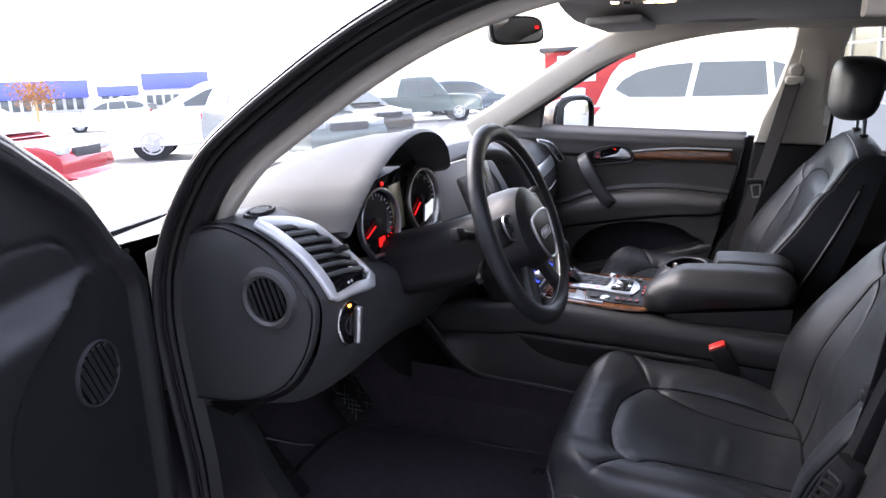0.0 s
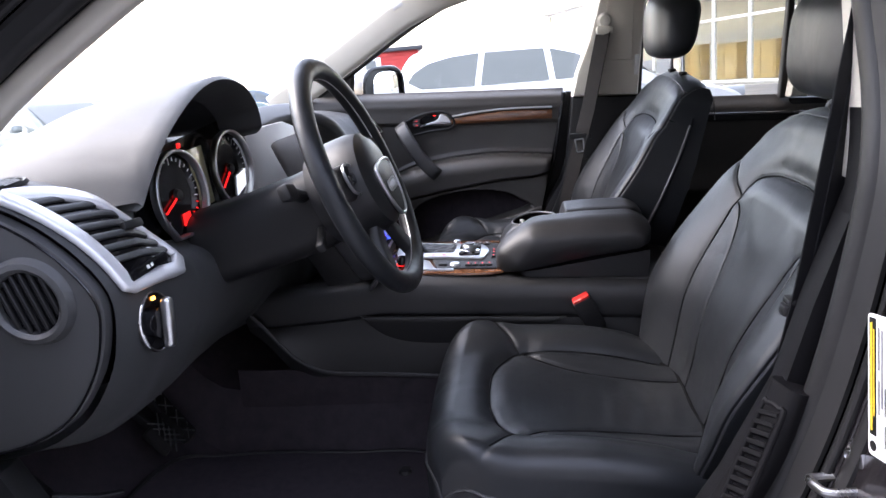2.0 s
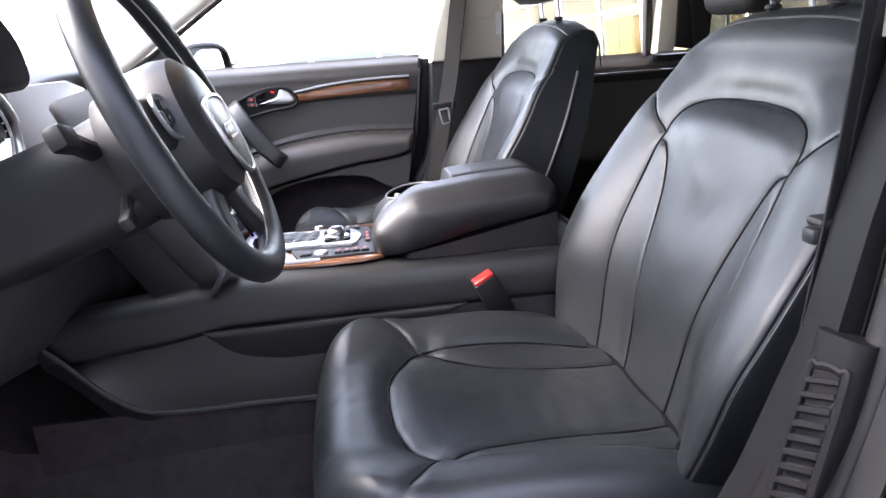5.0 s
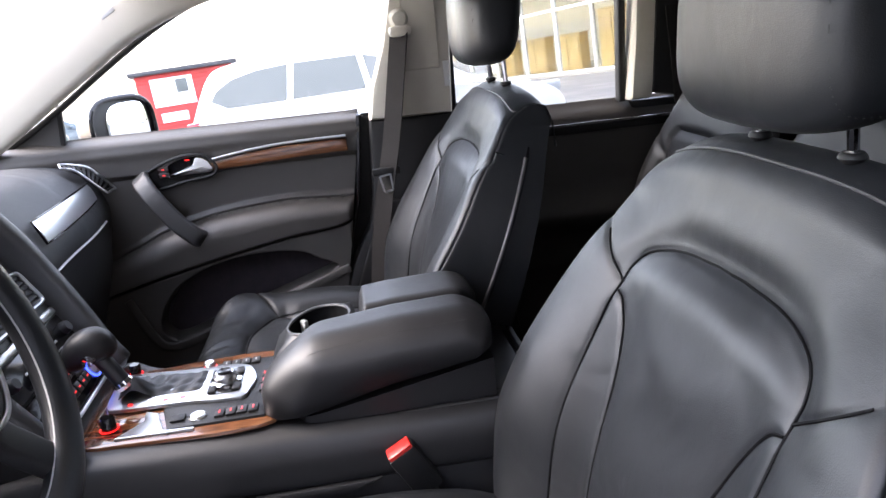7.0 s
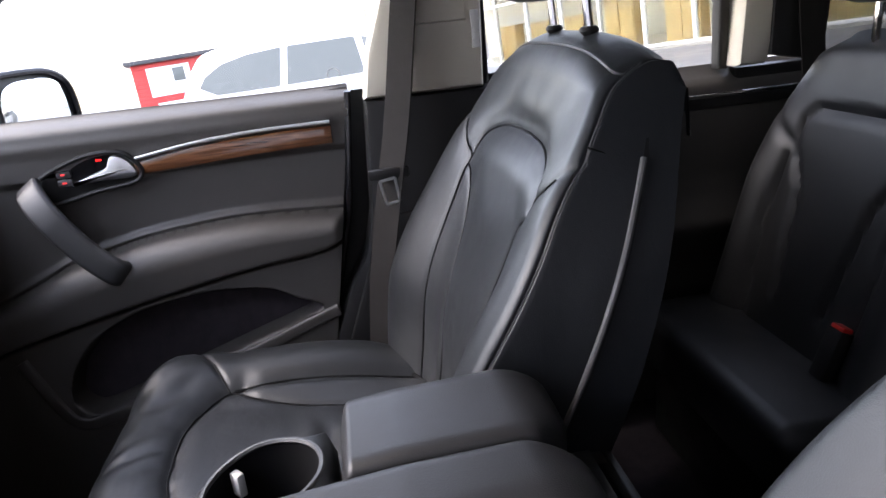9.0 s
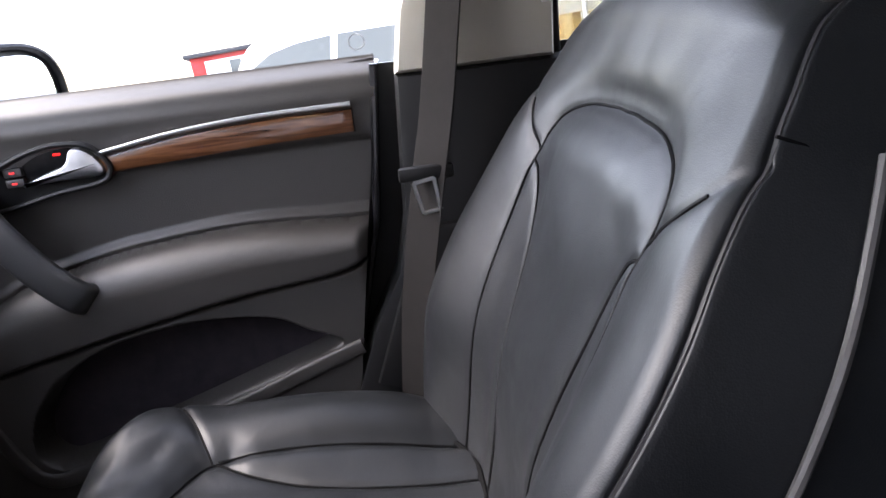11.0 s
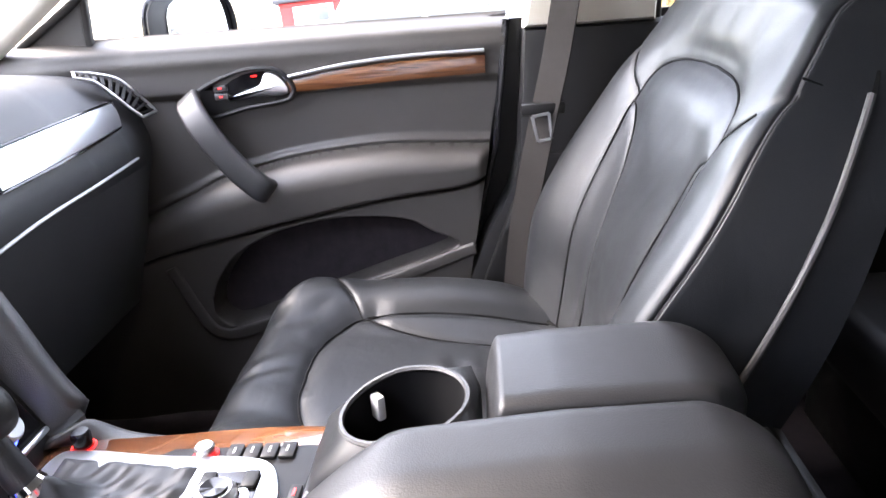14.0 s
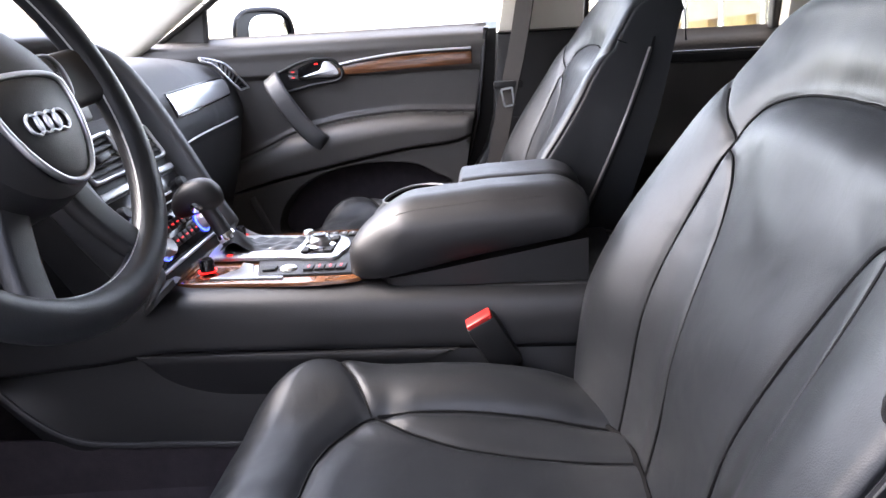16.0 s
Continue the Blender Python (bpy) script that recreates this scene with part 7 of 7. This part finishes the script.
REDCLAD = mat("red_painted_boards", (0.50, 0.045, 0.04), 0.6, vary=0.2, scale=3, bump=0.2, bscale=30)
CREAMW = mat("cream_render", (0.62, 0.60, 0.54), 0.8, vary=0.06, scale=1.5)
BLUEP = mat("blue_fascia", (0.13, 0.15, 0.50), 0.5, vary=0.1, scale=1)
PINE = mat("pale_pine", (0.55, 0.38, 0.16), 0.5, vary=0.25, scale=4)
FLOORW = mat("showroom_floor", (0.55, 0.53, 0.48), 0.3, vary=0.1, scale=2)
SHOPL = mat("showroom_lamp", (1.0, 0.95, 0.85), 0.5, emit=4.0)
DARKM = mat("dark_metal", (0.05, 0.05, 0.055), 0.5, 0.3)
SHOPGLASS = pane_mat("shopfront_glass", (0.93, 0.95, 0.93))

n = 40
gx = np.sign(np.linspace(-1, 1, n)) * np.abs(np.linspace(-1, 1, n)) ** 2.5 * 900
GX, GY = np.meshgrid(gx, gx)
tagged(part("ground", moved(sheet(GX, GY, 0 * GX), OUT), ASPHALT), "pale wet asphalt of the parking lot", "ground", kind="structure")


# added wall, never in view: holds back sky light from the driver's side
WALLP = mat("light_blocker_grey", (0.24, 0.235, 0.24), 0.85, vary=0.3, scale=2.0, bump=0.4, bscale=25)
tagged(part("light_blocker_wall", moved(rbox(-7.3, -7.0, -18, 10, -1.0, 5.5, 0.02), OUT), WALLP), "plain grey wall out of view, added to cut sky light from the driver's side", "wall", kind="structure")


def polar(heading, dist, z=0.0):
    h = radians(heading)
    return (EYE0.x + dist * math.sin(h), EYE0.y + dist * math.cos(h), z)


PROFILES = {
    "suv": dict(body=[(-2.33, 0.42), (-2.36, 0.70), (-2.30, 0.98), (-2.05, 1.08), (-1.0, 1.10), (0.6, 1.06), (1.30, 0.98), (2.05, 0.86), (2.33, 0.68), (2.36, 0.42), (2.25, 0.30), (-2.25, 0.30)],
                cabin=[(-2.26, 1.00), (-2.02, 1.50), (-1.75, 1.66), (-0.9, 1.70), (0.1, 1.64), (0.55, 1.48), (1.35, 1.00)],
                panes=[[(-1.98, 1.27), (-1.90, 1.38), (-1.70, 1.49), (-1.40, 1.55), (-1.02, 1.57), (-1.10, 1.15), (-1.80, 1.17)], [(-1.02, 1.15), (-0.94, 1.57), (-0.18, 1.55), (-0.13, 1.14)], [(-0.05, 1.14), (-0.10, 1.54), (0.22, 1.45), (0.86, 1.13)]]),
    "pickup": dict(body=[(-2.75, 0.50), (-2.78, 0.98), (-2.70, 1.08), (0.4, 1.10), (1.30, 1.12), (2.35, 1.06), (2.68, 0.92), (2.75, 0.5), (2.6, 0.42), (-2.6, 0.42)],
                   cabin=[(-0.85, 1.08), (-0.68, 1.72), (-0.45, 1.84), (0.45, 1.85), (0.75, 1.78), (1.35, 1.10)],
                   panes=[[(-0.55, 1.18), (-0.48, 1.70), (0.02, 1.72), (0.02, 1.16)], [(0.10, 1.16), (0.10, 1.72), (0.55, 1.70), (1.05, 1.14)]]),
}


def vehicle(name, label, kind, paint, at, facing, group="parked cars", scale=1.0):
    """A parked vehicle, its nose along the heading facing."""
    P = PROFILES[kind]
    car = thing(name, label, "car", group=group)
    h = radians(facing)
    m = OUT @ Matrix.Translation(at) @ Matrix.Rotation(math.pi / 2 - h, 4, "Z") @ Matrix.Scale(scale, 4)
    W = 0.93 if kind == "suv" else 0.98
    b = curve(P["body"], 72, True)
    rows_ = []
    c0 = np.array([0, 0.65])
    for y, ins in ((-W, 0.05), (-W * 0.97, 0.015), (-W * 0.85, 0.0), (W * 0.85, 0.0), (W * 0.97, 0.015), (W, 0.05)):
        q = c0 + (b - c0) * (1 - ins)
        rows_.append(np.c_[q[:, 0], np.full(72, y), q[:, 1]])
    R_ = np.array(rows_)
    vf = grid(R_[..., 0], R_[..., 1], R_[..., 2], loop_u=True)
    body = part("body", moved((vf[0], vf[1] + [tuple(range(72))[::-1], tuple(len(vf[0]) - 72 + i for i in range(72))]), m), paint, car)
    cb = curve(P["cabin"], 40)
    rows_ = []
    flank = lambda z: W - 0.04 - 0.20 * (z - 1.0) / 0.68
    for sd, zf, lift in ((-1, 0.0, 0), (-1, 0.5, 0), (-1, 0.93, 0), (-0.93, 1.0, 0), (-0.5, 1.0, 0.02), (0.5, 1.0, 0.02), (0.93, 1.0, 0), (1, 0.93, 0), (1, 0.5, 0), (1, 0.0, 0)):
        z = 1.0 + (cb[:, 1] - 1.0) * zf
        rows_.append(np.c_[cb[:, 0], sd * flank(z), z + lift * (cb[:, 1] > 1.3)])
    R_ = np.array(rows_)
    part("cabin", moved(grid(R_[..., 0], R_[..., 1], R_[..., 2]), m), paint, car)
    for s in (-1, 1):
        for pn in P["panes"]:
            V_ = []
            for x, z in pn:
                V_.append((x, s * flank(z), z))
            part("side_window", moved((np.array(V_) + (0, s * 0.012, 0), [tuple(range(len(pn)))]), m), GLASSDARK, car)
    f0, f1 = (cb[-1], cb[-9]) if kind == "suv" else (cb[-2], cb[-10])
    wsx = lambda p, q: [(p[0] + 0.012, -0.72, p[1] + 0.02), (p[0] + 0.012, 0.72, p[1] + 0.02), (q[0] + 0.012, 0.62, q[1] + 0.015), (q[0] + 0.012, -0.62, q[1] + 0.015)]
    part("windscreen", moved((np.array(wsx((P["cabin"][-1][0] - 0.06, 1.06), (P["cabin"][-2][0], P["cabin"][-2][1] + 0.0))), [(0, 1, 2, 3)]), m), GLASSDARK, car)
    r0 = P["cabin"]
    part("rear_window", moved((np.array([(r0[0][0] + 0.08, -0.66, 1.14), (r0[0][0] + 0.08, 0.66, 1.14), (r0[1][0] + 0.02, 0.60, r0[1][1] + 0.02), (r0[1][0] + 0.02, -0.60, r0[1][1] + 0.02)]) + (-0.03, 0, 0), [(0, 1, 2, 3)]), m), GLASSDARK, car)
    L_ = abs(P["body"][0][0])
    for s in (-1, 1):
        part("tail_lamp", moved(rbox(-L_ + 0.02, -L_ + 0.34, s * 0.78 - 0.14, s * 0.78 + 0.14, 0.90, 1.06, 0.03), m), REDLENS, car)
        part("headlamp", moved(rbox(L_ - 0.36, L_ - 0.02, s * 0.70 - 0.17, s * 0.70 + 0.17, 0.72, 0.86, 0.03), m), CLEARL, car)
        for wx in (-1.42, 1.42) if kind == "suv" else (-1.75, 1.75):
            wh = part("wheel", moved(lathe([(0.0, 0.10), (0.24, 0.11), (0.27, 0.09), (0.35, 0.07), (0.37, 0.0), (0.37, -0.12)], 32), m @ Matrix.Translation((wx, s * (W - 0.11), 0.37)) @ pose(0, 0, 0, -90 * s)), TYRE, car)
            part("rim", moved(lathe([(0.05, 0.115), (0.21, 0.10), (0.245, 0.12), (0.25, 0.10)], 28), m @ Matrix.Translation((wx, s * (W - 0.105), 0.37)) @ pose(0, 0, 0, -90 * s)), SILVERP, wh)
            for q in range(5):
                part("rim_spoke", moved(rbox(0.03, 0.23, -0.025, 0.025, 0.112, 0.128, 0.004, 1), m @ Matrix.Translation((wx, s * (W - 0.105), 0.37)) @ pose(0, 0, 0, -90 * s) @ pose(0, 0, 0, 0, 0, 72 * q)), SILVERP, wh)
            part("wheel_arch", moved(lathe([(0.0, 0.0), (0.43, 0.0), (0.43, -0.05)], 32), m @ Matrix.Translation((wx, s * (W + 0.004), 0.40)) @ pose(0, 0, 0, -90 * s) @ pose(0, 0, -0.01)), TYRE, car)
    part("grille", moved(rbox(L_ - 0.06, L_ + 0.012, -0.45, 0.45, 0.60, 0.82, 0.02), m), DARKM, car)
    part("bumper", moved(join(rbox(L_ - 0.12, L_ + 0.03, -0.86, 0.86, 0.34, 0.56, 0.05), rbox(-L_ - 0.03, -L_ + 0.12, -0.86, 0.86, 0.40, 0.62, 0.05)), m), paint if kind == "suv" else SILVERP, car)
    part("number_plate", moved(rbox(-L_ - 0.035, -L_ - 0.02, -0.15, 0.15, 0.66, 0.80, 0.004), m), WHITE, car)
    for s in (-1, 1):
        part("wing_mirror", moved(rbox(0.66, 0.82, s * (W + 0.09) - 0.10, s * (W + 0.09) + 0.10, 1.06, 1.20, 0.04), m), paint, car)
        for hx in (-0.55, 0.30):
            part("door_handle", moved(rbox(hx - 0.10, hx + 0.10, s * (W + 0.005) - 0.015, s * (W + 0.005) + 0.015, 0.985, 1.01, 0.006), m), paint, car)
    return car


car_paint = lambda nm, c: mat(nm, c, 0.25, 0.2, coat=0.7, vary=0.04, scale=1)
w_suv = vehicle("white_suv", "white sport utility car parked alongside", "suv", WHITECAR, (8.7, -0.22, 0), 180)
vehicle("pickup_truck", "grey-green pickup truck parked across the lot", "pickup", car_paint("grey_green_paint", (0.10, 0.135, 0.125)), polar(65.8, 31), 152)
vehicle("blue_suv", "blue-grey sport utility car behind the pickup", "suv", car_paint("blue_grey_paint", (0.11, 0.14, 0.16)), polar(69.8, 38), 145)
vehicle("dark_suv", "dark bronze sport utility car in the front row", "suv", car_paint("bronze_paint", (0.07, 0.06, 0.055)), polar(59.3, 20.7), 200)
vehicle("grey_crossover", "grey-green crossover parked in the front row", "suv", car_paint("pale_grey_green_paint", (0.14, 0.17, 0.165)), polar(55.7, 15.9), 205)
vehicle("white_van", "white people carrier parked across the aisle", "suv", WHITECAR, polar(50.6, 19), 322, scale=1.08)
vehicle("red_hatchback", "red car parked beyond the open door", "suv", car_paint("red_paint", (0.42, 0.03, 0.04)), polar(33.2, 13.6), 158, scale=0.92)
vehicle("white_saloon", "white car parked beyond the grass verge", "suv", WHITECAR, polar(42.8, 40), 310, scale=0.9)
vehicle("dark_pickup", "small dark pickup truck far across the road", "pickup", car_paint("black_paint", (0.03, 0.03, 0.035)), polar(44.3, 84), 110)

# verge and kerb
vg = thing("grass_verge", "yellow-green grass verge with a pale kerb", "grass verge", kind="stuff")
a0, a1 = Vector(polar(37, 27)), Vector(polar(49, 24))
d_ = (a1 - a0).normalized()
vm = OUT @ basis(a0, d_, (-d_.y, d_.x, 0))
L_ = (a1 - a0).length
part("turf", moved(rbox(0, L_, 0.0, 1.5, 0.0, 0.16, 0.05), vm), GRASS, vg)
part("kerb", moved(rbox(0, L_, -0.18, 0.0, 0.0, 0.14, 0.02), vm), KERB, vg)

# far shops with blue fascias
for h0, h1, d0, top, lab in ((31, 41.8, 140, 5.3, "distant white store with a tall blue fascia"), (42.5, 45.1, 130, 3.9, "distant white shop with a blue awning"), (45.5, 50, 150, 6.4, "distant pale store with a blue gable")):
    st = thing("distant_store", lab, "building", group="distant stores")
    p0, p1 = Vector(polar(h0, d0)), Vector(polar(h1, d0))
    dd_ = (p1 - p0).normalized()
    sm_ = OUT @ basis(p0, dd_, (-dd_.y, dd_.x, 0))
    LL = (p1 - p0).length
    part("wall", moved(rbox(0, LL, 0, 8, 0, top - 1.4, 0.02), sm_), CREAMW, st)
    part("fascia", moved(rbox(-0.2, LL + 0.2, -0.4, 8, top - 1.6 if top < 5 else top - 3.0, top, 0.05), sm_), BLUEP, st)
    for i in range(int(LL / 1.6)):
        part("shop_window", moved(rbox(0.4 + i * 1.6, 1.5 + i * 1.6, -0.05, 0.05, 0.4, 2.3, 0.01), sm_), GLASSDARK, st)
random.seed(5)
tree = thing("autumn_tree", "small orange autumn tree before the far store", "tree")
tb = Vector(polar(38.5, 70))
part("trunk", moved(lathe([(0.14, 0), (0.10, 1.2), (0.05, 2.4), (0.0, 3.0)], 10), OUT @ Matrix.Translation(tb)), PINE, tree)
lv_, lf_ = [], []
for i in range(900):
    c = Vector((random.gauss(0, 0.9), random.gauss(0, 0.9), 2.4 + random.gauss(0, 0.6)))
    u_, w_ = Vector((random.uniform(-1, 1), random.uniform(-1, 1), random.uniform(-1, 1))).normalized() * 0.14, Vector((random.uniform(-1, 1), random.uniform(-1, 1), random.uniform(-1, 1))).normalized() * 0.09
    lf_.append(tuple(range(len(lv_), len(lv_) + 4)))
    lv_ += [c - u_, c - w_, c + u_, c + w_]
part("crown", moved((np.array([tuple(v) for v in lv_]), lf_), OUT @ Matrix.Translation(tb)), mat("orange_leaves", (0.35, 0.16, 0.05), 0.8, vary=0.4, scale=3), tree, "thin orange leaves")

# red boarded hut behind the white car
hut = thing("red_hut", "red boarded hut with white panels and a dark flat roof", "building")
p0, p1 = Vector(polar(76, 43)), Vector(polar(82.8, 43))
dd_ = (p1 - p0).normalized()
hm = OUT @ basis(p0, dd_, (-dd_.y, dd_.x, 0))
LL = (p1 - p0).length
part("wall", moved(rbox(0, LL, 0, 4, 0, 3.1, 0.02), hm), REDCLAD, hut)
for i in range(15):
    part("board", moved(rbox(-0.02, LL + 0.02, -0.035, 0.0, 0.06 + i * 0.20, 0.235 + i * 0.20, 0.012, 1), hm), REDCLAD, hut)
part("roof", moved(rbox(-0.3, LL + 0.3, -0.5, 4.2, 3.1, 3.32, 0.03), hm), DARKM, hut, "dark flat roof edge")
part("white_panel", moved(rbox(0.7, 2.9, -0.09, -0.04, 1.35, 2.85, 0.01), hm), WHITE, hut)
part("window", moved(rbox(2.0, 2.6, -0.13, -0.09, 2.0, 2.7, 0.01), hm), GLASSDARK, hut)
part("white_panel", moved(rbox(0.9, 2.3, -0.09, -0.04, 0.5, 1.0, 0.01), hm), WHITE, hut)

# showroom with a glazed front
shop = thing("showroom", "glazed car showroom with cream frames and pine furniture inside", "building")
q0, q1 = Vector((42, -2.0, 0)), Vector((13.5, -14.5, 0))
dd_ = (q1 - q0).normalized()
fm = OUT @ basis(q0, dd_, (-dd_.y, dd_.x, 0))
LL = (q1 - q0).length
inw = -1.0 if (Vector((-dd_.y, dd_.x, 0)).dot(-q0)) > 0 else 1.0
part("parapet", moved(rbox(-1, LL + 1, min(0, inw * 9) - 0.6 * (inw > 0), max(0, inw * 9) + 0.6 * (inw < 0), 4.3, 5.6, 0.05), fm), CREAMW, shop)
part("floor_slab", moved(rbox(-1, LL + 1, min(0, inw * 9), max(0, inw * 9), 0.0, 0.12, 0.01), fm), FLOORW, shop)
part("back_wall", moved(rbox(-1, LL + 1, inw * 9 - 0.1, inw * 9 + 0.1, 0, 4.4, 0.01), fm), CREAMW, shop)
part("end_wall", moved(rbox(LL + 0.8, LL + 1, min(0, inw * 9), max(0, inw * 9), 0, 4.4, 0.01), fm), CREAMW, shop)
nb_ = int(LL / 2.05)
for i in range(nb_ + 1):
    part("mullion", moved(rbox(i * 2.05 - 0.06, i * 2.05 + 0.06, -0.08, 0.08, 0.1, 4.3, 0.01), fm), WHITE if i % 3 else CREAMW, shop)
    if i < nb_:
        pg = part("pane", moved(rbox(i * 2.05 + 0.07, i * 2.05 + 1.98, -0.01, 0.01, 0.15, 4.25, 0), fm), SHOPGLASS, shop)
        pg.visible_shadow = False
for z in (0.14, 2.55, 3.45, 4.26):
    part("transom", moved(rbox(0, LL, -0.07, 0.07, z - 0.05, z + 0.05, 0.01), fm), WHITE, shop)
for i in range(9):
    x = 2.0 + i * 3.1
    part("ceiling_lamp", moved(rbox(x, x + 1.2, inw * 4.5 - 0.3, inw * 4.5 + 0.3, 4.18, 4.24, 0.01), fm), SHOPL, shop, "lit ceiling panel")
random.seed(8)
for i in range(7):
    x = 9 + i * 2.7
    cb_ = thing("pine_cabinet", "pale pine display cabinet inside the showroom", "cabinet", group="showroom cabinets")
    hgt = 1.5 + 0.8 * random.random()
    y = inw * (1.6 + random.random())
    part("carcass", moved(rbox(x, x + 1.5, y - 0.25, y + 0.25, 0.12, hgt, 0.02), fm), PINE, cb_)
    part("door", moved(join(rbox(x + 0.06, x + 0.72, y - inw * 0.27 - 0.015, y - inw * 0.27 + 0.015, 0.2, hgt - 0.1, 0.008), rbox(x + 0.78, x + 1.44, y - inw * 0.27 - 0.015, y - inw * 0.27 + 0.015, 0.2, hgt - 0.1, 0.008)), fm), PINE, cb_)
    part("top_board", moved(rbox(x - 0.04, x + 1.54, y - 0.3, y + 0.3, hgt, hgt + 0.04, 0.008), fm), PINE, cb_)
